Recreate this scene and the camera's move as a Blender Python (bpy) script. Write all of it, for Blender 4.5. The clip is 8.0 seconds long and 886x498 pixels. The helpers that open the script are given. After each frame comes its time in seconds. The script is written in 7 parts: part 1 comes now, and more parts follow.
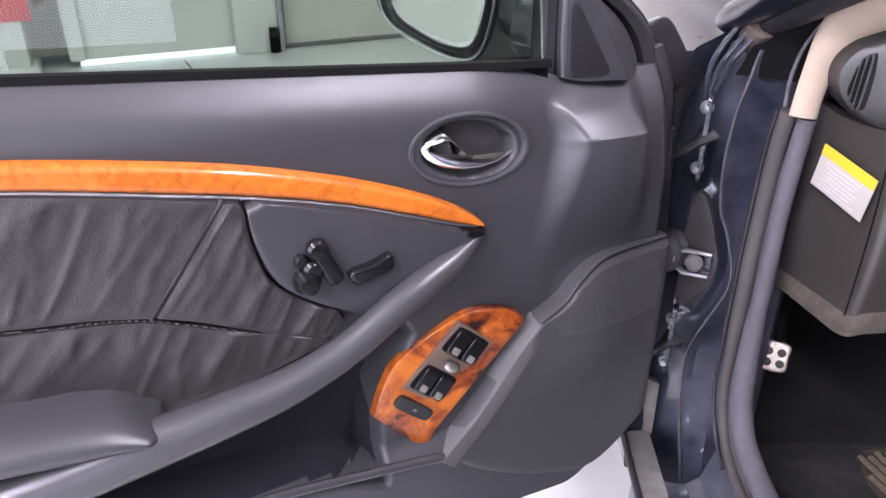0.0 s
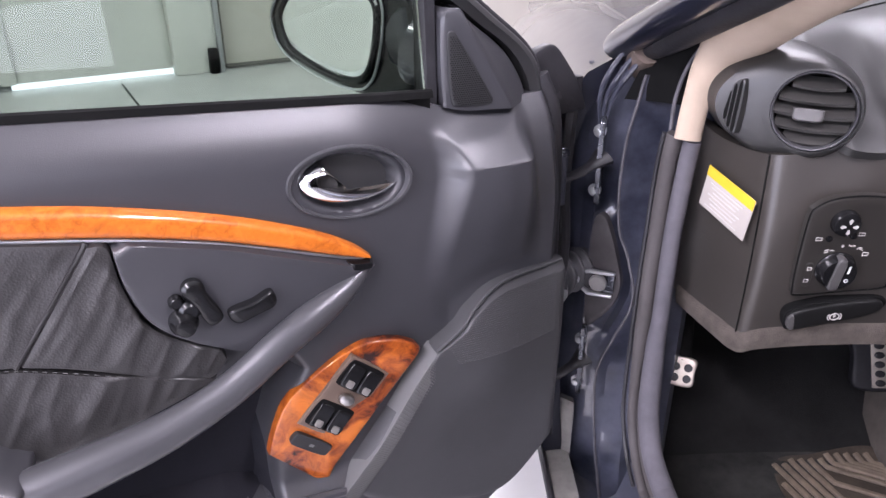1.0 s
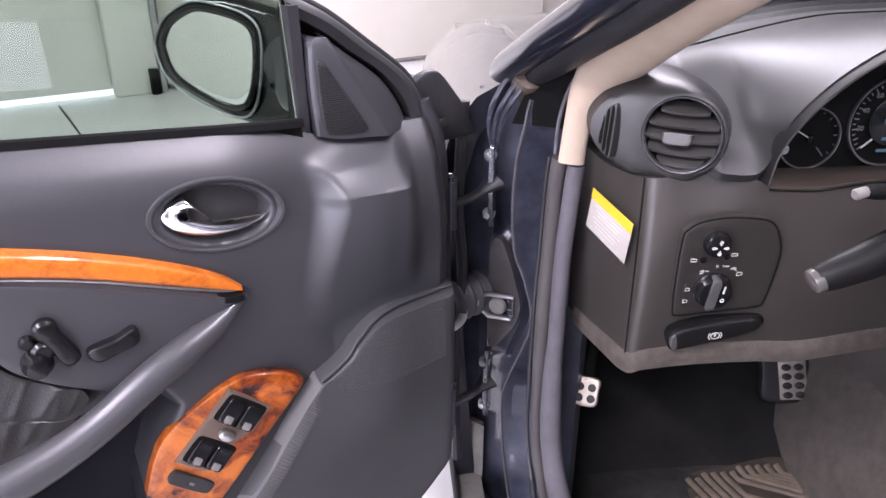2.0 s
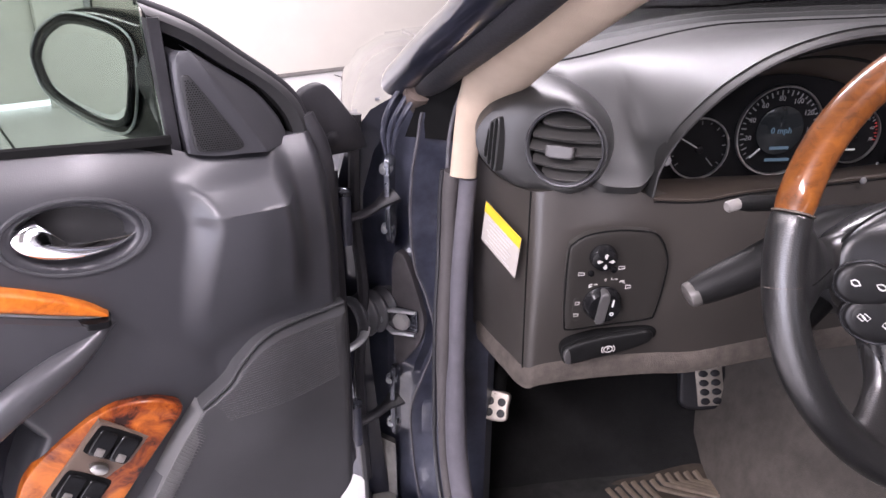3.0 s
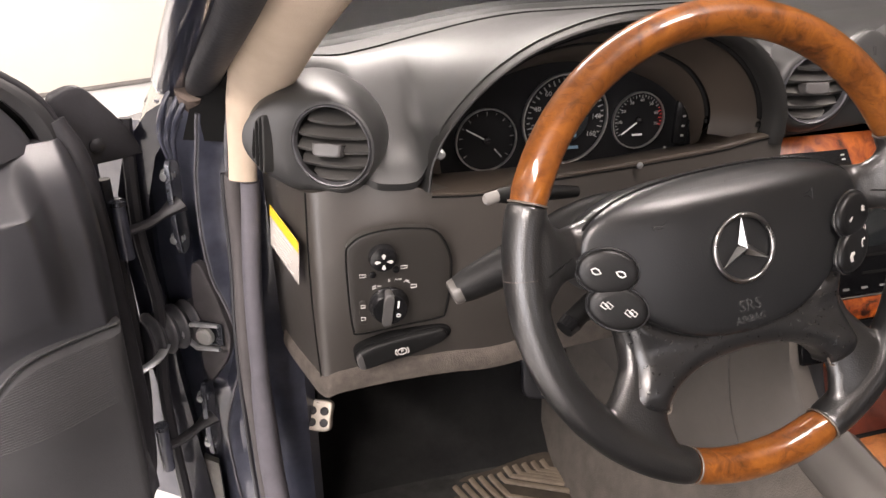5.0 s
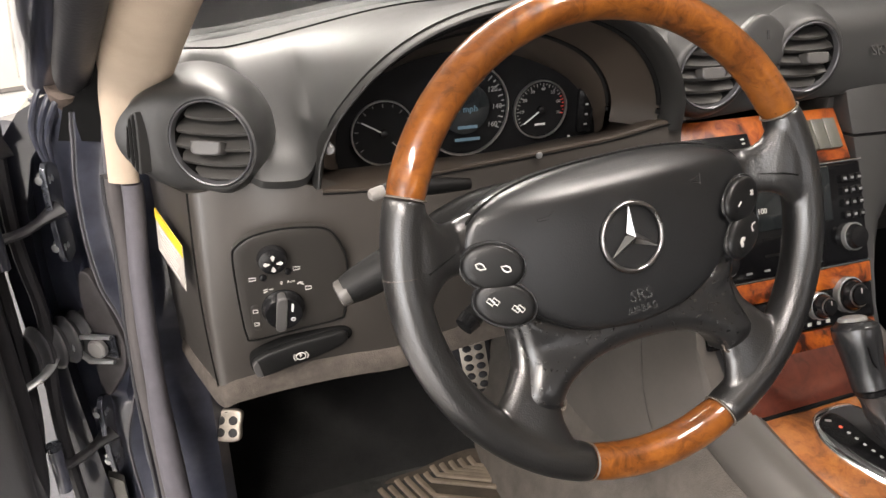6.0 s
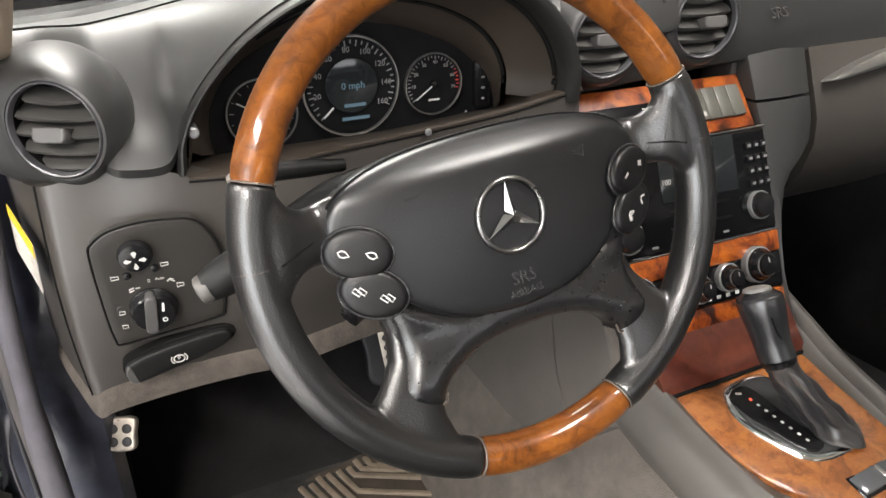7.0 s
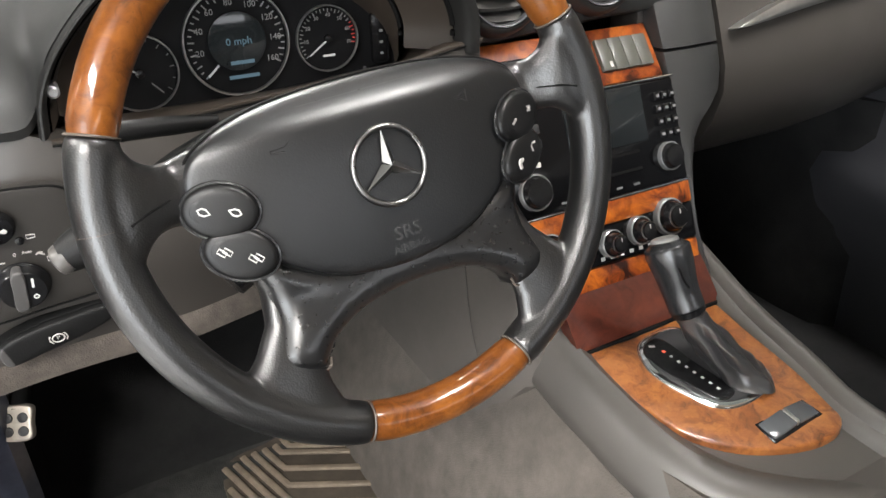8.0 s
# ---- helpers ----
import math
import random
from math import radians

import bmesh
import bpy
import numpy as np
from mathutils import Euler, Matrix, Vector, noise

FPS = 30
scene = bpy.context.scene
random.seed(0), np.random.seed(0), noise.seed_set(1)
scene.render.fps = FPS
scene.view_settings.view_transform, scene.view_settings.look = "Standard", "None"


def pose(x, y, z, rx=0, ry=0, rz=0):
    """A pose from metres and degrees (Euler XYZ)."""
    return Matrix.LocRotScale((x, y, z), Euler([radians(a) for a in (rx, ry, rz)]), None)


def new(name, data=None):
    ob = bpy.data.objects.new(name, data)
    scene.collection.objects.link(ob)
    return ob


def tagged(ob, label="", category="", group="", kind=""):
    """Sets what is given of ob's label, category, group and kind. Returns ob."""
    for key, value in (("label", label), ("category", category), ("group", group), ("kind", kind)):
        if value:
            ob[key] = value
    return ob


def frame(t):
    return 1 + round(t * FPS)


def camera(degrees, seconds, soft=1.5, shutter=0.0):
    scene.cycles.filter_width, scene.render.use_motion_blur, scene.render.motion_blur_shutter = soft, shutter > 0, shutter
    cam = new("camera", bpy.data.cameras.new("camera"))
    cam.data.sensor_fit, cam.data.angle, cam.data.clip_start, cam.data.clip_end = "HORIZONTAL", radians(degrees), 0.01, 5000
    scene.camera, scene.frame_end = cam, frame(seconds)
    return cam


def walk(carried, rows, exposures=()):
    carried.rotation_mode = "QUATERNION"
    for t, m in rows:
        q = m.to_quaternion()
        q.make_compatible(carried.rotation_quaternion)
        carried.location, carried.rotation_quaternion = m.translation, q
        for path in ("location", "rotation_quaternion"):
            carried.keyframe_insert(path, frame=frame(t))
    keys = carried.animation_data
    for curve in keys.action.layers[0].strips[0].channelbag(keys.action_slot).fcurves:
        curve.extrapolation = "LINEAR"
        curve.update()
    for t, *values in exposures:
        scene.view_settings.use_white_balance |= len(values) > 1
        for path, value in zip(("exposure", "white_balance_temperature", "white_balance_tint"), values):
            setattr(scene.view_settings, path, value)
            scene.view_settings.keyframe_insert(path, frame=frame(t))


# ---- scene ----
from mathutils.geometry import delaunay_2d_cdt

cam = camera(62.7, 8.0)
METRES, EYE, TILT, LEAN, TURN = 0.54, 1.09, -27.0, 0.0, 2.8
ROWS = [
    (0.0, 0.0, 0.0, 0.0, 0.0, 0.0, -0.0),
    (0.5, 0.0718, 0.0086, 0.0177, -1.61, 0.48, 0.97),
    (1.0, 0.1224, 0.0013, 0.0281, -3.34, 1.06, 1.87),
    (1.5, 0.1965, -0.0051, 0.0357, -4.93, 1.69, 2.63),
    (3.0, 0.414, 0.0132, 0.0561, -9.4, 2.47, 4.46),
    (3.5, 0.4909, 0.012, 0.0511, -11.09, 2.16, 5.3),
    (4.0, 0.5562, 0.0127, 0.0483, -12.74, 1.88, 6.23),
    (5.5, 0.7025, 0.0272, 0.0385, -18.33, 1.05, 9.1),
    (6.0, 0.7526, 0.037, 0.034, -20.48, 0.39, 10.19),
    (6.5, 0.8032, 0.0494, 0.0341, -22.56, -0.53, 11.4),
    (7.0, 0.8769, 0.0701, 0.0146, -24.45, -1.67, 12.64),
    (7.5, 0.9277, 0.0705, -0.0023, -26.41, -3.0, 13.8),
    (8.0, 0.9677, 0.0796, -0.0343, -28.46, -4.5, 14.8),
]
EXPOSURES = [(0.0, 0.27, 5900, 27), (1.5, 0.30, 5950, 28), (3.5, 0.36, 6450, 29), (4.0, 0.36, 6800, 27), (5.5, 0.46, 6950, 17), (8.0, 0.51, 6450, 10)]
walk(cam, [(t, pose(0, 0, EYE, TILT, LEAN, TURN) @ pose(METRES * x, METRES * y, METRES * z, 90 + pitch, roll, yaw)) for t, x, y, z, yaw, pitch, roll in ROWS], EXPOSURES)


# ---- light ----
world = bpy.data.worlds.new("world")
scene.world = world
world.use_nodes = True
world.node_tree.nodes["Background"].inputs["Color"].default_value = (0.9, 0.95, 1.0, 1)
world.node_tree.nodes["Background"].inputs["Strength"].default_value = 0.3

WALL_TURN = 29.0
ROOM = pose(0, 0, 0, 0, 0, WALL_TURN)


def area_lamp(name, m, sx, sy, watts, colour):
    lamp = bpy.data.lights.new(name, "AREA")
    lamp.shape, lamp.size, lamp.size_y, lamp.energy, lamp.color = "RECTANGLE", sx, sy, watts, colour
    ob = new(name, lamp)
    ob.matrix_world = m
    return ob


# ceiling tubes of the workshop, one row on each side of the car
for lx, ly, watts in ((-1.6, 2.6, 160), (2.2, 2.6, 175), (-2.0, -0.9, 250), (1.2, -1.6, 160)):
    area_lamp("tube_light", ROOM @ pose(lx, ly, 3.18), 0.35, 2.4, watts, (1.0, 0.965, 0.92))
# daylight through the open gate in the west wall
area_lamp("opening_light", ROOM @ pose(-3.55, -0.8, 1.4, 0, -90, 0), 2.4, 2.4, 120, (0.93, 0.97, 1.0))
# fill lamp added behind the camera, set in an invented south opening
area_lamp("opening_light", ROOM @ pose(-1.2, -4.9, 1.45, 90, 0, 0), 3.0, 2.4, 75, (0.95, 0.97, 1.0))


# ---- materials ----
def material(name, base, rough=0.5, metal=0.0, vary=0.15, scale=6.0, bump=0.0, grain=400.0, coat=0.0, spec=0.36, blotch=None, coat_rough=0.05):
    m = bpy.data.materials.new(name)
    m.use_nodes = True
    nt = m.node_tree
    b = nt.nodes["Principled BSDF"]
    b.inputs["Roughness"].default_value = rough
    b.inputs["Metallic"].default_value = metal
    b.inputs["Specular IOR Level"].default_value = spec
    b.inputs["Coat Weight"].default_value = coat
    b.inputs["Coat Roughness"].default_value = coat_rough
    co = nt.nodes.new("ShaderNodeTexCoord")
    n1 = nt.nodes.new("ShaderNodeTexNoise")
    n1.inputs["Scale"].default_value = scale
    n1.inputs["Detail"].default_value = 6
    n1.inputs["Roughness"].default_value = 0.65
    nt.links.new(co.outputs["Object"], n1.inputs["Vector"])
    ramp = nt.nodes.new("ShaderNodeValToRGB")
    lo = tuple(c * (1 - vary) for c in base)
    hi = tuple(min(1, c * (1 + vary)) for c in (blotch or base))
    ramp.color_ramp.elements[0].position, ramp.color_ramp.elements[1].position = 0.3, 0.7
    ramp.color_ramp.elements[0].color, ramp.color_ramp.elements[1].color = (*lo, 1), (*hi, 1)
    nt.links.new(n1.outputs["Fac"], ramp.inputs["Fac"])
    nt.links.new(ramp.outputs["Color"], b.inputs["Base Color"])
    rr = nt.nodes.new("ShaderNodeMapRange")
    rr.inputs["To Min"].default_value, rr.inputs["To Max"].default_value = max(0.02, rough * 0.92), min(1, rough * 1.08)
    n2 = nt.nodes.new("ShaderNodeTexNoise")
    n2.inputs["Scale"].default_value = scale * 9
    n2.inputs["Detail"].default_value = 4
    nt.links.new(co.outputs["Object"], n2.inputs["Vector"])
    nt.links.new(n2.outputs["Fac"], rr.inputs["Value"])
    nt.links.new(rr.outputs["Result"], b.inputs["Roughness"])
    if bump:
        v = nt.nodes.new("ShaderNodeTexVoronoi")
        v.feature = "SMOOTH_F1"
        v.inputs["Smoothness"].default_value = 0.8
        v.inputs["Scale"].default_value = grain
        nt.links.new(co.outputs["Object"], v.inputs["Vector"])
        bp = nt.nodes.new("ShaderNodeBump")
        bp.inputs["Strength"].default_value = bump
        bp.inputs["Distance"].default_value = 0.0006
        nt.links.new(v.outputs["Distance"], bp.inputs["Height"])
        nt.links.new(bp.outputs["Normal"], b.inputs["Normal"])
    return m


def burl(name, dark, mid, light, scale, lo=0.28, hi=0.72, coat=1.0, spec=0.5, spots=0.4):
    """Lacquered burl veneer: clouded colour, fine figure and small dark eyes."""
    m = bpy.data.materials.new(name)
    m.use_nodes = True
    nt = m.node_tree
    b = nt.nodes["Principled BSDF"]
    b.inputs["Roughness"].default_value = 0.35
    b.inputs["Specular IOR Level"].default_value = spec
    b.inputs["Coat Weight"].default_value = coat
    b.inputs["Coat Roughness"].default_value = 0.06
    co = nt.nodes.new("ShaderNodeTexCoord")
    warp = nt.nodes.new("ShaderNodeTexNoise")
    warp.inputs["Scale"].default_value, warp.inputs["Detail"].default_value = scale, 3
    nt.links.new(co.outputs["Object"], warp.inputs["Vector"])
    mix = nt.nodes.new("ShaderNodeMixRGB")
    mix.inputs["Fac"].default_value = 0.08
    nt.links.new(co.outputs["Object"], mix.inputs["Color1"])
    nt.links.new(warp.outputs["Color"], mix.inputs["Color2"])
    n = nt.nodes.new("ShaderNodeTexNoise")
    n.inputs["Scale"].default_value, n.inputs["Detail"].default_value, n.inputs["Roughness"].default_value = scale * 1.5, 10, 0.66
    n.inputs["Distortion"].default_value = 0.35
    nt.links.new(mix.outputs["Color"], n.inputs["Vector"])
    ramp = nt.nodes.new("ShaderNodeValToRGB")
    e = ramp.color_ramp.elements
    e[0].position, e[0].color = lo, (*dark, 1)
    e[1].position, e[1].color = hi, (*light, 1)
    k = e.new(0.47)
    k.color = (*mid, 1)
    nt.links.new(n.outputs["Fac"], ramp.inputs["Fac"])
    v = nt.nodes.new("ShaderNodeTexVoronoi")
    v.inputs["Scale"].default_value = scale * 6
    nt.links.new(mix.outputs["Color"], v.inputs["Vector"])
    spot = nt.nodes.new("ShaderNodeMapRange")
    spot.inputs["From Min"].default_value, spot.inputs["From Max"].default_value = 0.06, 0.17
    spot.inputs["To Min"].default_value, spot.inputs["To Max"].default_value = 0.55, 1.0
    nt.links.new(v.outputs["Distance"], spot.inputs["Value"])
    mul = nt.nodes.new("ShaderNodeMixRGB")
    mul.blend_type = "MULTIPLY"
    mul.inputs["Fac"].default_value = spots
    nt.links.new(ramp.outputs["Color"], mul.inputs["Color1"])
    nt.links.new(spot.outputs["Result"], mul.inputs["Color2"])
    nt.links.new(mul.outputs["Color"], b.inputs["Base Color"])
    return m


PANEL = material("soft_grey_plastic", (0.033, 0.033, 0.037), 0.38, spec=0.6, vary=0.06, scale=9, bump=0.1, grain=1100)
PANEL_DARK = material("dark_grey_plastic", (0.020, 0.020, 0.021), 0.5, vary=0.08, scale=9, bump=0.1, grain=1100)
DASH = material("grained_dash_skin", (0.0185, 0.0186, 0.0182), 0.43, spec=0.6, vary=0.08, scale=7, bump=0.12, grain=1300)
# darker copy of the dash skin; the hood roll's shade is in its colour
HOOD = material("shaded_hood_skin", (0.0105, 0.0103, 0.0098), 0.52, spec=0.3, vary=0.08, scale=7, bump=0.09, grain=1300)
DASH_LOW = material("lower_dash_plastic", (0.031, 0.0272, 0.0238), 0.40, spec=0.55, vary=0.08, scale=7, bump=0.1, grain=1100)
FLOCK = material("flocked_lining", (0.060, 0.050, 0.042), 0.95, vary=0.35, scale=60, bump=0.6, grain=700)
SATIN = material("satin_grey_paint", (0.075, 0.075, 0.080), 0.33, vary=0.05, scale=8, metal=0.4)
TAUPE = material("taupe_switch_frame", (0.12, 0.085, 0.065), 0.45, vary=0.06, scale=20)
LEATHER = material("black_leather", (0.023, 0.022, 0.022), 0.42, spec=0.6, vary=0.15, scale=30, bump=0.35, grain=600)
WHEEL_LEATHER = material("worn_black_leather", (0.0085, 0.0083, 0.0083), 0.30, spec=1.0, vary=0.25, scale=22, bump=0.24, grain=850)
YOKE = material("smooth_black_spoke", (0.0080, 0.0080, 0.0083), 0.28, spec=0.85, vary=0.08, scale=30, bump=0.05, grain=1000)
LEVER = material("satin_dark_knob", (0.017, 0.017, 0.018), 0.26, spec=0.7, vary=0.04, scale=5)
SATIN_KNOB = material("satin_grey_grip", (0.055, 0.053, 0.052), 0.35, vary=0.06, scale=20)
STALK = material("black_stalk_plastic", (0.006, 0.006, 0.006), 0.5, spec=0.2, vary=0.1, scale=20, bump=0.2, grain=900)
STALK_TIP = material("dark_grey_stalk_end", (0.075, 0.07, 0.065), 0.35, vary=0.08, scale=30)
BUTTON_SKIN = material("matt_black_button", (0.0060, 0.0060, 0.0062), 0.4, spec=0.35, vary=0.1, scale=30, bump=0.1, grain=1200)
BLADE = material("grey_vent_blade", (0.040, 0.038, 0.036), 0.4, spec=0.6, vary=0.06, scale=20)
STITCH_LINE = material("dull_joint_ring", (0.12, 0.10, 0.085), 0.4, vary=0.1, scale=30, metal=0.3)
ROCKER = material("smoky_switch_plastic", (0.075, 0.08, 0.085), 0.16, spec=0.9, vary=0.06, scale=40)
PAD_SKIN = material("airbag_cover_skin", (0.0075, 0.0078, 0.0083), 0.34, spec=0.65, vary=0.12, scale=30, bump=0.12, grain=800)
FABRIC = material("grained_lower_trim", (0.036, 0.036, 0.038), 0.55, spec=0.5, vary=0.1, scale=12, bump=0.25, grain=900)
BAND_TRIM = material("ribbed_border_trim", (0.095, 0.094, 0.094), 0.6, spec=0.5, vary=0.1, scale=12, bump=0.25, grain=900)
BLACK = material("black_gloss_plastic", (0.007, 0.007, 0.0075), 0.2, spec=0.38, vary=0.1, scale=20)
RADIO_FACE = material("black_glass_panel", (0.004, 0.004, 0.0045), 0.12, spec=0.25, vary=0.1, scale=20)
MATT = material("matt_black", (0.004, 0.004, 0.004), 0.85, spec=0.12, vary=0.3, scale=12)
RUBBER = material("black_rubber", (0.017, 0.0165, 0.019), 0.5, vary=0.3, scale=25, bump=0.3, grain=300)
BOOT = material("grey_rubber_boot", (0.042, 0.042, 0.046), 0.42, vary=0.2, scale=40)
SEAL = material("grey_door_seal", (0.060, 0.054, 0.054), 0.75, vary=0.15, scale=20, bump=0.3, grain=500)
DUSTY = material("dusty_grey_paint", (0.16, 0.15, 0.14), 0.8, vary=0.2, scale=20)
SEAL_LILAC = material("woven_edge_trim", (0.085, 0.080, 0.092), 0.85, vary=0.12, scale=40, bump=0.5, grain=900)
PAINT = material("navy_car_paint", (0.006, 0.007, 0.014), 0.3, spec=0.5, vary=0.3, scale=5, coat=1.0, coat_rough=0.03)
# pale blue-grey mottling brightens the navy in place of missing reflections
JAMB = material("mottled_navy_paint", (0.013, 0.016, 0.030), 0.3, spec=0.5, vary=0.4, scale=9, coat=1.0, coat_rough=0.05, blotch=(0.060, 0.064, 0.086))
EDGE = material("worn_paint_edge", (0.075, 0.072, 0.080), 0.5, vary=0.3, scale=60)
LAND = material("dusty_pressed_steel", (0.052, 0.048, 0.050), 0.6, vary=0.25, scale=40)
LEDGE = material("dusty_ledge", (0.155, 0.150, 0.138), 0.8, vary=0.25, scale=30)
HINGE = material("dark_painted_steel", (0.048, 0.052, 0.064), 0.25, metal=0.6, vary=0.4, scale=60, coat=0.5, coat_rough=0.1)
CHROME = material("chrome", (0.85, 0.85, 0.86), 0.07, metal=1.0, vary=0.02)
CAP = material("satin_silver_cap", (0.24, 0.235, 0.23), 0.32, metal=0.25, vary=0.06, scale=30)
RING = material("satin_ring", (0.25, 0.25, 0.25), 0.25, metal=0.5, vary=0.05, scale=30)
WORN_RUBBER = material("worn_brown_rubber", (0.10, 0.075, 0.062), 0.8, vary=0.35, scale=60, bump=0.4, grain=300)
EMBLEM = material("dull_chrome", (0.26, 0.255, 0.25), 0.28, metal=1.0, vary=0.05)
PEDAL_STEEL = material("worn_pedal_steel", (0.40, 0.36, 0.31), 0.45, metal=0.7, vary=0.2, scale=60)
TIP = material("pale_grey_plastic", (0.17, 0.16, 0.15), 0.45, vary=0.05, scale=30)
SWITCH_FACE = material("dark_switch_panel", (0.020, 0.018, 0.016), 0.42, spec=0.4, vary=0.06, scale=9, bump=0.1, grain=1100)
STEEL = material("brushed_steel", (0.55, 0.54, 0.52), 0.32, metal=1.0, vary=0.12, scale=40)
ZINC = material("zinc_plated_steel", (0.44, 0.45, 0.46), 0.42, metal=0.8, vary=0.2, scale=50)
BEIGE = material("beige_pillar_cloth", (0.38, 0.305, 0.235), 0.9, vary=0.06, scale=30, bump=0.4, grain=900)
FLANK = material("soft_grey_console_skin", (0.064, 0.058, 0.052), 0.42, spec=0.6, vary=0.06, scale=9, bump=0.1, grain=1100)
KNEE = material("smooth_grey_lining", (0.080, 0.071, 0.063), 0.7, vary=0.08, scale=20, bump=0.15, grain=900)
GAITER = material("creased_leather", (0.026, 0.025, 0.025), 0.33, spec=0.95, vary=0.08, scale=40, bump=0.12, grain=600)
BUTTON = material("grey_green_button", (0.068, 0.068, 0.058), 0.3, vary=0.05, scale=30)
HOOD_WALL = material("brown_hood_lining", (0.030, 0.0235, 0.0185), 0.42, spec=0.35, vary=0.08, scale=9)
CARPET = material("grey_carpet", (0.088, 0.077, 0.067), 0.97, vary=0.2, scale=40, bump=0.8, grain=650)
# carpet with the footwell's shade put into its near-black colour
CARPET_SHADED = material("shaded_carpet", (0.006, 0.006, 0.0065), 0.97, vary=0.4, scale=14, blotch=(0.009, 0.009, 0.009), bump=0.8, grain=650)
MAT_PILE = material("scuffed_mat_pile", (0.008, 0.008, 0.0085), 0.97, vary=0.4, scale=11, bump=0.8, grain=650, blotch=(0.030, 0.030, 0.028))
# shade inside the door's map pocket, put into the colour
POCKET_SHADE = material("shaded_pocket_lining", (0.006, 0.006, 0.010), 0.95, vary=0.2, scale=30)
MAT_BASE = material("tan_rubber_base", (0.05, 0.04, 0.03), 0.8, vary=0.3, scale=30)
MAT_RIB = material("tan_ribbed_rubber", (0.15, 0.12, 0.09), 0.7, vary=0.3, scale=30, bump=0.2)
WHITE = material("white_print", (0.50, 0.50, 0.48), 0.6, vary=0.03)
DIM_PRINT = material("dim_grey_print", (0.13, 0.13, 0.13), 0.6, vary=0.03)
PALE_PRINT = material("pale_grey_print", (0.42, 0.40, 0.38), 0.6, vary=0.03)
DIAL_PRINT = material("grey_dial_print", (0.17, 0.17, 0.165), 0.6, vary=0.03)
FAINT = material("faint_emboss", (0.034, 0.034, 0.034), 0.25, vary=0.05)
RED = material("red_print", (0.6, 0.05, 0.04), 0.5, vary=0.05)
YELLOW = material("yellow_print", (0.50, 0.35, 0.02), 0.5, vary=0.05)
PAPER = material("white_sticker", (0.33, 0.305, 0.28), 0.6, vary=0.03)
WOOD_LIGHT = burl("honey_burl", (0.22, 0.048, 0.006), (0.44, 0.112, 0.010), (0.55, 0.165, 0.018), 38, coat=0.6, spec=0.25, spots=0.65)
WOOD_RED = burl("red_burl", (0.016, 0.004, 0.003), (0.18, 0.034, 0.006), (0.50, 0.135, 0.013), 15, 0.40, 0.64, coat=0.7, spec=0.25)
WOOD_WHEEL = burl("amber_burl", (0.026, 0.007, 0.002), (0.135, 0.042, 0.008), (0.24, 0.080, 0.013), 26, coat=0.6, spec=0.2, spots=0.9)
WOOD_TOP = burl("pale_amber_burl", (0.055, 0.014, 0.005), (0.23, 0.074, 0.018), (0.38, 0.145, 0.036), 30, spots=0.7)
WOOD_BAND = burl("dark_red_burl", (0.020, 0.005, 0.003), (0.14, 0.028, 0.007), (0.30, 0.078, 0.012), 22, 0.36, 0.66, coat=0.45, spec=0.2, spots=0.6)
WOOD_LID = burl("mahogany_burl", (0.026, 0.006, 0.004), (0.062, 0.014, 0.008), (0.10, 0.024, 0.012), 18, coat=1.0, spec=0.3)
# lighter copy of WALL that makes up for light missing on the west wall
LIFTED_WALL = material("lifted_white_paint", (0.80, 0.78, 0.74), 0.6, vary=0.05, scale=1.2)
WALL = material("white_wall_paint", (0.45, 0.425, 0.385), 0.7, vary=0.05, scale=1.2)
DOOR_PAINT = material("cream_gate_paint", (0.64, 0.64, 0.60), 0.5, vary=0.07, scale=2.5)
# grey chosen for the unseen walls so glossy cabin parts reflect less
WALL_DIMMED = material("dimmed_wall_paint", (0.20, 0.195, 0.185), 0.7, vary=0.08, scale=1.2)
GATE_CREAM = material("faded_cream_paint", (0.55, 0.525, 0.47), 0.6, vary=0.05, scale=1.2)
CONCRETE = material("grey_floor_paint", (0.60, 0.60, 0.60), 0.32, vary=0.12, scale=2.0, spec=0.5)
# unseen ceiling, darkened so the tubes stand out in reflections
CEIL = material("dimmed_ceiling", (0.30, 0.30, 0.29), 0.9, vary=0.04, scale=1.0)
HEADLINER = material("beige_headliner", (0.42, 0.34, 0.26), 0.95, vary=0.06, scale=20)
DIAL = material("black_dial_face", (0.004, 0.004, 0.0045), 0.6, spec=0.15, vary=0.1)
LCD = material("unlit_display", (0.012, 0.014, 0.015), 0.10, spec=0.5, vary=0.1)
MIRROR = material("mirror_glass", (0.72, 0.75, 0.75), 0.015, metal=1.0, vary=0.0)


def glow(name, colour, strength):
    m = bpy.data.materials.new(name)
    m.use_nodes = True
    b = m.node_tree.nodes["Principled BSDF"]
    b.inputs["Base Color"].default_value = (0.01, 0.01, 0.01, 1)
    b.inputs["Emission Color"].default_value = (*colour, 1)
    b.inputs["Emission Strength"].default_value = strength
    return m


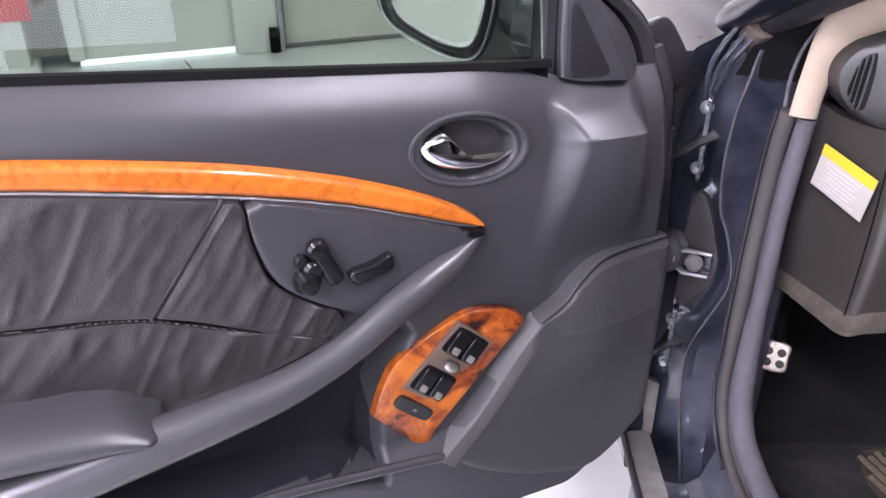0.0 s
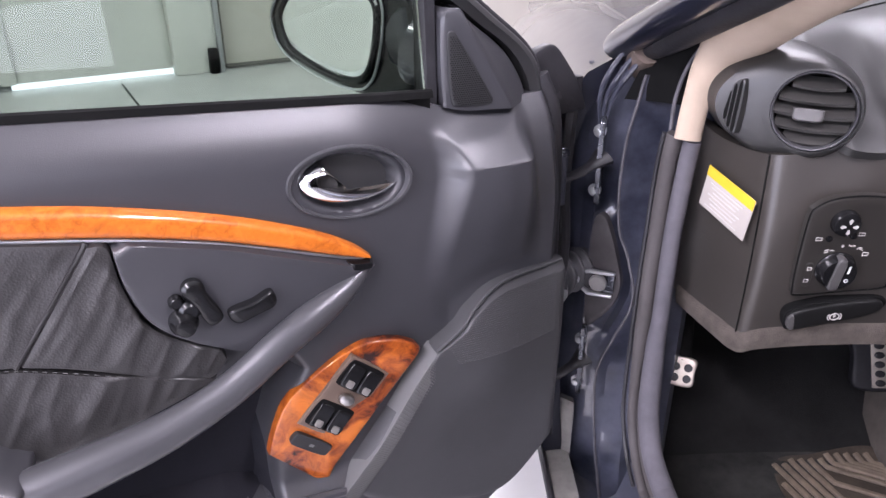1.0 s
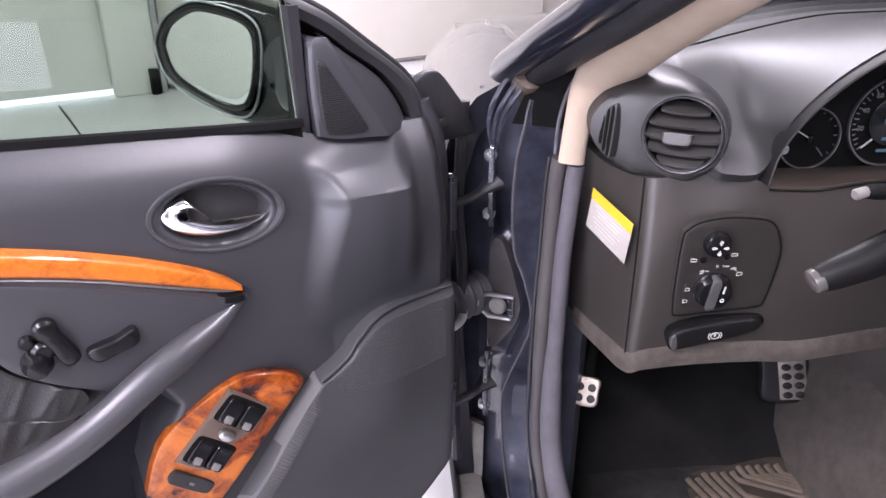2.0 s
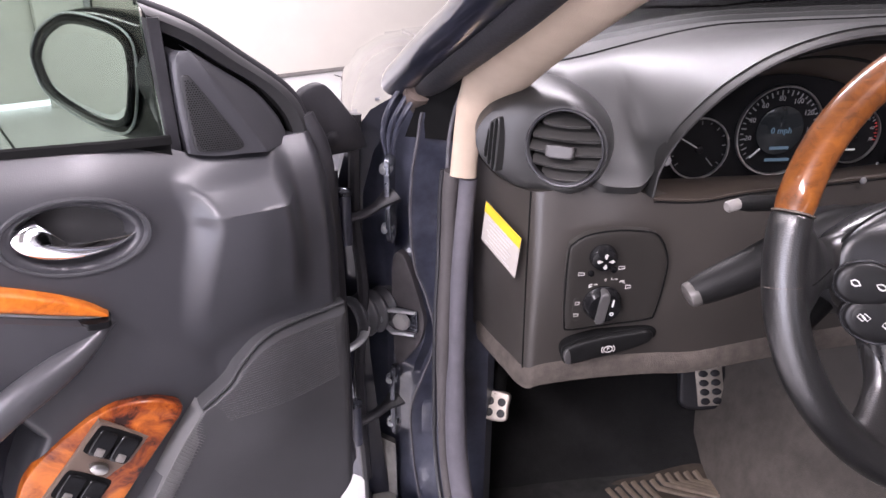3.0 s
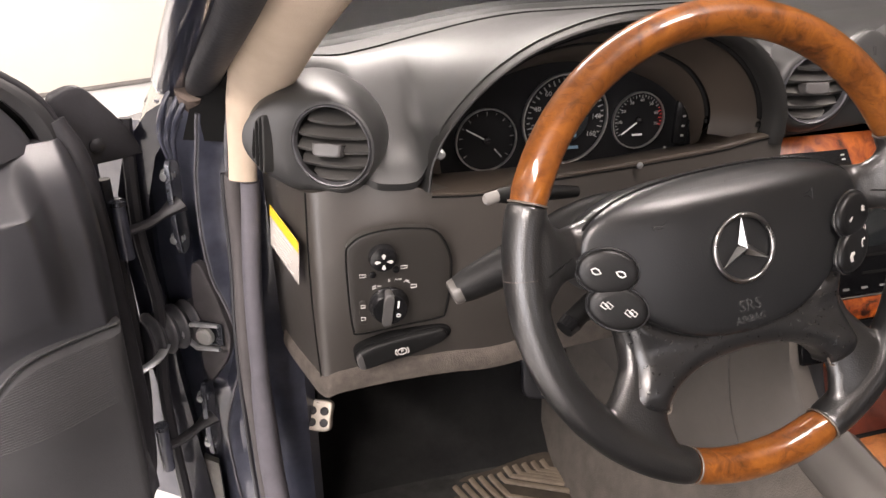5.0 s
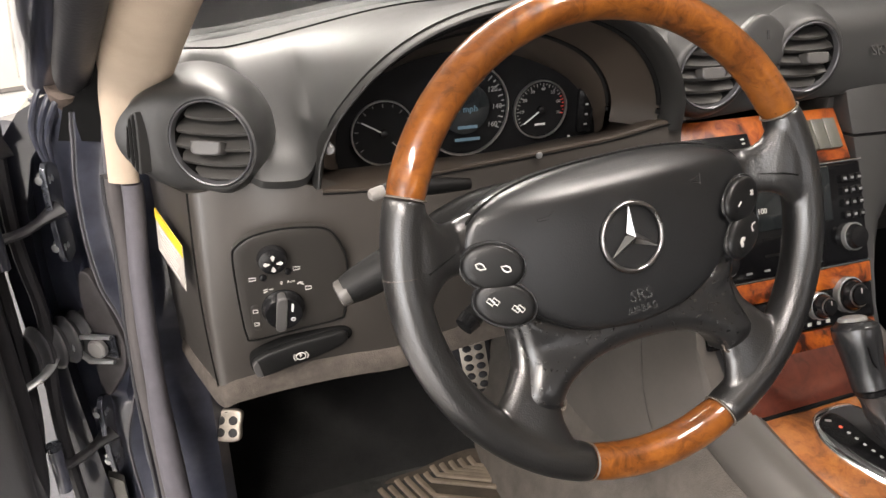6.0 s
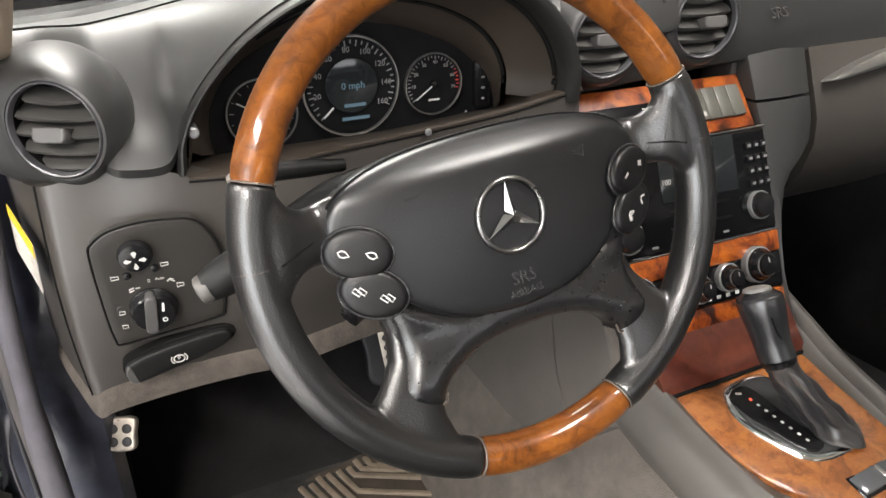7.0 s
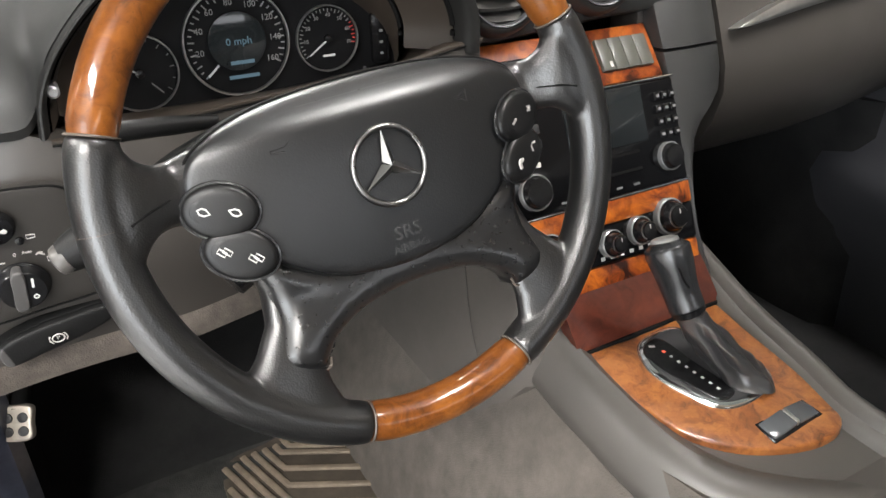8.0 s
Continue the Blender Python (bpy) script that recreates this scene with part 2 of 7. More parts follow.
def pane_glass(name, tint):
    m = bpy.data.materials.new(name)
    m.use_nodes = True
    nt = m.node_tree
    m.surface_render_method = "BLENDED"
    nt.nodes.remove(nt.nodes["Principled BSDF"])
    out = nt.nodes["Material Output"]
    tr = nt.nodes.new("ShaderNodeBsdfTransparent")
    tr.inputs["Color"].default_value = (*tint, 1)
    gl = nt.nodes.new("ShaderNodeBsdfGlossy")
    gl.inputs["Roughness"].default_value = 0.01
    fr = nt.nodes.new("ShaderNodeFresnel")
    fr.inputs["IOR"].default_value = 1.45
    mx = nt.nodes.new("ShaderNodeMixShader")
    nt.links.new(fr.outputs["Fac"], mx.inputs["Fac"])
    nt.links.new(tr.outputs["BSDF"], mx.inputs[1])
    nt.links.new(gl.outputs["BSDF"], mx.inputs[2])
    nt.links.new(mx.outputs["Shader"], out.inputs["Surface"])
    return m


GLASS_DOOR = pane_glass("green_tinted_glass", (0.51, 0.57, 0.52))
GLASS_SCREEN = pane_glass("windscreen_glass", (0.93, 0.96, 0.95))
LIT_TUBE = glow("lit_tube", (1.0, 0.97, 0.9), 9.0)
DAY = glow("daylight", (0.95, 0.98, 1.0), 4.0)
LCD_LIT = glow("lit_display_digits", (0.35, 0.62, 0.80), 0.16)
LED_RED = glow("red_indicator", (1.0, 0.12, 0.06), 1.2)


# ---- mesh tools ----
def thing(name, label, category, m=None, group="", kind=""):
    ob = new(name)
    ob.empty_display_size = 0.05
    if m is not None:
        ob.matrix_world = m
    return tagged(ob, label, category, group, kind)


def mesh_of(name, bm, mat, smooth=True, sharp=38):
    me = bpy.data.meshes.new(name)
    bmesh.ops.recalc_face_normals(bm, faces=bm.faces)
    bm.to_mesh(me)
    bm.free()
    me.materials.append(mat)
    if smooth:
        me.shade_smooth()
        me.set_sharp_from_angle(angle=radians(sharp))
    return me


def part(name, bm, mat, parent, label="", smooth=True, m=None, sharp=38):
    """One mesh object under a thing or a part; the mesh is in the frame of the top thing."""
    ob = new(name, mesh_of(name, bm, mat, smooth, sharp))
    ob.parent = parent
    if m is not None:
        ob.matrix_basis = m
    if label:
        ob["label"] = label
    return ob


def solo(name, bm, mat, label, category, kind="", group="", smooth=True, m=None):
    ob = new(name, mesh_of(name, bm, mat, smooth))
    if m is not None:
        ob.matrix_world = m
    return tagged(ob, label, category, group, kind)


def spline(ctrl, n):
    """n points along a smooth curve through the control points."""
    c = [Vector(p) for p in ctrl]
    c = [c[0] * 2 - c[1]] + c + [c[-1] * 2 - c[-2]]
    out = []
    segs = len(c) - 3
    for i in range(n):
        f = i / (n - 1) * segs
        k = min(int(f), segs - 1)
        t = f - k
        a, b, d, e = c[k:k + 4]
        out.append(0.5 * ((2 * b) + (d - a) * t + (2 * a - 5 * b + 4 * d - e) * t * t + (3 * b - a - 3 * d + e) * t ** 3))
    return out


def ring_spline(ctrl, n):
    c = [Vector(p) for p in ctrl]
    k = len(c)
    out = []
    for i in range(n):
        f = i / n * k
        j = int(f)
        t = f - j
        a, b, d, e = (c[(j + q - 1) % k] for q in range(4))
        out.append(0.5 * ((2 * b) + (d - a) * t + (2 * a - 5 * b + 4 * d - e) * t * t + (3 * b - a - 3 * d + e) * t ** 3))
    return out


def skin(rows, bm=None, closed=False, cap=False):
    """Quads over a list of rows of points; closed joins each row's ends."""
    bm = bm or bmesh.new()
    vs = [[bm.verts.new(p) for p in r] for r in rows]
    n = len(rows[0])
    for a, b in zip(vs, vs[1:]):
        for i in range(n if closed else n - 1):
            j = (i + 1) % n
            bm.faces.new((a[i], a[j], b[j], b[i]))
    if cap:
        bm.faces.new(vs[0])
        bm.faces.new(vs[-1])
    return bm


def shell(rows, off):
    """A closed slab: the rows as its front and the same rows moved by off as its back."""
    off = Vector(off)
    bm = skin(rows)
    back = [[Vector(p) + off for p in r] for r in rows]
    skin(back, bm)
    rim = lambda rr: [Vector(p) for p in rr[0]] + [Vector(r[-1]) for r in rr[1:]] + [Vector(p) for p in reversed(rr[-1][:-1])] + [Vector(r[0]) for r in reversed(rr[1:-1])]
    skin([rim(rows), rim(back)], bm, closed=True)
    bmesh.ops.remove_doubles(bm, verts=bm.verts, dist=1e-5)
    return bm


def tube(path, radius, seg=10, flat=1.0, up=(0, 0, 1), cap=True, bm=None):
    """A sweep along path; radius is a number or one for each point; flat squeezes it along the second axis."""
    pts = [Vector(p) for p in path]
    rad = radius if isinstance(radius, (list, tuple)) else [radius] * len(pts)
    rows = []
    for i, p in enumerate(pts):
        d = (pts[min(i + 1, len(pts) - 1)] - pts[max(i - 1, 0)]).normalized()
        a = d.cross(Vector(up))
        a = a.normalized() if a.length > 1e-4 else Vector((1, 0, 0))
        b = a.cross(d).normalized()
        rows.append([p + rad[i] * (math.cos(q) * a + math.sin(q) * flat * b) for q in (2 * math.pi * k / seg for k in range(seg))])
    return skin(rows, bm, closed=True, cap=cap)


def loop_tube(path, radius, seg=10, bm=None, up=(0, 0, 1)):
    pts = [Vector(p) for p in path]
    rows = []
    n = len(pts)
    for i, p in enumerate(pts + pts[:1]):
        d = (pts[(i + 1) % n] - pts[(i - 1) % n]).normalized()
        a = d.cross(Vector(up))
        a = a.normalized() if a.length > 1e-4 else Vector((1, 0, 0))
        b = a.cross(d).normalized()
        rows.append([p + radius * (math.cos(q) * a + math.sin(q) * b) for q in (2 * math.pi * k / seg for k in range(seg))])
    bm = skin(rows, bm, closed=True)
    bmesh.ops.remove_doubles(bm, verts=bm.verts, dist=1e-6)
    return bm


def lathe(profile, seg=40, m=None, sx=1.0, sy=1.0, cap=True):
    """Turned about the local z axis: profile of (radius, height)."""
    rows = [[Vector((r * sx * math.cos(2 * math.pi * k / seg), r * sy * math.sin(2 * math.pi * k / seg), h)) for k in range(seg)] for r, h in profile]
    bm = skin(rows, closed=True, cap=cap)
    if m is not None:
        bm.transform(m)
    return bm


def block(sx, sy, sz, m=None, bevel=0.002, seg=2, bm=None):
    b2 = bmesh.new()
    bmesh.ops.create_cube(b2, size=1, matrix=Matrix.Diagonal((sx, sy, sz, 1)))
    if bevel:
        bmesh.ops.bevel(b2, geom=b2.edges[:], offset=bevel, segments=seg, profile=0.5, affect="EDGES")
    if m is not None:
        b2.transform(m)
    if bm is None:
        return b2
    add(bm, b2)
    return bm


def add(bm, other):
    me = bpy.data.meshes.new("tmp")
    other.to_mesh(me)
    other.free()
    bm.from_mesh(me)
    bpy.data.meshes.remove(me)
    return bm


def plate(outline, lift, thick, to, edge=0.002, crown=0.0, n=64, hole=None):
    """A rounded plate with the closed 2-D outline; to(x, y, h) places it. crown bulges its middle."""
    pts = ring_spline([(*p, 0) for p in outline], n)
    cx, cy = sum(p.x for p in pts) / n, sum(p.y for p in pts) / n
    size = max(max(abs(p.x - cx), abs(p.y - cy)) for p in pts)
    rows = []
    rings = [(1.0, -thick), (1.0, -edge)] + [(1 - edge * (1 - math.cos(a)) / size, -edge + edge * math.sin(a)) for a in (0.5, 1.0, 1.57)]
    for k in range(1, 7):
        f = (1 - edge / size) * (1 - k / 7)
        rings.append((f, crown * (1 - f * f)))
    for f, h in rings:
        rows.append([to(cx + (p.x - cx) * f, cy + (p.y - cy) * f, lift + h) for p in pts])
    return skin(rows, closed=True, cap=True)


def relief(outline, top, to, edge=0.004, depth=0.012, cell=0.004, n=0, flare=0.0):
    """A sculpted slab inside the closed 2-D outline: top(x, y) gives its height, the rim is rounded by edge and a skirt falls by depth.
    n > 0 smooths the outline into n points; to(x, y, h) places it."""
    pts = [(p.x, p.y) for p in ring_spline([(*p, 0) for p in outline], n)] if n else [tuple(p) for p in outline]
    xs, ys = [p[0] for p in pts], [p[1] for p in pts]
    flat = [Vector(p) for p in pts]
    j, y = 0, min(ys) + cell * 0.4
    while y < max(ys):
        x = min(xs) + cell * (0.3 + 0.5 * (j % 2))
        while x < max(xs):
            if inside(pts, x, y) > max(cell * 0.35, edge * 0.95):
                flat.append(Vector((x, y)))
            x += cell
        y += cell * 0.87
        j += 1
    # rings close to the rim keep its rounding smooth
    cut = len(pts)
    for f in (0.12, 0.35, 0.7):
        for k in range(cut):
            a, b = Vector(pts[k - 1]), Vector(pts[(k + 1) % cut])
            d = (b - a).normalized()
            for sgn in (-1, 1):
                q = Vector(pts[k]) + Vector((-d.y, d.x)) * (sgn * f * edge)
                if inside(pts, q.x, q.y) > f * edge * 0.8:
                    flat.append(q)
                    break
    co, _, tris, _, _, _ = delaunay_2d_cdt(flat, [], [list(range(cut))], 1, 1e-6)
    bm = bmesh.new()

    def z(x, y):
        d = max(0.0, inside(pts, x, y))
        f = 1 - min(1.0, d / edge)
        return top(x, y) - edge * (1 - math.sqrt(max(0.0, 1 - f * f)))
    vs = [bm.verts.new(to(c.x, c.y, z(c.x, c.y))) for c in co]
    for t in tris:
        if len(set(t)) == 3:
            bm.faces.new([vs[i] for i in t])
    cx, cy = sum(xs) / cut, sum(ys) / cut
    low = [bm.verts.new(to(x + flare * (x - cx), y + flare * (y - cy), z(x, y) - depth)) for x, y in pts]
    rim = [bm.verts.new(to(x, y, z(x, y))) for x, y in pts]
    for k in range(cut):
        m = (k + 1) % cut
        bm.faces.new((rim[k], rim[m], low[m], low[k]))
    bmesh.ops.remove_doubles(bm, verts=bm.verts, dist=min(0.0009, edge * 0.08))
    return bm


def lettering(name, text, size, mat, parent, m, depth=0.0003, align="CENTER"):
    cu = bpy.data.curves.new(name, "FONT")
    cu.body, cu.size, cu.extrude, cu.align_x, cu.align_y, cu.resolution_u = text, size, depth, align, "CENTER", 2
    tmp = new(name + "_tmp", cu)
    me = bpy.data.meshes.new_from_object(tmp.evaluated_get(bpy.context.evaluated_depsgraph_get()))
    bpy.data.objects.remove(tmp)
    bpy.data.curves.remove(cu)
    me.materials.clear()
    me.materials.append(mat)
    ob = new(name, me)
    ob.parent = parent
    ob.matrix_basis = m
    return ob


def bar(name, sx, sy, mat, parent, m):
    return part(name, block(sx, sy, 0.0006, bevel=0), mat, parent, m=m, smooth=False)


def smooth01(a, b, x):
    t = max(0.0, min(1.0, (x - a) / (b - a)))
    return t * t * (3 - 2 * t)


def inside(poly, x, y):
    """Signed distance to a polygon, positive within."""
    best, odd = 1e9, False
    n = len(poly)
    for i in range(n):
        ax, ay = poly[i]
        bx, by = poly[(i + 1) % n]
        if (ay > y) != (by > y) and x < (bx - ax) * (y - ay) / (by - ay) + ax:
            odd = not odd
        dx, dy = bx - ax, by - ay
        t = max(0, min(1, ((x - ax) * dx + (y - ay) * dy) / (dx * dx + dy * dy)))
        best = min(best, math.hypot(x - ax - t * dx, y - ay - t * dy))
    return best if odd else -best


def frame_to(origin, x_axis, y_axis):
    """A pose with the given x axis, its y axis near the given one, and z out of both."""
    x = Vector(x_axis).normalized()
    z = x.cross(Vector(y_axis)).normalized()
    y = z.cross(x)
    m = Matrix((x, y, z)).transposed().to_4x4()
    m.translation = Vector(origin)
    return m


# ---- workshop ----
def workshop():
    g = block(60, 60, 0.1, pose(0, 0, -0.05), 0)
    solo("ground", g, CONCRETE, "smooth grey painted concrete workshop floor", "floor", "structure", smooth=False)
    lo1, hi1, lo2, hi2, top = -3.6, 6.5, -5.0, 5.3, 3.3
    # far wall with two gates set between posts
    wall = thing("wall_north", "white painted workshop wall with sliding gates", "wall", ROOM, kind="structure")
    part("wall", block(hi1 - lo1, 0.2, top, pose((lo1 + hi1) / 2, hi2 + 0.22, top / 2 + 0.06), 0), WALL, wall, smooth=False)
    gate = thing("garage_gate", "cream painted steel gate with daylight under it", "gate", ROOM, group="workshop gates")
    part("panel", block(1.02, 0.06, 2.6, pose(0.47, hi2 + 0.02, 1.34), 0.01), DOOR_PAINT, gate)
    part("stiffener", block(0.10, 0.05, 2.6, pose(-0.02, hi2 - 0.03, 1.34), 0.02), DOOR_PAINT, gate)
    part("bottom_gap", block(1.0, 0.03, 0.042, pose(0.49, hi2 + 0.01, 0.024), 0.004), DAY, gate, "bright daylight gap under the gate")
    gate2 = thing("garage_gate", "cream painted steel gate with flat panels", "gate", ROOM, group="workshop gates")
    part("panel", block(3.4, 0.06, 2.7, pose(3.04, hi2 + 0.0, 1.37), 0.01), GATE_CREAM, gate2)
    part("bottom_strip", block(3.4, 0.05, 0.03, pose(3.04, hi2 - 0.01, 0.02), 0.005), DUSTY, gate2)
    post = thing("gate_post", "stained cream steel post with a dark floor bracket", "post", ROOM)
    part("column", block(0.30, 0.16, 3.0, pose(1.13, hi2 - 0.02, 1.5), 0.012), DOOR_PAINT, post)
    part("rail", block(0.035, 0.05, 3.0, pose(1.29, hi2 - 0.115, 1.5), 0.006), ZINC, post)
    part("floor_bracket", block(0.06, 0.06, 0.17, pose(1.235, hi2 - 0.13, 0.085), 0.008), MATT, post)
    col = thing("wall_column", "white column with a red notice", "column", ROOM)
    part("column", block(0.34, 0.3, 3.2, pose(-0.45, hi2 - 0.07, 1.6), 0.02), DOOR_PAINT, col)
    part("foot", block(0.42, 0.36, 0.07, pose(-0.45, hi2 - 0.06, 0.035), 0.02), DOOR_PAINT, col)
    part("notice", block(0.16, 0.012, 0.26, pose(-0.30, hi2 - 0.23, 0.47), 0.002), RED, col, "plain red notice")
    fl = thing("gate_wall_panel", "white wall panel beside the gates", "wall panel", ROOM, kind="structure")
    part("panel", block(2.8, 0.1, 3.2, pose(-2.1, hi2 + 0.05, 1.6), 0.01), WALL, fl)
    part("conduit", tube([(-0.78, hi2 - 0.02, 0), (-0.78, hi2 - 0.02, 3.0)], 0.02, 10, up=(1, 0, 0)), DOOR_PAINT, fl)
    for k in range(3):
        solo("floor_joint", block(0.012, 2.4, 0.003, ROOM @ pose(0.62 + 2.4 * k, hi2 - 1.35, 0.0025), 0), RUBBER, "dark joint line in the concrete floor", "floor joint", "structure", smooth=False)
    # plain walls that close the place; the west one has an open gate
    # east and south walls are out of view, greyed to darken reflections
    e = block(0.2, hi2 - lo2, top, ROOM @ pose(hi1 + 0.1, (hi2 + lo2) / 2, top / 2), 0)
    solo("wall_east", e, WALL_DIMMED, "plain unseen workshop wall, greyed to dim reflections", "wall", "structure", smooth=False)
    # the south opening is added for the fill lamp
    s = block(0.9, 0.2, top, ROOM @ pose(lo1 + 0.45, lo2 - 0.1, top / 2), 0)
    block(hi1 - 0.3 + 0.2, 0.2, top, ROOM @ pose((hi1 + 0.3 + 0.2) / 2, lo2 - 0.1, top / 2), 0, bm=s)
    block(3.0, 0.2, 0.6, ROOM @ pose(-1.2, lo2 - 0.1, top - 0.3), 0, bm=s)
    solo("wall_south", s, WALL_DIMMED, "unseen greyed workshop wall with an added gate opening", "wall", "structure", smooth=False)
    w = block(0.2, 4.9, top, ROOM @ pose(lo1 - 0.1, 2.85, top / 2), 0)
    block(0.2, 3.0, top, ROOM @ pose(lo1 - 0.1, lo2 + 1.5, top / 2), 0, bm=w)
    block(0.2, 2.4, 0.5, ROOM @ pose(lo1 - 0.1, -0.8, top - 0.25), 0, bm=w)
    solo("wall_west", w, LIFTED_WALL, "white workshop wall with an open gate", "wall", "structure", smooth=False)
    c = block(hi1 - lo1 + 0.6, hi2 - lo2 + 0.6, 0.1, ROOM @ pose((hi1 + lo1) / 2, (hi2 + lo2) / 2, top + 0.08), 0)
    solo("ceiling", c, CEIL, "plain unseen workshop ceiling, kept dark for contrast", "ceiling", "structure", smooth=False)
    for lx, ly in ((-1.6, 2.6), (2.2, 2.6), (-2.0, -0.9), (1.2, -1.6)):
        f = thing("ceiling_light", "white strip light fitting with two lit tubes", "light", ROOM @ pose(lx, ly, 3.25), "workshop strip lights")
        part("housing", block(0.4, 2.5, 0.05, None, 0.01), CEIL, f)
        for q in (-0.1, 0.1):
            part("tube", tube([(q, -1.2, -0.045), (q, 1.2, -0.045)], 0.018, 10), LIT_TUBE, f)


workshop()

# ---- the driver's door, swung open ----
DOOR_ANGLE = radians(27.0)
DU = Vector((math.cos(DOOR_ANGLE), math.sin(DOOR_ANGLE), 0))
DN = Vector((math.sin(DOOR_ANGLE), -math.cos(DOOR_ANGLE), 0))
D0 = Vector((-0.052, 0.606, 0))


def dm(u, w, d=0.0):
    """A place on the door: u towards the hinges, w up, d out towards the cabin."""
    return D0 + DU * u + DN * d + Vector((0, 0, w))


HUMP = [(0.145, 0.910), (0.173, 0.916), (0.216, 0.918), (0.246, 0.920), (0.252, 0.85), (0.258, 0.74), (0.20, 0.734), (0.170, 0.716), (0.148, 0.697), (0.133, 0.712), (0.124, 0.741), (0.1225, 0.7765), (0.131, 0.816), (0.1425, 0.860), (0.1415, 0.870), (0.137, 0.886), (0.1365, 0.903)]
POCKET = [(-0.03, 0.722), (-0.091, 0.678), (-0.172, 0.654), (-0.341, 0.628), (-0.76, 0.62), (-0.76, 0.56), (-0.213, 0.556), (-0.10, 0.547), (-0.05, 0.525), (-0.05, 0.60), (-0.032, 0.65), (-0.012, 0.69)]


def belt(u):
    return 0.944 - 0.066 * u + 0.02 * max(0, u - 0.1)


def panel_bottom(u):
    return 0.437 if u < 0.10 else 0.437 + 0.085 * smooth01(0.17, 0.292, u)


def panel_depth(u, w):
    d = 0.006
    d -= 0.022 * max(0, (w - belt(u) + 0.055) / 0.055) ** 2.2
    d -= 0.022 * smooth01(0.05, 0.2, u) * smooth01(0.80, 0.93, w)
    h = inside(HUMP, u, w)
    if h > -0.02:
        ridge = 0.868 + 0.05 * (u - 0.13)
        d += smooth01(-0.005, 0.026, h) * (0.002 + 0.036 * max(0.0, min(1.0, (0.921 - w) / (0.921 - ridge))) ** 1.5 - 0.30 * max(0, ridge - w)) * (0.52 + 0.48 * smooth01(0.13, 0.21, u))
    p = inside(POCKET, u, w)
    d -= 0.075 * smooth01(-0.006, 0.026, p)
    d += 0.018 * smooth01(0.565, 0.535, w)
    # dished cup of the door handle
    q = math.hypot((u - 0.049) / 0.050, (w - 0.873 + 0.10 * (u - 0.049)) / 0.028)
    d -= 0.020 * smooth01(1.02, 0.72, q)
    return d


def strip_on_door(lower, upper, lift, nu, nv, thick=0.012, round_u=0.04, round_v=0.12, bulge=None):
    """A pillowed piece of trim between two curves on the door panel."""
    A, B = spline([(*p, 0) for p in lower], nu), spline([(*p, 0) for p in upper], nu)
    rows = []
    for j in range(nv):
        v = j / (nv - 1)
        ev = min(1, min(v, 1 - v) / round_v) if round_v else 1
        row = []
        for i in range(nu):
            s = i / (nu - 1)
            eu = min(1, min(s, 1 - s) / round_u) if round_u else 1
            p = A[i].lerp(B[i], v)
            r = math.sqrt(max(0, 1 - (1 - ev) ** 2)) * math.sqrt(max(0, 1 - (1 - eu) ** 2))
            h = lift * r + (bulge(p.x, p.y, s, v) if bulge else 0)
            row.append(dm(p.x, p.y, 0.008 + h))
        rows.append(row)
    return shell(rows, -DN * thick)


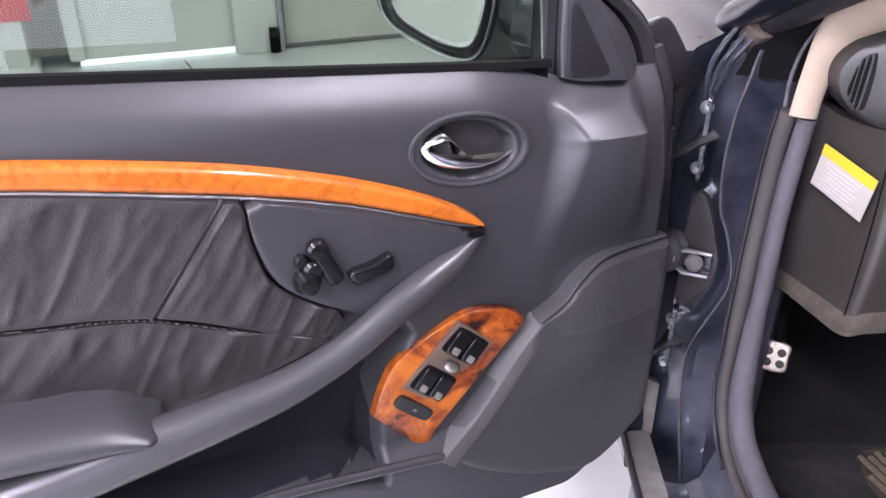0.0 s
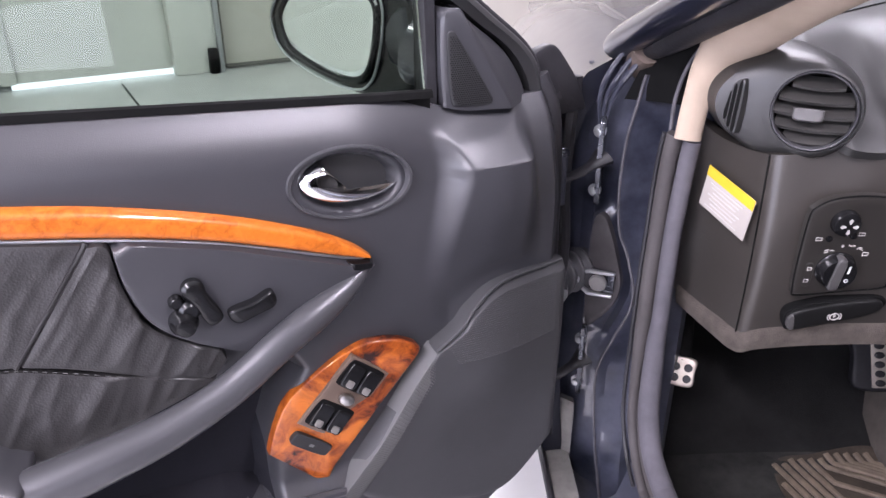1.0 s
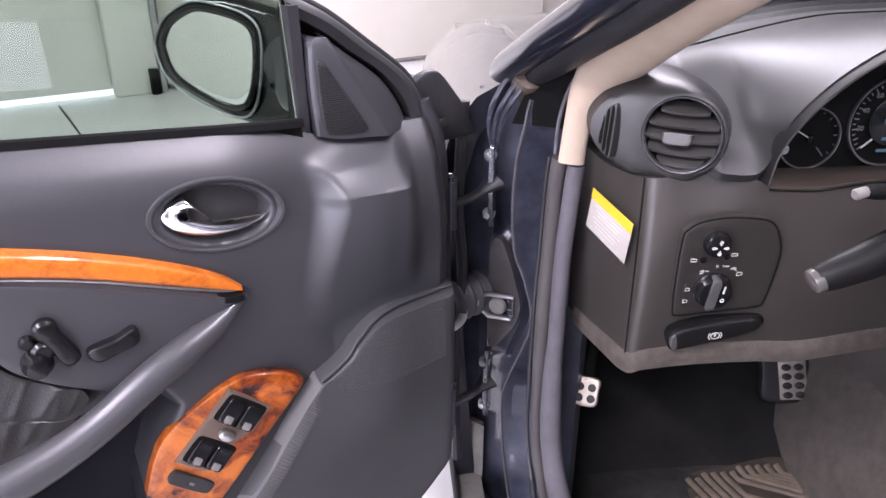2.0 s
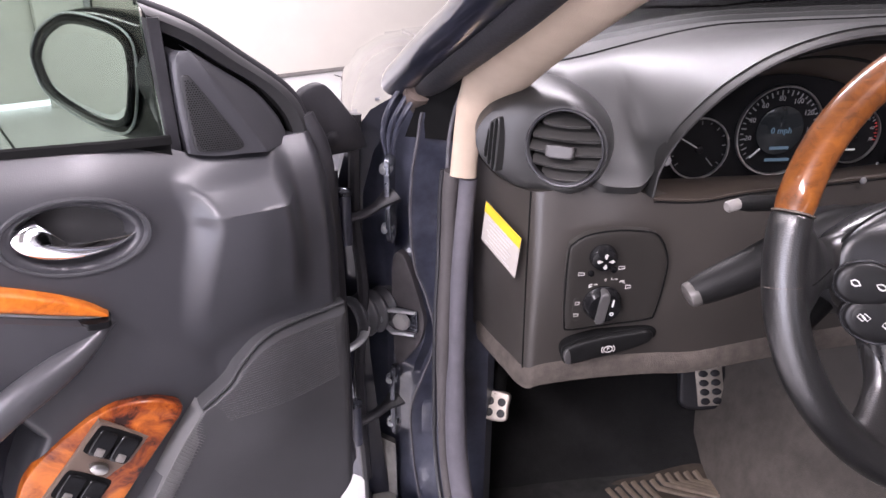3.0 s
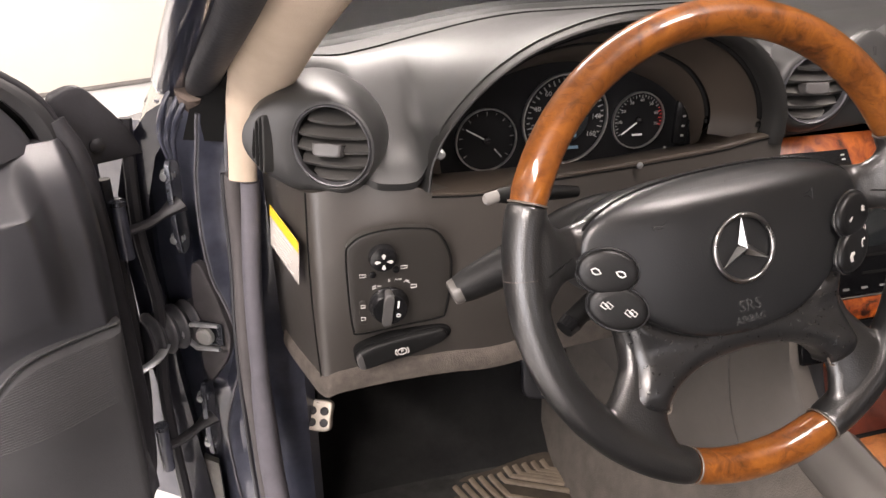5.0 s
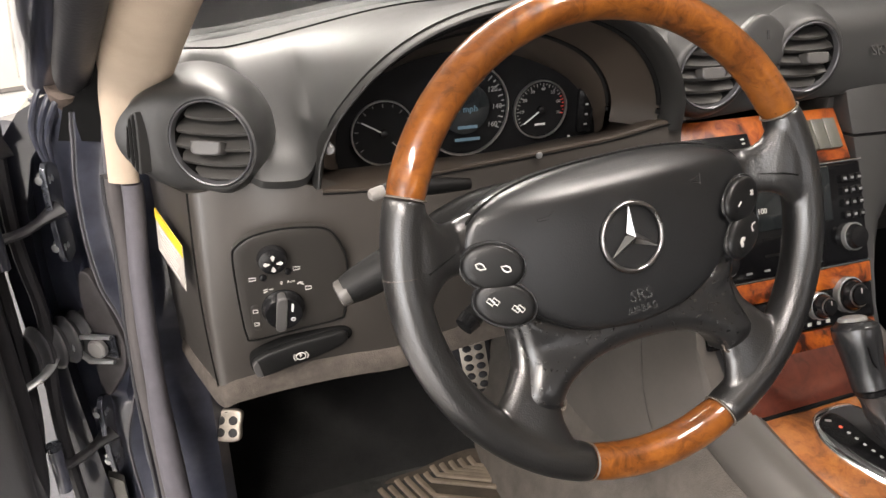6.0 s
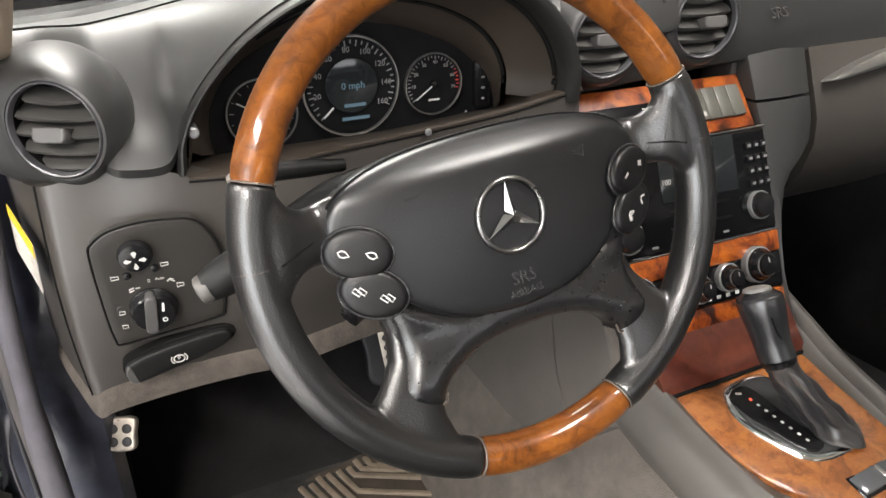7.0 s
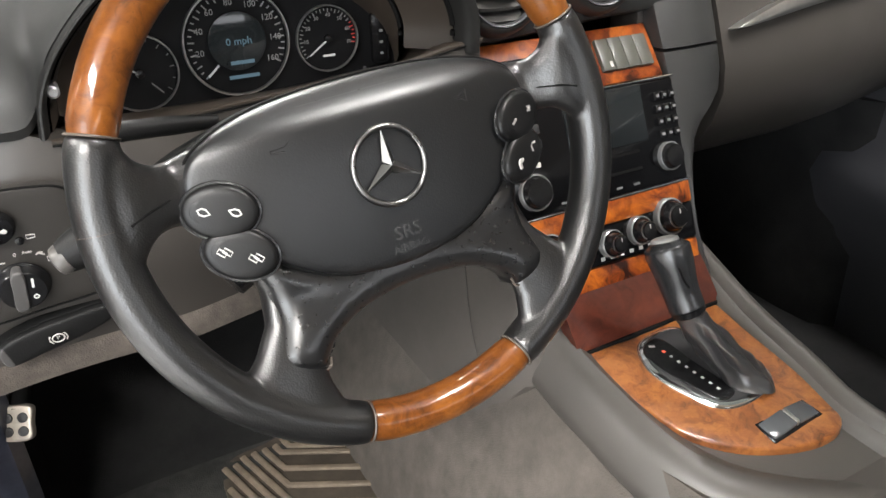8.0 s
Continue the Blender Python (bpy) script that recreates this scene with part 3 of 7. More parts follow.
def driver_door():
    door = thing("car_door", "open dark grey car door with burl trim and leather", "car door")
    nu, nv = 480, 250
    rows = []
    for j in range(nv):
        v = j / (nv - 1)
        row = []
        for i in range(nu):
            u = -0.78 + (0.296 + 0.78) * i / (nu - 1)
            top = belt(u) if u < 0.11 else belt(0.11) - (belt(0.11) - 0.921) * smooth01(0.11, 0.165, u)
            w = panel_bottom(u) + (top - panel_bottom(u)) * v
            edge = 0.02 * smooth01(0.275, 0.296, u)
            row.append(dm(u, w, panel_depth(u, w) - edge))
        rows.append(row)
    panel = part("door_panel", shell(rows, -DN * 0.02), PANEL, door, "soft grey moulded inner panel")
    # panel faces in the map pocket recess get the shade-dark colour
    panel.data.materials.append(POCKET_SHADE)
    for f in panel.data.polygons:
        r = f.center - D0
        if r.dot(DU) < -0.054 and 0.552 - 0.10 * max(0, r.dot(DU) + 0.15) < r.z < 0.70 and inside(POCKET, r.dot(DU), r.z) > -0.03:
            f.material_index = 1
    # lower edge below the map pocket
    lip = [dm(u, 0.556 - 0.10 * max(0, u + 0.15) - 0.06 * max(0, u) - 0.16 * max(0, u - 0.05), 0.024) for u in (-0.76 + k * 0.03 for k in range(27))]
    part("pocket_lip", tube(lip, 0.005, 8), PANEL, door)
    part("pocket_lining", plate([(u + 0.004 * (u < -0.5), w) for u, w in POCKET], -0.040, 0.004, lambda x, y, h: dm(x, y, h), 0.001, 0, 120), POCKET_SHADE, door, "map pocket lining darkened for its shade")
    # outer shell of the door, with its end face towards the hinges
    sh = []
    for w in (0.445, 0.455, 0.49, 0.55, 0.7, 0.85, 0.905):
        e = 0.03 * smooth01(0.52, 0.44, w)
        bow = 0.03 * math.sin((w - 0.36) / 0.56 * 3.1)
        sh.append([dm(-0.80, w, -0.052), dm(0.262 - 3 * e, w, -0.052), dm(0.288 - 3 * e, w, -0.048), dm(0.298 - 3 * e, w, -0.075), dm(0.325 - 2 * e, w, -0.085), dm(0.33 - 2 * e, w, -0.125 - bow), dm(-0.80, w, -0.125 - bow)])
    part("outer_shell", skin(sh, closed=True, cap=True), JAMB, door, "dark navy painted steel shell")
    part("edge_seal", tube(spline([dm(0.262, 0.452, -0.040), dm(0.300, 0.53, -0.035), dm(0.303, 0.72, -0.034), dm(0.298, 0.88, -0.036), dm(0.283, 0.935, -0.045)], 30), 0.010, 10, up=(1, 0, 0)), RUBBER, door, "black rubber door seal")
    part("end_seal", tube(spline([dm(0.300, 0.46, -0.082), dm(0.325, 0.6, -0.078), dm(0.325, 0.86, -0.078)], 20), 0.007, 8, up=(1, 0, 0)), RUBBER, door)
    for w in (0.845, 0.63, 0.50):
        part("end_plug", lathe([(0.011, 0), (0.010, 0.003), (0.004, 0.004)], 16, frame_to(dm(0.301, w, -0.060), -DN, (0, 0, 1))), RUBBER, door)
    # window channel and pane
    seal = [[dm(u, belt(u) + a, b) for u in (-0.78 + k * 0.0461 for k in range(21))] for a, b in ((-0.0015, -0.0135), (0.0045, -0.0150), (0.0060, -0.0175), (0.0056, -0.0205), (-0.014, -0.0205))]
    part("window_seal", skin(seal), MATT, door, "black felt window seal")
    pane = shell([[dm(u, w, -0.022 - 0.12 * (w - 0.9)) for u in (-0.80, -0.4, 0.0, 0.140 - 0.02 * (w - 0.93))] for w in (0.88, 1.0, 1.2, 1.36)], -DN * 0.004)
    g = part("window_pane", pane, GLASS_DOOR, door, "lowered-tint clear side glass")
    g.visible_shadow = False
    # burl strip with its chrome line
    up = [(-0.76, 0.965), (-0.5, 0.940), (-0.312, 0.917), (-0.205, 0.900), (-0.143, 0.887), (-0.075, 0.868), (-0.025, 0.850), (0.018, 0.831), (0.045, 0.815), (0.061, 0.801)]
    lo = [(-0.76, 0.950), (-0.5, 0.922), (-0.318, 0.896), (-0.209, 0.8755), (-0.146, 0.8625), (-0.077, 0.8445), (-0.026, 0.827), (0.018, 0.811), (0.045, 0.802), (0.061, 0.798)]
    part("burl_strip", strip_on_door(lo, up, 0.009, 90, 12, round_u=0.02, round_v=0.3), WOOD_LIGHT, door, "glossy honey burl veneer strip")
    part("bright_line", tube([dm(p[0], p[1] - 0.0015, 0.010) for p in spline([(*q, 0) for q in lo], 60)], 0.0017, 8), ZINC, door)
    part("strip_tip", strip_on_door([(0.035, 0.792), (0.05, 0.789), (0.0625, 0.790)], [(0.035, 0.803), (0.05, 0.7995), (0.0625, 0.7985)], 0.012, 12, 6, round_u=0.2), BLACK, door)
    # leather insert: two fields with a slanting seam, gathered in folds
    def folds(x, y, s, v):
        a, b = x * 0.86 - y * 0.55, x * 0.55 + y * 0.86
        n1 = noise.noise(Vector((a * 17, b * 2.6, 0.3)))
        n2 = noise.noise(Vector((a * 44, b * 6.0, 4.1)))
        n3 = noise.noise(Vector((a * 90, b * 40.0, 8.1)))
        f = 0.0024 * max(0, 1 - abs(n1) * 2.6) ** 2 + 0.0015 * max(0, 1 - abs(n2) * 3.0) ** 2 + 0.0011 * n3
        return f * smooth01(0, 0.16, v) * smooth01(1, 0.86, v)
    part("leather_field", strip_on_door([(-0.76, 0.854), (-0.5, 0.814), (-0.344, 0.788), (-0.287, 0.7815), (-0.2397, 0.7722)], [(-0.76, 0.945), (-0.55, 0.925), (-0.40, 0.907), (-0.28, 0.888), (-0.1712, 0.8655)], 0.007, 150, 60, round_u=0.006, round_v=0.025, bulge=folds), LEATHER, door, "black leather gathered in soft folds")
    part("leather_field", strip_on_door([(-0.239, 0.7715), (-0.205, 0.759), (-0.165, 0.741), (-0.130, 0.725), (-0.098, 0.716), (-0.081, 0.733)], [(-0.1705, 0.8645), (-0.157, 0.860), (-0.153, 0.825), (-0.142, 0.788), (-0.119, 0.764), (-0.084, 0.743)], 0.007, 70, 44, round_u=0.02, round_v=0.03, bulge=folds), LEATHER, door)
    part("leather_field", strip_on_door([(-0.76, 0.70), (-0.45, 0.70), (-0.30, 0.688), (-0.24, 0.680), (-0.19, 0.684), (-0.14, 0.697), (-0.092, 0.714)], [(-0.76, 0.853), (-0.45, 0.8055), (-0.344, 0.7875), (-0.287, 0.7807), (-0.239, 0.7715), (-0.180, 0.7468), (-0.096, 0.7165)], 0.007, 130, 40, round_u=0.015, round_v=0.03, bulge=folds), LEATHER, door)
    part("seam_welt", tube([dm(-0.2402 + 0.069 * k / 12, 0.7722 + 0.093 * k / 12, 0.0118) for k in range(13)], 0.0028, 8), LEATHER, door)
    st = spline([dm(-0.76, 0.856, 0.0160), dm(-0.344, 0.789, 0.0160), dm(-0.287, 0.782, 0.0158), dm(-0.243, 0.773, 0.0158), dm(-0.183, 0.749, 0.0160), dm(-0.105, 0.713, 0.0150)], 90)
    bm = bmesh.new()
    for a, b in zip(st[::2], st[1::2]):
        tube([a, b], 0.0006, 5, bm=bm)
    tagged(part("stitching", bm, LEATHER, door), "black stitched seam", kind="stuff")
    # bezel with the seat controls
    part("switch_bezel", strip_on_door([(-0.155, 0.858), (-0.152, 0.822), (-0.140, 0.786), (-0.118, 0.763), (-0.084, 0.742), (-0.040, 0.722)], [(-0.146, 0.8605), (-0.110, 0.852), (-0.060, 0.838), (-0.015, 0.821), (0.020, 0.808), (0.062, 0.792)], 0.012, 60, 30, round_u=0.05, round_v=0.05), PANEL, door, "smooth grey plastic bezel")
    # pull handle that runs from the strip's tip down to the armrest
    path = spline([dm(0.062, 0.793, 0.010), dm(0.030, 0.774, 0.020), dm(-0.028, 0.749, 0.032), dm(-0.086, 0.717, 0.040), dm(-0.14, 0.697, 0.044), dm(-0.20, 0.685, 0.046), dm(-0.27, 0.673, 0.046), dm(-0.335, 0.661, 0.045), dm(-0.44, 0.650, 0.044), dm(-0.76, 0.650, 0.044)], 70)
    rad = [0.005 + 0.0105 * smooth01(0, 14, i) + 0.007 * smooth01(20, 50, i) for i in range(70)]
    part("pull_handle", tube(path, rad, 20, flat=0.9, up=DN), SATIN, door, "satin grey curved pull handle")
    part("armrest", strip_on_door([(-0.76, 0.690), (-0.45, 0.684), (-0.32, 0.676), (-0.244, 0.682)], [(-0.76, 0.735), (-0.45, 0.731), (-0.30, 0.722), (-0.244, 0.694)], 0.060, 60, 20, thick=0.05, round_u=0.09, round_v=0.5), PANEL, door, "padded grey armrest")
    # inner handle
    hm = frame_to(dm(0.049, 0.873, 0.0), DU - Vector((0, 0, 0.10)), (0, 0, 1))
    part("handle_bezel", lathe([(0.0605, -0.004), (0.061, 0.003), (0.0595, 0.0062), (0.0565, 0.006), (0.0545, 0.002), (0.0535, -0.012)], 64, hm @ pose(0, 0, 0.002), 1.0, 0.565, cap=False), SATIN, door, "oval satin handle surround")
    part("handle_cup", lathe([(0.054, -0.004), (0.049, -0.012), (0.036, -0.0155), (0.0, -0.016)], 48, hm @ pose(0, 0, 0.003), 1.0, 0.565, cap=False), PANEL_DARK, door)
    part("door_lever", plate([(-0.0485, 0.000), (-0.044, 0.0085), (-0.031, 0.0165), (-0.0255, 0.0130), (-0.0235, 0.006), (-0.016, -0.001), (-0.004, -0.0055), (0.012, -0.0074), (0.030, -0.0062), (0.0455, -0.0028), (0.0462, -0.0050), (0.032, -0.0122), (0.014, -0.0162), (-0.006, -0.0176), (-0.026, -0.0152), (-0.041, -0.0090)], 0.009, 0.010, lambda x, y, h: hm @ Vector((x, y, h - 2.0 * (x + 0.01) ** 2)), 0.0030, 0.004, 90), CHROME, door, "chrome inner door lever")
    # seat controls shaped like a small seat
    bz = lambda u, w, d=0.018: frame_to(dm(u, w, d), DU, (0, 0, 1))
    seat = part("seat_switch", plate([(-0.020, 0.0065), (-0.018, -0.007), (0.002, -0.0075), (0.019, -0.006), (0.0195, 0.008), (0.002, 0.0065)], 0.011, 0.012, lambda x, y, h: bz(-0.055, 0.783) @ pose(0, 0, 0, 0, 0, 14) @ Vector((x, y, h)), 0.004, 0.001, 40), BLACK, door, "glossy black seat control")
    part("seat_switch", plate([(-0.007, 0.020), (0.006, 0.021), (0.008, 0.006), (0.010, -0.018), (-0.003, -0.020), (-0.006, 0.0)], 0.011, 0.012, lambda x, y, h: bz(-0.096, 0.796) @ pose(0, 0, 0, 0, 0, 18) @ Vector((x, y, h)), 0.004, 0.001, 40), BLACK, door)
    part("headrest_switch", lathe([(0.0095, -0.004), (0.0095, 0.009), (0.007, 0.012), (0.002, 0.013)], 24, bz(-0.102, 0.812)), BLACK, door)
    part("memory_button", lathe([(0.0062, -0.004), (0.0062, 0.006), (0.004, 0.009)], 20, bz(-0.1165, 0.8035)), BLACK, door)
    part("lumbar_knob", lathe([(0.0125, -0.004), (0.012, 0.008), (0.0095, 0.012), (0.008, 0.018), (0.003, 0.019)], 28, bz(-0.113, 0.784)), BLACK, door)
    part("lumbar_knob", lathe([(0.009, -0.004), (0.009, 0.008), (0.006, 0.011)], 24, bz(-0.107, 0.794)), BLACK, door)
    # burl plate with window switches
    def on_plate(x, y, h):
        return dm(x, y, 0.014 + 0.10 * (x - 0.03) + h)
    part("burl_plate", plate([(0.107, 0.687), (0.090, 0.7003), (0.0705, 0.706), (0.0510, 0.7076), (0.032, 0.7030), (0.0136, 0.694), (-0.0045, 0.6828), (-0.0215, 0.6696), (-0.035, 0.6547), (-0.0435, 0.6370), (-0.0495, 0.6205), (-0.0545, 0.603), (-0.0535, 0.600), (-0.0425, 0.5877), (-0.0234, 0.5679), (-0.004, 0.5470), (0.000, 0.5480), (0.0102, 0.5668), (0.0351, 0.5969), (0.0637, 0.6322), (0.088, 0.6615)], 0.0, 0.012, on_plate, 0.003, 0.002, 126), WOOD_RED, door, "glossy red-brown burl switch plate")
    slope = radians(48.5)
    sw = lambda u, w: frame_to(on_plate(u, w, 0.003), DU * math.cos(slope) + DN * 0.08 + Vector((0, 0, math.sin(slope))), -DU + Vector((0, 0, 0.85)))
    sf = sw(0.0235, 0.6510)
    part("switch_base", plate([(-0.040, -0.0255), (0.0, -0.0255), (0.040, -0.0255), (0.0445, -0.021), (0.0445, 0.021), (0.040, 0.0255), (0.0, 0.0255), (-0.040, 0.0255), (-0.0445, 0.021), (-0.0445, -0.021)], 0.0, 0.006, lambda x, y, h: sf @ Vector((x, y, h)), 0.0015, 0, 60), TAUPE, door, "taupe switch surround")
    for c in (0.0265, -0.0245):
        well = part("switch_well", plate([(-0.012, -0.0220), (0.0, -0.0225), (0.012, -0.0220), (0.0155, -0.018), (0.0160, 0.0), (0.0155, 0.018), (0.012, 0.0220), (0.0, 0.0225), (-0.012, 0.0220), (-0.0155, 0.018), (-0.0160, 0.0), (-0.0155, -0.018)], 0.0012, 0.004, lambda x, y, h: sf @ Vector((c + x, y, h)), 0.001, 0, 48), MATT, door)
        for q in (-0.0107, 0.0107):
            s = part("window_switch", plate([(-0.012, -0.0085), (0.009, -0.0090), (0.0125, -0.006), (0.0130, 0.0), (0.0125, 0.006), (0.009, 0.0090), (-0.012, 0.0085), (-0.0135, 0)], 0.0052, 0.006, lambda x, y, h: sf @ Vector((c + x, q + y, h - 0.16 * x - 3.0 * x * x)), 0.0025, 0.0, 40), BLACK, well)
            part("switch_tip", block(0.0075, 0.0085, 0.003, sf @ pose(c - 0.0075, q, 0.0072, 0, 14, 0), 0.0014), TIP, well, "bright finger tip")
    part("child_lock_button", lathe([(0.0060, 0), (0.0056, 0.004), (0.004, 0.0055), (0.001, 0.006)], 20, sf @ pose(0.001, -0.001, 0.001), 1.0, 1.5), STEEL, door)
    bm2 = sw(-0.0139, 0.6050)
    bb = part("boot_button", plate([(-0.007, -0.019), (-0.004, -0.0235), (0.004, -0.0235), (0.0075, -0.019), (0.0080, 0.0), (0.0075, 0.019), (0.004, 0.0235), (-0.004, 0.0235), (-0.007, 0.019), (-0.0075, 0)], 0.002, 0.006, lambda x, y, h: bm2 @ Vector((x, y, h)), 0.0015, 0, 48), PANEL_DARK, door, "dark boot release button")
    bar("icon", 0.003, 0.005, DIM_PRINT, bb, bm2 @ pose(0.0, 0.0, 0.0026))
    # grained lower field with the loudspeaker and its raised border
    part("lower_field", strip_on_door([(0.012, 0.540), (0.06, 0.500), (0.14, 0.462), (0.215, 0.452), (0.286, 0.515)], [(0.124, 0.683), (0.152, 0.700), (0.168, 0.717), (0.205, 0.737), (0.290, 0.742)], 0.020, 60, 50, round_u=0.05, round_v=0.04, bulge=lambda x, y, s, v: 0.012 * math.exp(-(((x - 0.20) / 0.06) ** 2 + ((y - 0.66) / 0.06) ** 2))), FABRIC, door, "grained grey lower door field")
    outer = [(0.006, 0.537), (0.030, 0.563), (0.055, 0.592), (0.095, 0.650), (0.122, 0.684)]
    inner = [(0.026, 0.521), (0.050, 0.548), (0.076, 0.580), (0.113, 0.634), (0.142, 0.671)]
    part("field_border", strip_on_door(outer, inner, 0.0215, 40, 8, round_u=0.02, round_v=0.2), BAND_TRIM, door, "lighter ribbed border of the lower field")
    part("field_lip", tube(spline([dm(0.122, 0.684, 0.030), dm(0.152, 0.702, 0.029), dm(0.168, 0.719, 0.026), dm(0.205, 0.739, 0.020), dm(0.284, 0.744, 0.014)], 40), 0.0016, 8), FABRIC, door)
    # fine ribs across the border and over the loudspeaker
    A, B = spline([(*p, 0) for p in outer], 70), spline([(*p, 0) for p in inner], 70)
    bm = bmesh.new()
    for a, b in zip(A[2:-1], B[1:]):
        tube([dm(*a.lerp(b, q)[:2], 0.0296) for q in (0.16, 0.5, 0.88)], 0.0005, 4, bm=bm)
    tagged(part("border_ribs", bm, BAND_TRIM, door), kind="stuff")
    bm = bmesh.new()
    lip = [(0.146, 0.660), (0.142, 0.672), (0.134, 0.684), (0.158, 0.702), (0.174, 0.719), (0.198, 0.7315), (0.215, 0.736)]
    for k in range(28):
        w0 = 0.663 + 0.0026 * k
        x0 = np.interp(w0, [q[1] for q in lip], [q[0] for q in lip])
        run = [(x0 + (0.268 - x0) * q, w0 + 0.006 * q) for q in (0.0, 0.2, 0.4, 0.6, 0.8, 1.0)]
        tube([dm(x, w, 0.0281 + 0.012 * math.exp(-(((x - 0.20) / 0.06) ** 2 + ((w - 0.66) / 0.06) ** 2))) for x, w in run], 0.0006, 4, bm=bm)
    tagged(part("speaker_grille", bm, FABRIC, door), "fine ribs over the loudspeaker", kind="stuff")
    # mirror triangle with its small loudspeaker
    def crease(w):
        return 0.227 - (w - 0.914) / 0.098 * 0.059

    def facet(u, w):
        """Depth of the trim's near facet, which rises to the crease."""
        return -0.017 + 0.007 * (u - 0.153) / max(0.012, crease(w) - 0.153)
    left = spline([(0.156, 0.9215, 0), (0.1535, 0.95, 0), (0.1525, 0.985, 0), (0.1535, 1.006, 0), (0.1585, 1.0125, 0)], 20)
    mid = spline([(0.227, 0.914, 0), (0.212, 0.939, 0), (0.190, 0.975, 0), (0.174, 1.002, 0), (0.167, 1.0125, 0)], 20)
    right = spline([(0.261, 0.9145, 0), (0.250, 0.941, 0), (0.229, 0.968, 0), (0.195, 0.994, 0), (0.169, 1.0130, 0)], 20)
    low = spline([(0.156, 0.9215, 0), (0.170, 0.9165, 0), (0.20, 0.9155, 0), (0.227, 0.914, 0)], 10)
    rows = []
    for k, (l, c, r) in enumerate(zip(left, mid, right)):
        f = k / 19
        row = [dm(l.x - 0.001, l.y, -0.045), dm(l.x, l.y, -0.0195), dm(l.x + 0.002, l.y, -0.0172)]
        for q in range(1, 9):
            p = l.lerp(c, q / 9)
            sag = (low[q].y - Vector((low[0].x, low[0].y)).lerp(Vector((low[9].x, low[9].y)), q / 9).y) * (1 - f) ** 3
            row.append(dm(p.x, p.y + sag, -0.017 + 0.007 * q / 9))
        row += [dm(c.x, c.y, -0.0098), dm(c.x + 0.0015, c.y, -0.0102)]
        row += [dm(*c.lerp(r, q)[:2], -0.0102 - 0.024 * q) for q in (0.25, 0.5, 0.75, 0.96)] + [dm(r.x, r.y, -0.0365), dm(r.x + 0.001, r.y, -0.055)]
        rows.append(row)
    tri = part("mirror_triangle", shell(rows, -DN * 0.006), PANEL, door, "grey mirror triangle trim with a sharp crease")
    hole = [(0.1575, 0.988), (0.1625, 0.9925), (0.1680, 0.986), (0.186, 0.9575), (0.202, 0.932), (0.2055, 0.9245), (0.199, 0.9205), (0.170, 0.9215), (0.1620, 0.928), (0.159, 0.955)]
    part("tweeter_grille", plate(hole, 0.0012, 0.004, lambda x, y, h: dm(x, y, h + facet(x, y)), 0.0012, 0.0006, 70), PANEL_DARK, tri, "finely pierced loudspeaker grille")
    bm = bmesh.new()
    for i in range(24):
        for j in range(36):
            x, y = 0.158 + 0.0023 * (i + 0.5 * (j % 2)), 0.9235 + 0.0020 * j
            if inside(hole, x, y) > 0.0016:
                v = [bm.verts.new(dm(x + 0.0008 * math.cos(a), y + 0.0006 * math.sin(a), facet(x, y) + 0.0022)) for a in (0, 1.05, 2.09, 3.14, 4.19, 5.24)]
                bm.faces.new(v)
    part("grille_pattern", bm, MATT, tri, smooth=False)
    # window guide, and the frame's slanting inner trim with its seal
    rows = [[dm(u0 + q, w, d) for q, d in ((0, -0.045), (0, -0.0285), (0.001, -0.0265), (0.0105, -0.0255), (0.0115, -0.028), (0.0115, -0.045))] for u0, w in ((0.1415, 0.921), (0.1405, 0.96), (0.1395, 1.0), (0.1385, 1.040))]
    part("window_frame", shell(rows, -DN * 0.004), RUBBER, door, "dark window guide")
    outer = spline([(0.137, 1.052, 0), (0.180, 1.031, 0), (0.223, 0.999, 0), (0.268, 0.962, 0), (0.285, 0.930, 0), (0.289, 0.885, 0)], 30)
    inner = spline([(0.146, 1.030, 0), (0.175, 1.0135, 0), (0.200, 0.9945, 0), (0.238, 0.9665, 0), (0.262, 0.932, 0), (0.268, 0.890, 0)], 30)
    rows = [[dm(o.x, o.y, -0.060), dm(o.x, o.y, -0.044), dm(*o.lerp(i, 0.2)[:2], -0.037), dm(*o.lerp(i, 0.45)[:2], -0.0335), dm(*o.lerp(i, 0.55)[:2], -0.0345), dm(*o.lerp(i, 0.95)[:2], -0.036), dm(i.x, i.y, -0.042), dm(i.x, i.y, -0.060)] for o, i in zip(outer, inner)]
    part("frame_trim", shell(rows, -DN * 0.004), PANEL_DARK, door, "dark grey slanting frame trim")
    part("frame_core", shell([[dm(0.143, p.y - 0.004, -0.050), dm(0.5 * (0.143 + p.x), p.y - 0.004, -0.050), dm(p.x - 0.003, p.y - 0.003, -0.050)] for p in outer[1:]], -DN * 0.006), MATT, door)
    part("frame_top", tube([dm(p.x + 0.001, p.y + 0.001, -0.052) for p in outer], 0.0042, 10, up=DN), RUBBER, door, "black rubber frame seal")
    flap = part("corner_flap", plate([(0.286, 0.948), (0.298, 0.958), (0.318, 0.9580), (0.338, 0.936), (0.356, 0.910), (0.366, 0.886), (0.362, 0.882), (0.33, 0.880), (0.296, 0.882), (0.287, 0.91)], 0, 0.010, lambda x, y, h: dm(x, y, h - 0.066 + 0.10 * max(0, 0.32 - x)), 0.003, 0.002, 70), RUBBER, door, "black rubber corner flap")
    part("flap_bolt", lathe([(0.008, 0), (0.0075, 0.003), (0.003, 0.005)], 20, frame_to(dm(0.322, 0.900, -0.065), DU, (0, 0, 1))), RUBBER, flap)
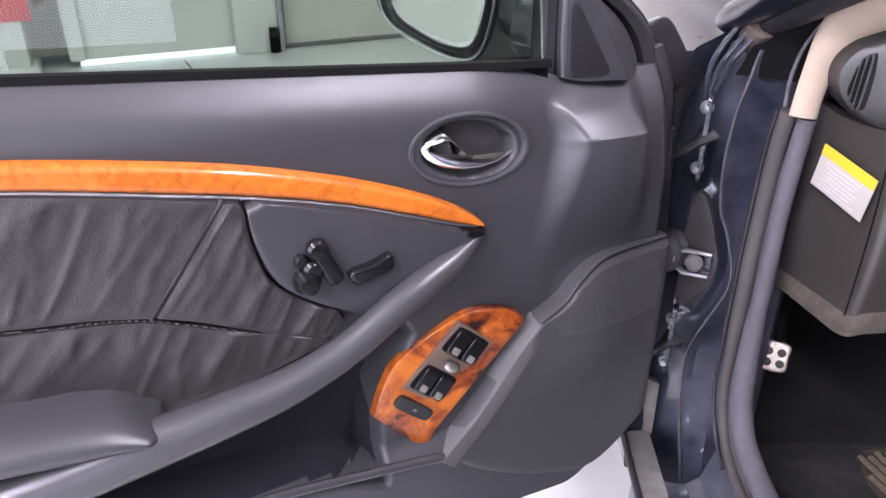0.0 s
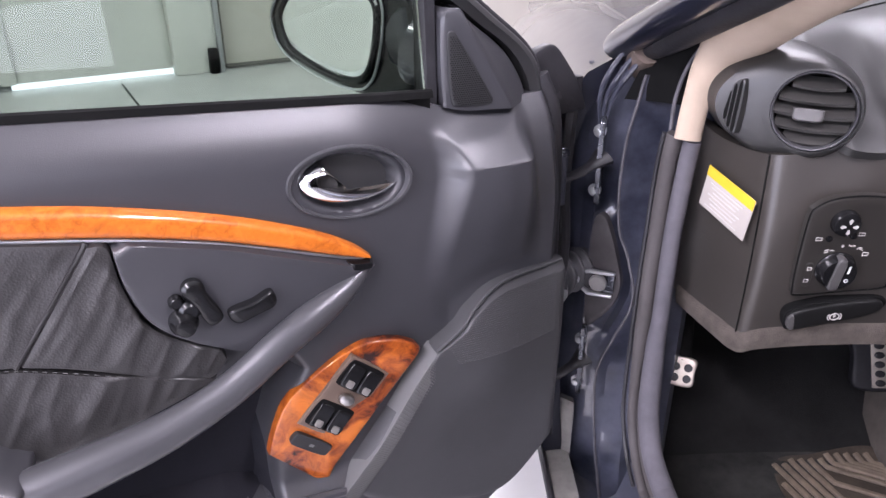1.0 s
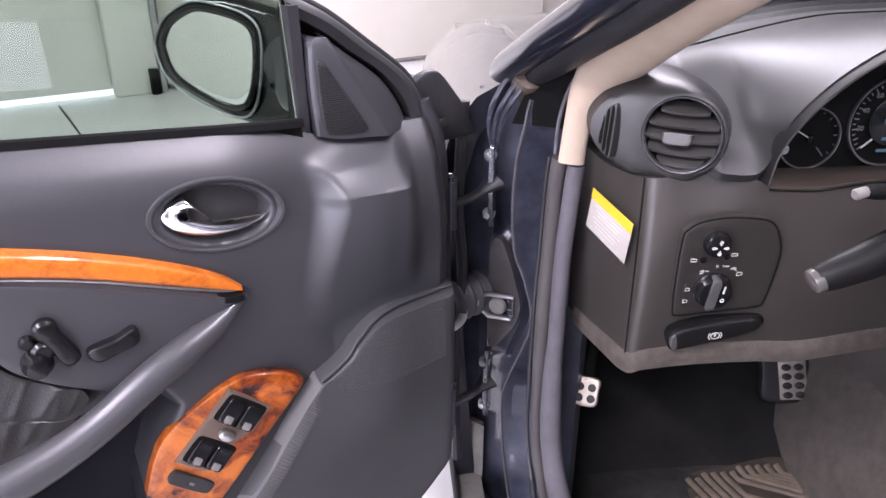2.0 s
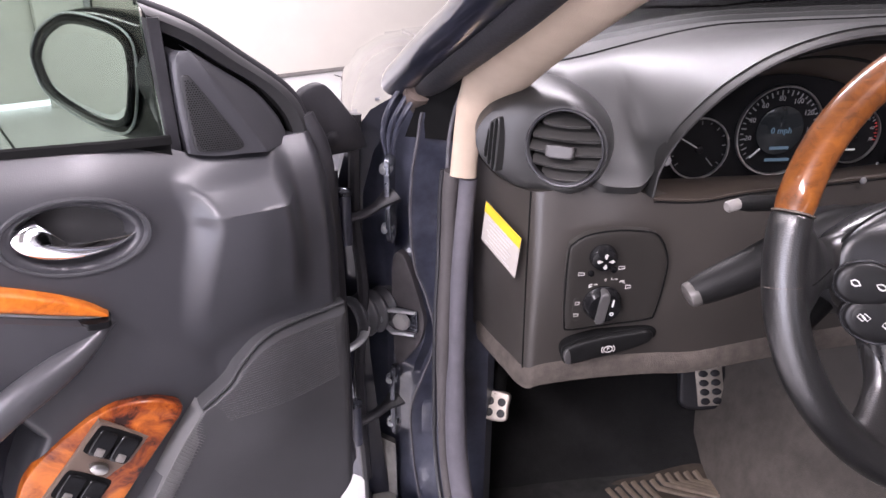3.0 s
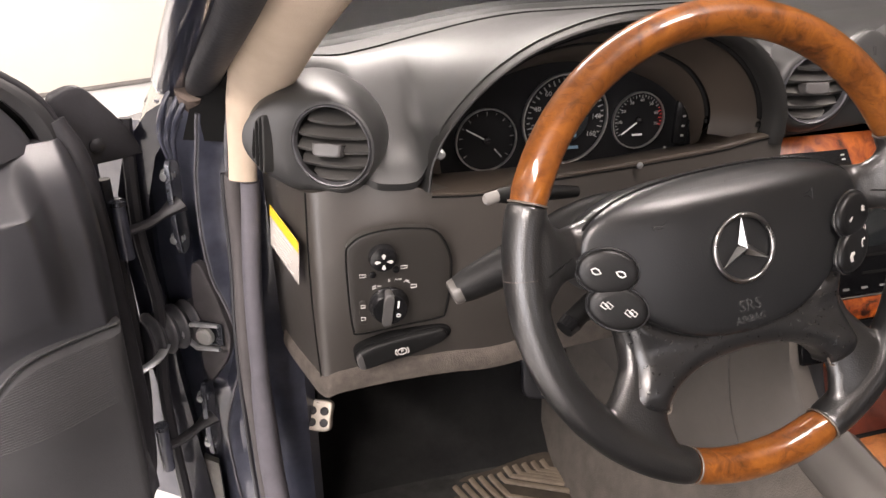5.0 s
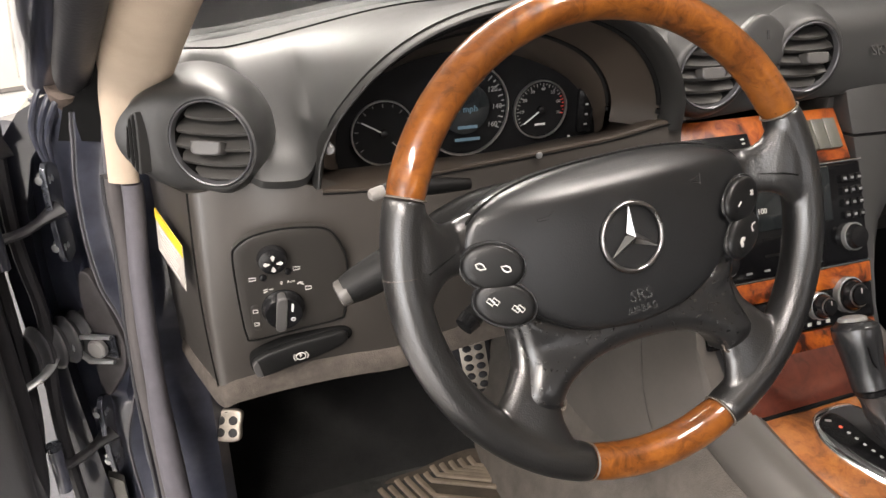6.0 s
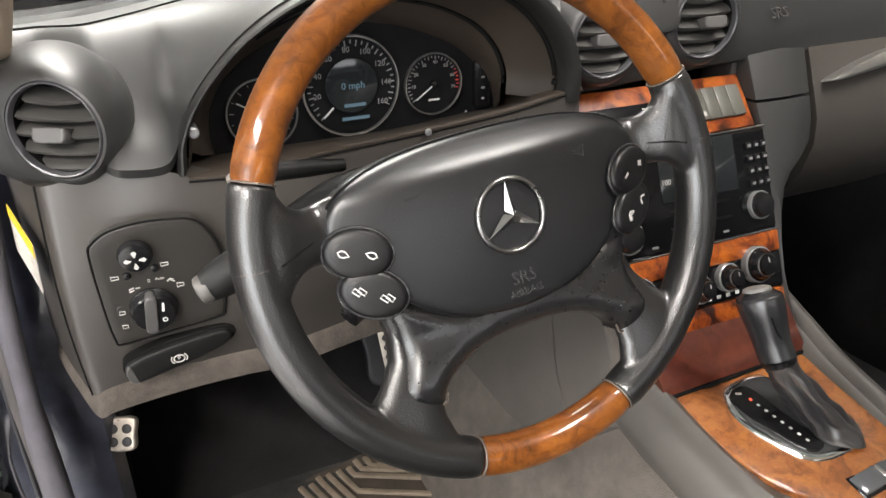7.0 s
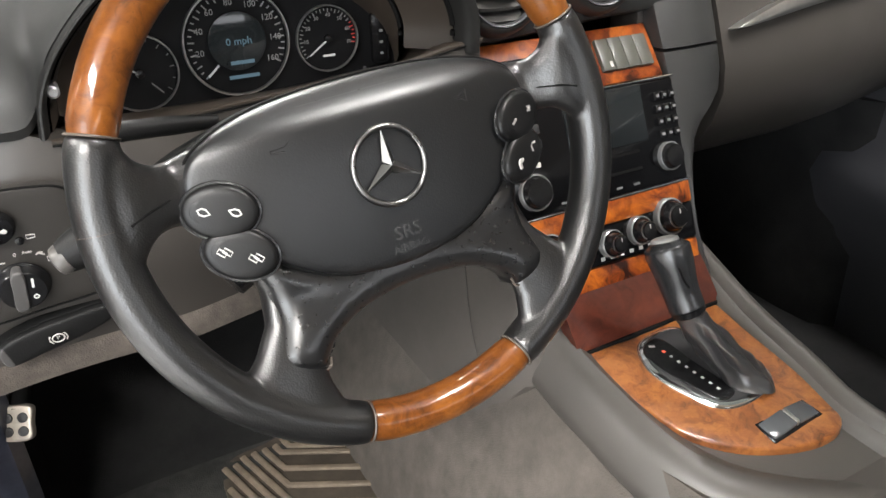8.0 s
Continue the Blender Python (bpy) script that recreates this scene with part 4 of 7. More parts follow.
    # wing mirror
    mm = frame_to((-0.040, 0.850, 0.983), (0.80, -0.60, 0.0), (0.03, 0.04, 1))
    head = part("mirror_housing", plate([(-0.114, -0.008), (-0.107, 0.010), (-0.089, 0.026), (-0.051, 0.043), (0.002, 0.051), (0.06, 0.046), (0.105, 0.034), (0.130, 0.0), (0.132, -0.044), (0.115, -0.074), (0.053, -0.083), (0.0, -0.077), (-0.072, -0.057), (-0.107, -0.036)], 0.0, 0.085, lambda x, y, h: mm @ Vector((x * (1 + 0.8 * min(0, h + 0.02) * 3), y * (1 + 0.8 * min(0, h + 0.02) * 3), h)), 0.014, -0.004, 72), BLACK, door, "glossy black wing mirror housing")
    glass = [(-0.081, -0.011), (-0.073, 0.008), (-0.057, 0.021), (-0.025, 0.033), (0.019, 0.031), (0.050, 0.023), (0.060, 0.007), (0.0565, -0.027), (0.045, -0.054), (0.022, -0.062), (-0.023, -0.055), (-0.067, -0.038)]
    part("mirror_rim", loop_tube(ring_spline([mm @ Vector((x * 1.05, y * 1.07 + 0.001, 0.002)) for x, y in glass], 60), 0.004, 8), BLACK, head)
    # thin bright tube in place of the highlight along the housing's lip
    part("lip_glint", loop_tube(ring_spline([mm @ Vector((x * 1.22 - 0.003, y * 1.26 + 0.002, 0.001)) for x, y in glass], 60), 0.0016, 6), ZINC, head)
    part("mirror_glass", plate(glass, 0.0035, 0.004, lambda x, y, h: mm @ Vector((x, y, h)), 0.0003, 0, 60), MIRROR, head, "reflecting mirror glass")
    part("mirror_foot", tube(spline([mm @ Vector((0.085, -0.02, -0.05)), (0.055, 0.800, 0.962), (0.085, 0.765, 0.955), dm(0.17, 0.95, -0.06)], 16), [0.052 - 0.0015 * k for k in range(16)], 16, flat=0.75, up=DN), PAINT, door)


driver_door()

# ---- car body round the door opening ----
JX = Vector((0.075, -0.055, 0)).normalized()
JN = Vector((-0.055, -0.075, 0)).normalized()


def jm(s, z, d=0.0):
    """A place on the door jamb: s from the hinges towards the cabin, d out of it."""
    return Vector((0.262, 0.848, z)) + JX * s + JN * d


def body_shell():
    body = thing("car", "dark navy coupe with its driver door open", "car")
    # jamb: flat front land, dark channel, wavy flange, then a panel that falls away to the seals
    zs = [0.30 + k * 0.0125 for k in range(51)]
    wave = spline([(0.060, 0.30, 0), (0.046, 0.38, 0), (0.038, 0.44, 0), (0.034, 0.51, 0), (0.040, 0.545, 0), (0.054, 0.585, 0), (0.069, 0.628, 0), (0.070, 0.662, 0), (0.058, 0.703, 0), (0.044, 0.735, 0), (0.038, 0.79, 0), (0.041, 0.85, 0), (0.050, 0.90, 0), (0.066, 0.985, 0)], 200)
    flange = []
    for z in zs:
        flange.append(min(wave, key=lambda p: abs(p.y - z)).x)
    rows = []
    for c, z in zip(flange, zs):
        land = -0.012 - 0.014 * smooth01(0.59, 0.55, z) - 0.014 * smooth01(0.72, 0.76, z)
        foot = 0.021 * smooth01(0.48, 0.38, z)
        rows.append([jm(-0.03, z, -0.032), jm(-0.004, z, -0.026), jm(0.0, z, land), jm(c - 0.022, z, land), jm(c - 0.015, z, -0.026), jm(c - 0.006, z, -0.024), jm(c - 0.001, z, 0.0), jm(c + 0.0012, z, 0.0035), jm(c + 0.004, z, 0.002), jm(c + 0.010, z, -0.008 + foot * 0.6), jm(c * 0.4 + 0.063, z, -0.020 + foot), jm(0.105, z, -0.032), jm(0.122, z, -0.046)])
    part("jamb_panel", shell(rows, -JN * 0.02), JAMB, body, "glossy navy painted door jamb")
    part("jamb_flange", tube([jm(c + 0.0005, z, 0.0045) for c, z in zip(flange, zs)], 0.0019, 6, up=(1, 0, 0)), EDGE, body, "dull worn flange edge")
    # dusty land behind the door check
    land = [(0.006, 0.735), (0.020, 0.742), (0.033, 0.715), (0.043, 0.685), (0.050, 0.655), (0.044, 0.625), (0.028, 0.600), (0.010, 0.580), (0.004, 0.60), (0.003, 0.67)]
    part("check_land", plate(land, -0.006, 0.01, lambda x, y, h: jm(x, y, h), 0.002, 0, 60), LAND, body, "dusty brown-grey pressed land")
    rows = [[jm(s, z, -0.03) for s in (-0.22 + 0.14 * smooth01(0.80, 0.90, z), -0.06, -0.02, 0.02)] for z in (0.335, 0.42, 0.5, 0.7, 0.82, 0.86, 0.90)]
    part("hinge_pillar", shell(rows, -JN * 0.03), JAMB, body)
    # sill: outer skirt, rubber line, dusty ledge and a raised inner flange under the seals
    rows = []
    for y in [0.77 - 0.08 * k for k in range(22)]:
        rows.append([Vector((x, y, z)) for x, z in ((0.235, 0.20), (0.228, 0.26), (0.226, 0.335), (0.229, 0.346), (0.262, 0.350), (0.276, 0.340), (0.300, 0.338), (0.318, 0.352), (0.330, 0.395), (0.338, 0.424), (0.350, 0.428), (0.362, 0.415), (0.372, 0.30))])
    part("sill", shell(rows, (0, 0, -0.02)), JAMB, body, "glossy navy door sill")
    part("sill_ledge", shell([[Vector((x, y, z)) for x, z in ((0.231, 0.3495), (0.246, 0.3520), (0.266, 0.3535))] for y in (0.90, 0.8, 0.6, 0.2, -0.6)], (0, 0, -0.005)), LEDGE, body, "dusty grey ledge of the sill")
    part("sill_gutter", shell([[Vector((x, y, z)) for x, z in ((0.262, 0.346), (0.272, 0.310), (0.300, 0.296), (0.335, 0.300))] for y in (0.96, 0.8, 0.6)], (0, 0, -0.03)), JAMB, body)
    part("ledge_rubber", tube([(0.227, 0.90, 0.351), (0.228, 0.3, 0.351), (0.228, -0.6, 0.351)], 0.0055, 8), RUBBER, body)
    part("ledge_riser", shell([[Vector((x, y, z)) for x, y in ((0.232, 0.872), (0.250, 0.868), (0.268, 0.852))] for z in (0.352, 0.40, 0.446)], (0, 0.012, 0)), LEDGE, body, "dusty grey splash lining")
    sp = part("sill_plate", shell([[Vector((x, y, z)) for x, z in ((0.318, 0.432), (0.350, 0.437), (0.392, 0.430), (0.400, 0.40))] for y in (0.655, 0.3, -0.4)], (0, 0, -0.006)), SEAL, body, "grey ribbed sill plate")
    for k in range(5):
        part("plate_rib", tube([(0.327 + 0.011 * k, 0.645, 0.4365), (0.327 + 0.011 * k, -0.4, 0.4365)], 0.0018, 6), SEAL, sp)
    # fender, bonnet and scuttle
    rows = []
    for y in (0.862, 0.90, 1.0, 1.2, 1.45, 1.7, 1.9, 2.02):
        f = smooth01(1.2, 2.05, y)
        lift = -0.10 * f
        ins = 0.10 * smooth01(1.6, 2.05, y)
        rows.append([Vector((x + ins, y, z + lift * (0.4 + 0.6 * smooth01(0.5, 0.9, z)))) for x, z in ((0.238, 0.28), (0.222, 0.42), (0.208, 0.60), (0.203, 0.74), (0.207, 0.83), (0.222, 0.882), (0.250, 0.918), (0.290, 0.940), (0.335, 0.950))])
    part("fender", shell(rows, (0.03, 0, -0.012)), PAINT, body, "glossy navy front fender")
    rows = []
    for y in (0.93, 1.05, 1.2, 1.45, 1.7, 1.95, 2.08):
        lift = -0.11 * smooth01(1.2, 2.1, y)
        rows.append([Vector((x, y, 0.953 + 0.045 * math.sin((x - 0.336) / 1.47 * math.pi) + lift)) for x in (0.336 + 0.0735 * k for k in range(21))])
    part("bonnet", shell(rows, (0, 0, -0.02)), PAINT, body, "glossy navy bonnet")
    # windscreen pillar: painted outside, rubber seals, cloth inside
    out = spline([(0.262, 0.880, 0.925), (0.282, 0.848, 0.953), (0.303, 0.745, 1.000), (0.331, 0.61, 1.060), (0.368, 0.42, 1.150), (0.42, 0.12, 1.275), (0.45, -0.2, 1.33)], 30)
    part("pillar_outer", tube(out[4:], [0.017, 0.021] + [0.022] * 24, 14, flat=0.8), PAINT, body, "navy windscreen pillar")
    part("pillar_seal", tube([p + Vector((0.024, -0.018, -0.010)) for p in out[5:]], [0.013 + 0.004 * smooth01(0, 3, i) for i in range(25)], 12, flat=0.75), RUBBER, body, "black rubber pillar seal")
    part("seal_lip", tube([p + Vector((0.004, -0.022, 0.004)) for p in out[5:]], 0.006, 8), RUBBER, body)
    part("drip_edge", tube([p + Vector((-0.014, -0.012, 0.012)) for p in out[5:]], 0.003, 8), ZINC, body)
    foot = spline([out[6] + Vector((0.016, -0.016, -0.010)), out[5] + Vector((0.020, -0.010, -0.018)), out[5] + Vector((0.028, 0.004, -0.034)), out[5] + Vector((0.036, 0.014, -0.050))], 12)
    part("seal_foot", tube(foot, [0.017, 0.0175, 0.0178, 0.017, 0.0165, 0.015, 0.0145, 0.012, 0.0105, 0.008, 0.006, 0.003], 10), WORN_RUBBER, body, "worn brown rubber seal end")
    # web between the jamb and the pillar, with two pressed ridges
    web = [[Vector((x, y, z)) for x, y in row] for z, row in ((0.895, ((0.286, 0.826), (0.318, 0.812), (0.347, 0.795))), (0.93, ((0.298, 0.817), (0.322, 0.803), (0.350, 0.788))), (0.955, ((0.311, 0.798), (0.330, 0.790), (0.354, 0.778))), (0.98, ((0.324, 0.766), (0.341, 0.763), (0.362, 0.757))), (1.0, ((0.336, 0.722), (0.352, 0.723), (0.372, 0.720))))]
    part("pillar_web", shell(web, (0.01, 0.015, 0)), MATT, body)
    part("web_ridge", tube(spline([(0.328, 0.779, 0.872), (0.331, 0.786, 0.905), (0.338, 0.782, 0.94), (0.348, 0.760, 0.972), (0.360, 0.72, 1.0)], 20), 0.0022, 8), EDGE, body)
    for dx, dz in ((0.0, 0.0), (0.013, 0.004), (-0.012, 0.002)):
        part("water_rail", tube(spline([jm(0.056 + dx, 0.968 + dz, 0.004), jm(0.030 + dx, 0.930 + dz, 0.008), jm(0.012 + dx * 0.7, 0.895 + dz, 0.004), jm(0.003 + dx * 0.3, 0.855, -0.010)], 18), [0.0012 + 0.0022 * math.sin(math.pi * i / 17) for i in range(18)], 8), JAMB, body)
    # edge trim of the opening
    trim = spline([(0.3495, 0.767, 0.864), (0.348, 0.769, 0.84), (0.344, 0.765, 0.80), (0.340, 0.760, 0.75), (0.338, 0.754, 0.70), (0.337, 0.751, 0.65), (0.336, 0.750, 0.608), (0.337, 0.745, 0.528), (0.339, 0.735, 0.4916), (0.3417, 0.715, 0.4636), (0.3443, 0.68, 0.4507), (0.346, 0.64, 0.446), (0.347, 0.4, 0.444), (0.347, -0.4, 0.444)], 90)
    part("edge_trim", tube(trim, [0.0100 + 0.0035 * smooth01(34, 48, i) for i in range(90)], 12, up=(1, 0, 0)), SEAL_LILAC, body, "grey woven edge trim")
    gas = spline([(0.334, 0.779, 0.868), (0.332, 0.782, 0.84), (0.3315, 0.786, 0.80), (0.3295, 0.783, 0.75), (0.3262, 0.777, 0.70), (0.3245, 0.772, 0.65), (0.3238, 0.771, 0.594), (0.3242, 0.768, 0.51), (0.3256, 0.757, 0.473), (0.328, 0.737, 0.4435), (0.3274, 0.70, 0.4311), (0.328, 0.66, 0.427), (0.329, 0.4, 0.425), (0.329, -0.4, 0.425)], 90)
    part("door_gasket", tube(gas, [0.0095 - 0.003 * smooth01(36, 48, i) for i in range(90)], 12, up=(1, 0, 0)), SEAL, body, "grey rubber door gasket")
    part("seal_base", shell([[g + Vector((-0.004, 0.006, -0.002)), g.lerp(q, 0.5) + Vector((0, 0.006, -0.002)), q + Vector((0, 0.006, -0.002))] for g, q in zip(gas, trim)], (0.003, 0.004, -0.003)), SEAL, body)
    part("gasket_lip", tube([p + Vector((-0.0105, 0.006, 0)) for p in gas[:70]], 0.0028, 8, up=(1, 0, 0)), RUBBER, body)
    # roof, rear wall and far side close the cabin
    rows = []
    for y in (0.22, 0.05, -0.3, -0.8, -1.3):
        z = 1.335 + 0.05 * smooth01(0.22, -0.4, y) - 0.06 * smooth01(-0.8, -1.4, y)
        rows.append([Vector((x, y, z - 0.10 * ((x - 1.07) / 0.62) ** 4)) for x in (0.45 + 0.0886 * k for k in range(15))])
    part("roof", shell(rows, (0, 0, 0.03)), PAINT, body, "navy car roof")
    part("headliner", shell([[p - Vector((0, 0, 0.012)) for p in r] for r in rows], (0, 0, 0.008)), HEADLINER, body, "beige roof lining")
    rows = []
    for z, dx in ((0.25, 0.0), (0.42, -0.005), (0.50, -0.045), (0.56, -0.055), (0.60, -0.050), (0.64, -0.012), (0.72, -0.010), (0.84, -0.020), (0.93, -0.035), (0.95, -0.010)):
        rows.append([Vector((1.70 + dx * smooth01(0.95, 0.70, y), y, z)) for y in (1.25, 0.95, 0.8, 0.65, 0.4, 0.0, -0.5, -1.3)])
    part("far_door", shell(rows, (0.08, 0, 0)), PANEL, body, "dark grey passenger door panel")
    part("far_pillar", tube(spline([(1.80, 0.86, 0.94), (1.77, 0.62, 1.10), (1.73, 0.36, 1.22), (1.68, 0.1, 1.31)], 16), 0.035, 12), BEIGE, body)
    part("rear_bulkhead", shell([[Vector((x, -1.3, z)) for x in (0.36, 1.0, 1.78)] for z in (0.25, 0.7, 1.1)], (0, -0.05, 0)), CARPET_SHADED, body)
    rows = []
    for k in range(9):
        f = k / 8
        rows.append([Vector((0.30 + 0.155 * f + (1.54 - 0.31 * f) * q / 12, 0.865 - 0.60 * f + (0.20 - 0.06 * f) * math.sin(math.pi * q / 12), 0.955 + 0.365 * f)) for q in range(13)])
    ws = part("windscreen", shell(rows, (0, -0.002, 0.005)), GLASS_SCREEN, body, "clear curved windscreen")
    ws.visible_shadow = False
    # cowl strip and wiper at the foot of the screen
    cowl = [[Vector((0.32 + 1.50 * q / 14, 0.885 + a + 0.205 * math.sin(math.pi * q / 14), 0.945 + b)) for q in range(1, 14)] for a, b in ((0.0, 0.0), (0.018, 0.006), (0.036, 0.004))]
    part("cowl", shell(cowl, (0, 0, -0.015)), MATT, body, "black scuttle panel")
    wp = [Vector((0.46 + 0.055 * q, 0.965 + 0.16 * math.sin(math.pi * (q + 0.6) / 14), 0.985 - 0.001 * q)) for q in range(11)]
    part("wiper", tube(wp, 0.007, 8), MATT, body, "black wiper blade")
    part("wiper_arm", tube([wp[1] + Vector((0.0, -0.01, 0.012)), wp[4] + Vector((0, -0.012, 0.016)), wp[8] + Vector((0, 0.0, 0.012))], 0.005, 8), MATT, body)
    # cloth trim on the pillar
    cl = [((0.3430, 0.765, 0.866), 0.0143), ((0.345, 0.766, 0.89), 0.0142), ((0.3480, 0.764, 0.920), 0.0150), ((0.355, 0.760, 0.946), 0.0205), ((0.369, 0.747, 0.972), 0.0305), ((0.382, 0.69, 1.012), 0.034), ((0.397, 0.61, 1.055), 0.035), ((0.432, 0.45, 1.135), 0.035), ((0.48, 0.2, 1.25), 0.034), ((0.50, 0.02, 1.30), 0.034)]
    pts = spline([c[0] for c in cl], 40)
    rr = [p.x for p in spline([(c[1], 0, 0) for c in cl], 40)]
    part("pillar_trim", tube(pts, rr, 18, flat=0.62, up=(0.25, 1, 0.35)), BEIGE, body, "beige cloth windscreen pillar trim")
    return body


def hinge(body, z0, z1):
    """Upright leaf seen on edge, small bolts beside it and a dark forged arm to the door."""
    zm = (z0 + z1) / 2
    m = frame_to((0.272, 0.838, zm), (0.35, 0.94, 0), (0, 0, 1))
    h = part("hinge", plate([(-0.012, -0.046), (0.010, -0.050), (0.012, -0.030), (0.008, 0.0), (0.012, 0.032), (0.010, 0.050), (-0.012, 0.046)], 0.0, 0.006, lambda x, y, q: m @ Vector((x, y, q)), 0.0015, 0, 40), HINGE, body, "navy painted steel door hinge")
    for z in (z0 - 0.006, z1 + 0.008):
        part("bolt", lathe([(0.0062, -0.010), (0.0062, -0.006), (0.0045, -0.0055), (0.0045, 0.004), (0.003, 0.0045)], 10, frame_to((0.262, 0.832, z), JX, (0, 0, 1))), ZINC, h)
        part("washer", lathe([(0.0080, -0.002), (0.0080, 0.0), (0.004, 0.0005)], 16, frame_to((0.262, 0.832, z), JX, (0, 0, 1)) @ pose(0, 0, -0.002)), ZINC, h)
    part("hinge_arm", tube(spline([(0.272, 0.836, zm + 0.006), (0.256, 0.828, zm - 0.002), (0.238, 0.820, zm - 0.010), (0.216, 0.808, zm - 0.012)], 14), [0.017, 0.015, 0.013, 0.011, 0.0095] + [0.008] * 9, 10, flat=0.6), RUBBER, h)
    part("pivot", tube([(0.215, 0.803, zm - 0.040), (0.215, 0.803, zm + 0.020)], 0.0075, 12, up=(1, 0, 0)), JAMB, h)
    part("pivot_head", lathe([(0.0090, 0), (0.0090, 0.005), (0.004, 0.008)], 14, pose(0.215, 0.803, zm + 0.020)), HINGE, h)


def check_strap(body):
    b = Vector((0.279, 0.833, 0.656))
    fr = frame_to(b, JX, (0, 0, 1))
    s = part("check_bracket", block(0.034, 0.030, 0.004, fr @ pose(0.004, 0, -0.004), 0.0015), HINGE, body, "grey steel door check bracket")
    for q, l in ((0.0165, 0.024), (-0.0155, 0.022)):
        part("lug", tube([fr @ Vector((-0.026, q * 0.5, 0.006)), fr @ Vector((-0.008, q, 0.009)), fr @ Vector((l, q + 0.002, 0.006))], [0.0035, 0.004, 0.003], 8, flat=0.8), ZINC, s)
    part("bolt", lathe([(0.0115, -0.002), (0.0115, 0.003), (0.0095, 0.0055), (0.003, 0.006)], 28, fr @ pose(0.002, 0, 0.004)), CAP, s, "bright bolt head")
    part("arm", tube(spline([fr @ Vector((-0.020, 0.002, 0.010)), fr @ Vector((-0.040, -0.003, 0.016)), (0.226, 0.796, 0.652), (0.188, 0.768, 0.645)], 20), 0.0058, 10, flat=0.55), ZINC, s, "light grey steel arm")
    part("rivet", lathe([(0.0095, -0.004), (0.0095, 0.003), (0.0075, 0.004), (0.0075, 0.006), (0.003, 0.007)], 20, fr @ pose(-0.026, 0.003, 0.010)), ZINC, s)
    # ribbed boot round the door wiring
    path, rad = [], []
    for k in range(49):
        f = k / 48
        path.append(Vector((0.206, 0.826, 0.662)).lerp(Vector((0.268, 0.870, 0.659)), f))
        rad.append(0.0250 + 0.0040 * math.cos(k * math.pi / 5))
    part("boot", tube(path, rad, 28), BOOT, s, "ribbed grey-black rubber boot")
    part("cable", tube(spline([(0.232, 0.835, 0.92), (0.226, 0.83, 0.80), (0.232, 0.832, 0.70), (0.222, 0.825, 0.58), (0.226, 0.82, 0.42)], 24), 0.007, 8, up=(1, 0, 0)), RUBBER, s)


def body_rest(body):
    """Plain outer panels that close the car where nothing is seen of it."""
    def mirrored(p):
        return Vector((2.142 - p.x, p.y, p.z))
    rows = []
    for y in (0.80, 1.0, 1.2, 1.45, 1.7, 1.9, 2.02):
        lift, ins = -0.10 * smooth01(1.2, 2.05, y), 0.10 * smooth01(1.6, 2.05, y)
        rows.append([mirrored(Vector((x + ins, y, z + lift * (0.4 + 0.6 * smooth01(0.5, 0.9, z))))) for x, z in ((0.238, 0.28), (0.222, 0.42), (0.208, 0.60), (0.203, 0.74), (0.207, 0.83), (0.222, 0.882), (0.250, 0.918), (0.290, 0.940), (0.335, 0.950))])
    part("fender", shell(rows, (-0.03, 0, -0.012)), PAINT, body, "glossy navy front fender")
    rows = [[Vector((0.32 + 1.50 * k / 12, y - 0.16 * abs(k / 6 - 1) ** 2.5, z)) for k in range(13)] for y, z in ((2.08, 0.845), (2.17, 0.78), (2.21, 0.60), (2.20, 0.42), (2.14, 0.28))]
    part("front_panel", shell(rows, (0, -0.04, 0)), PAINT, body, "navy front end")
    for side in (0, 1):
        rows = []
        for y in (-0.62, -0.9, -1.3, -1.7, -2.0, -2.2):
            t = 0.16 * smooth01(-1.6, -2.3, y)
            q = [Vector((x + t * 0.8, y, z - 0.4 * t * smooth01(0.6, 0.95, z))) for x, z in ((0.245, 0.26), (0.222, 0.42), (0.206, 0.62), (0.206, 0.80), (0.226, 0.90), (0.300, 0.955))]
            rows.append([mirrored(p) for p in q] if side else q)
        part("quarter_panel", shell(rows, (-0.03 if side else 0.03, 0, -0.01)), PAINT, body, "navy rear side panel")
    rows = [[Vector((0.31 + 1.52 * k / 10, y, z + 0.03 * math.sin(math.pi * k / 10))) for k in range(11)] for y, z in ((-1.36, 0.97), (-1.7, 0.96), (-2.05, 0.92), (-2.2, 0.88), (-2.26, 0.70), (-2.24, 0.45), (-2.18, 0.28))]
    part("boot_lid", shell(rows, (0, 0.03, -0.02)), PAINT, body, "navy boot lid and tail")
    for x, sgn in ((0.325, -1), (1.817, 1)):
        for y in (1.45, -1.42):
            m = frame_to((x, y, 0.315), (0, 1, 0), (0, 0, 1)) if sgn > 0 else frame_to((x, y, 0.315), (0, -1, 0), (0, 0, 1))
            w = part("wheel", lathe([(0.215, -0.10), (0.30, -0.10), (0.313, -0.07), (0.315, 0.0), (0.313, 0.07), (0.30, 0.095), (0.215, 0.10), (0.205, 0.07)], 48, m, cap=False), RUBBER, body, "black tyre")
            part("rim", lathe([(0.214, 0.085), (0.19, 0.06), (0.06, 0.075), (0.02, 0.08)], 40, m), SATIN, w, "grey wheel rim")


car = body_shell()
hinge(car, 0.787, 0.847)
hinge(car, 0.505, 0.560)
check_strap(car)

body_rest(car)

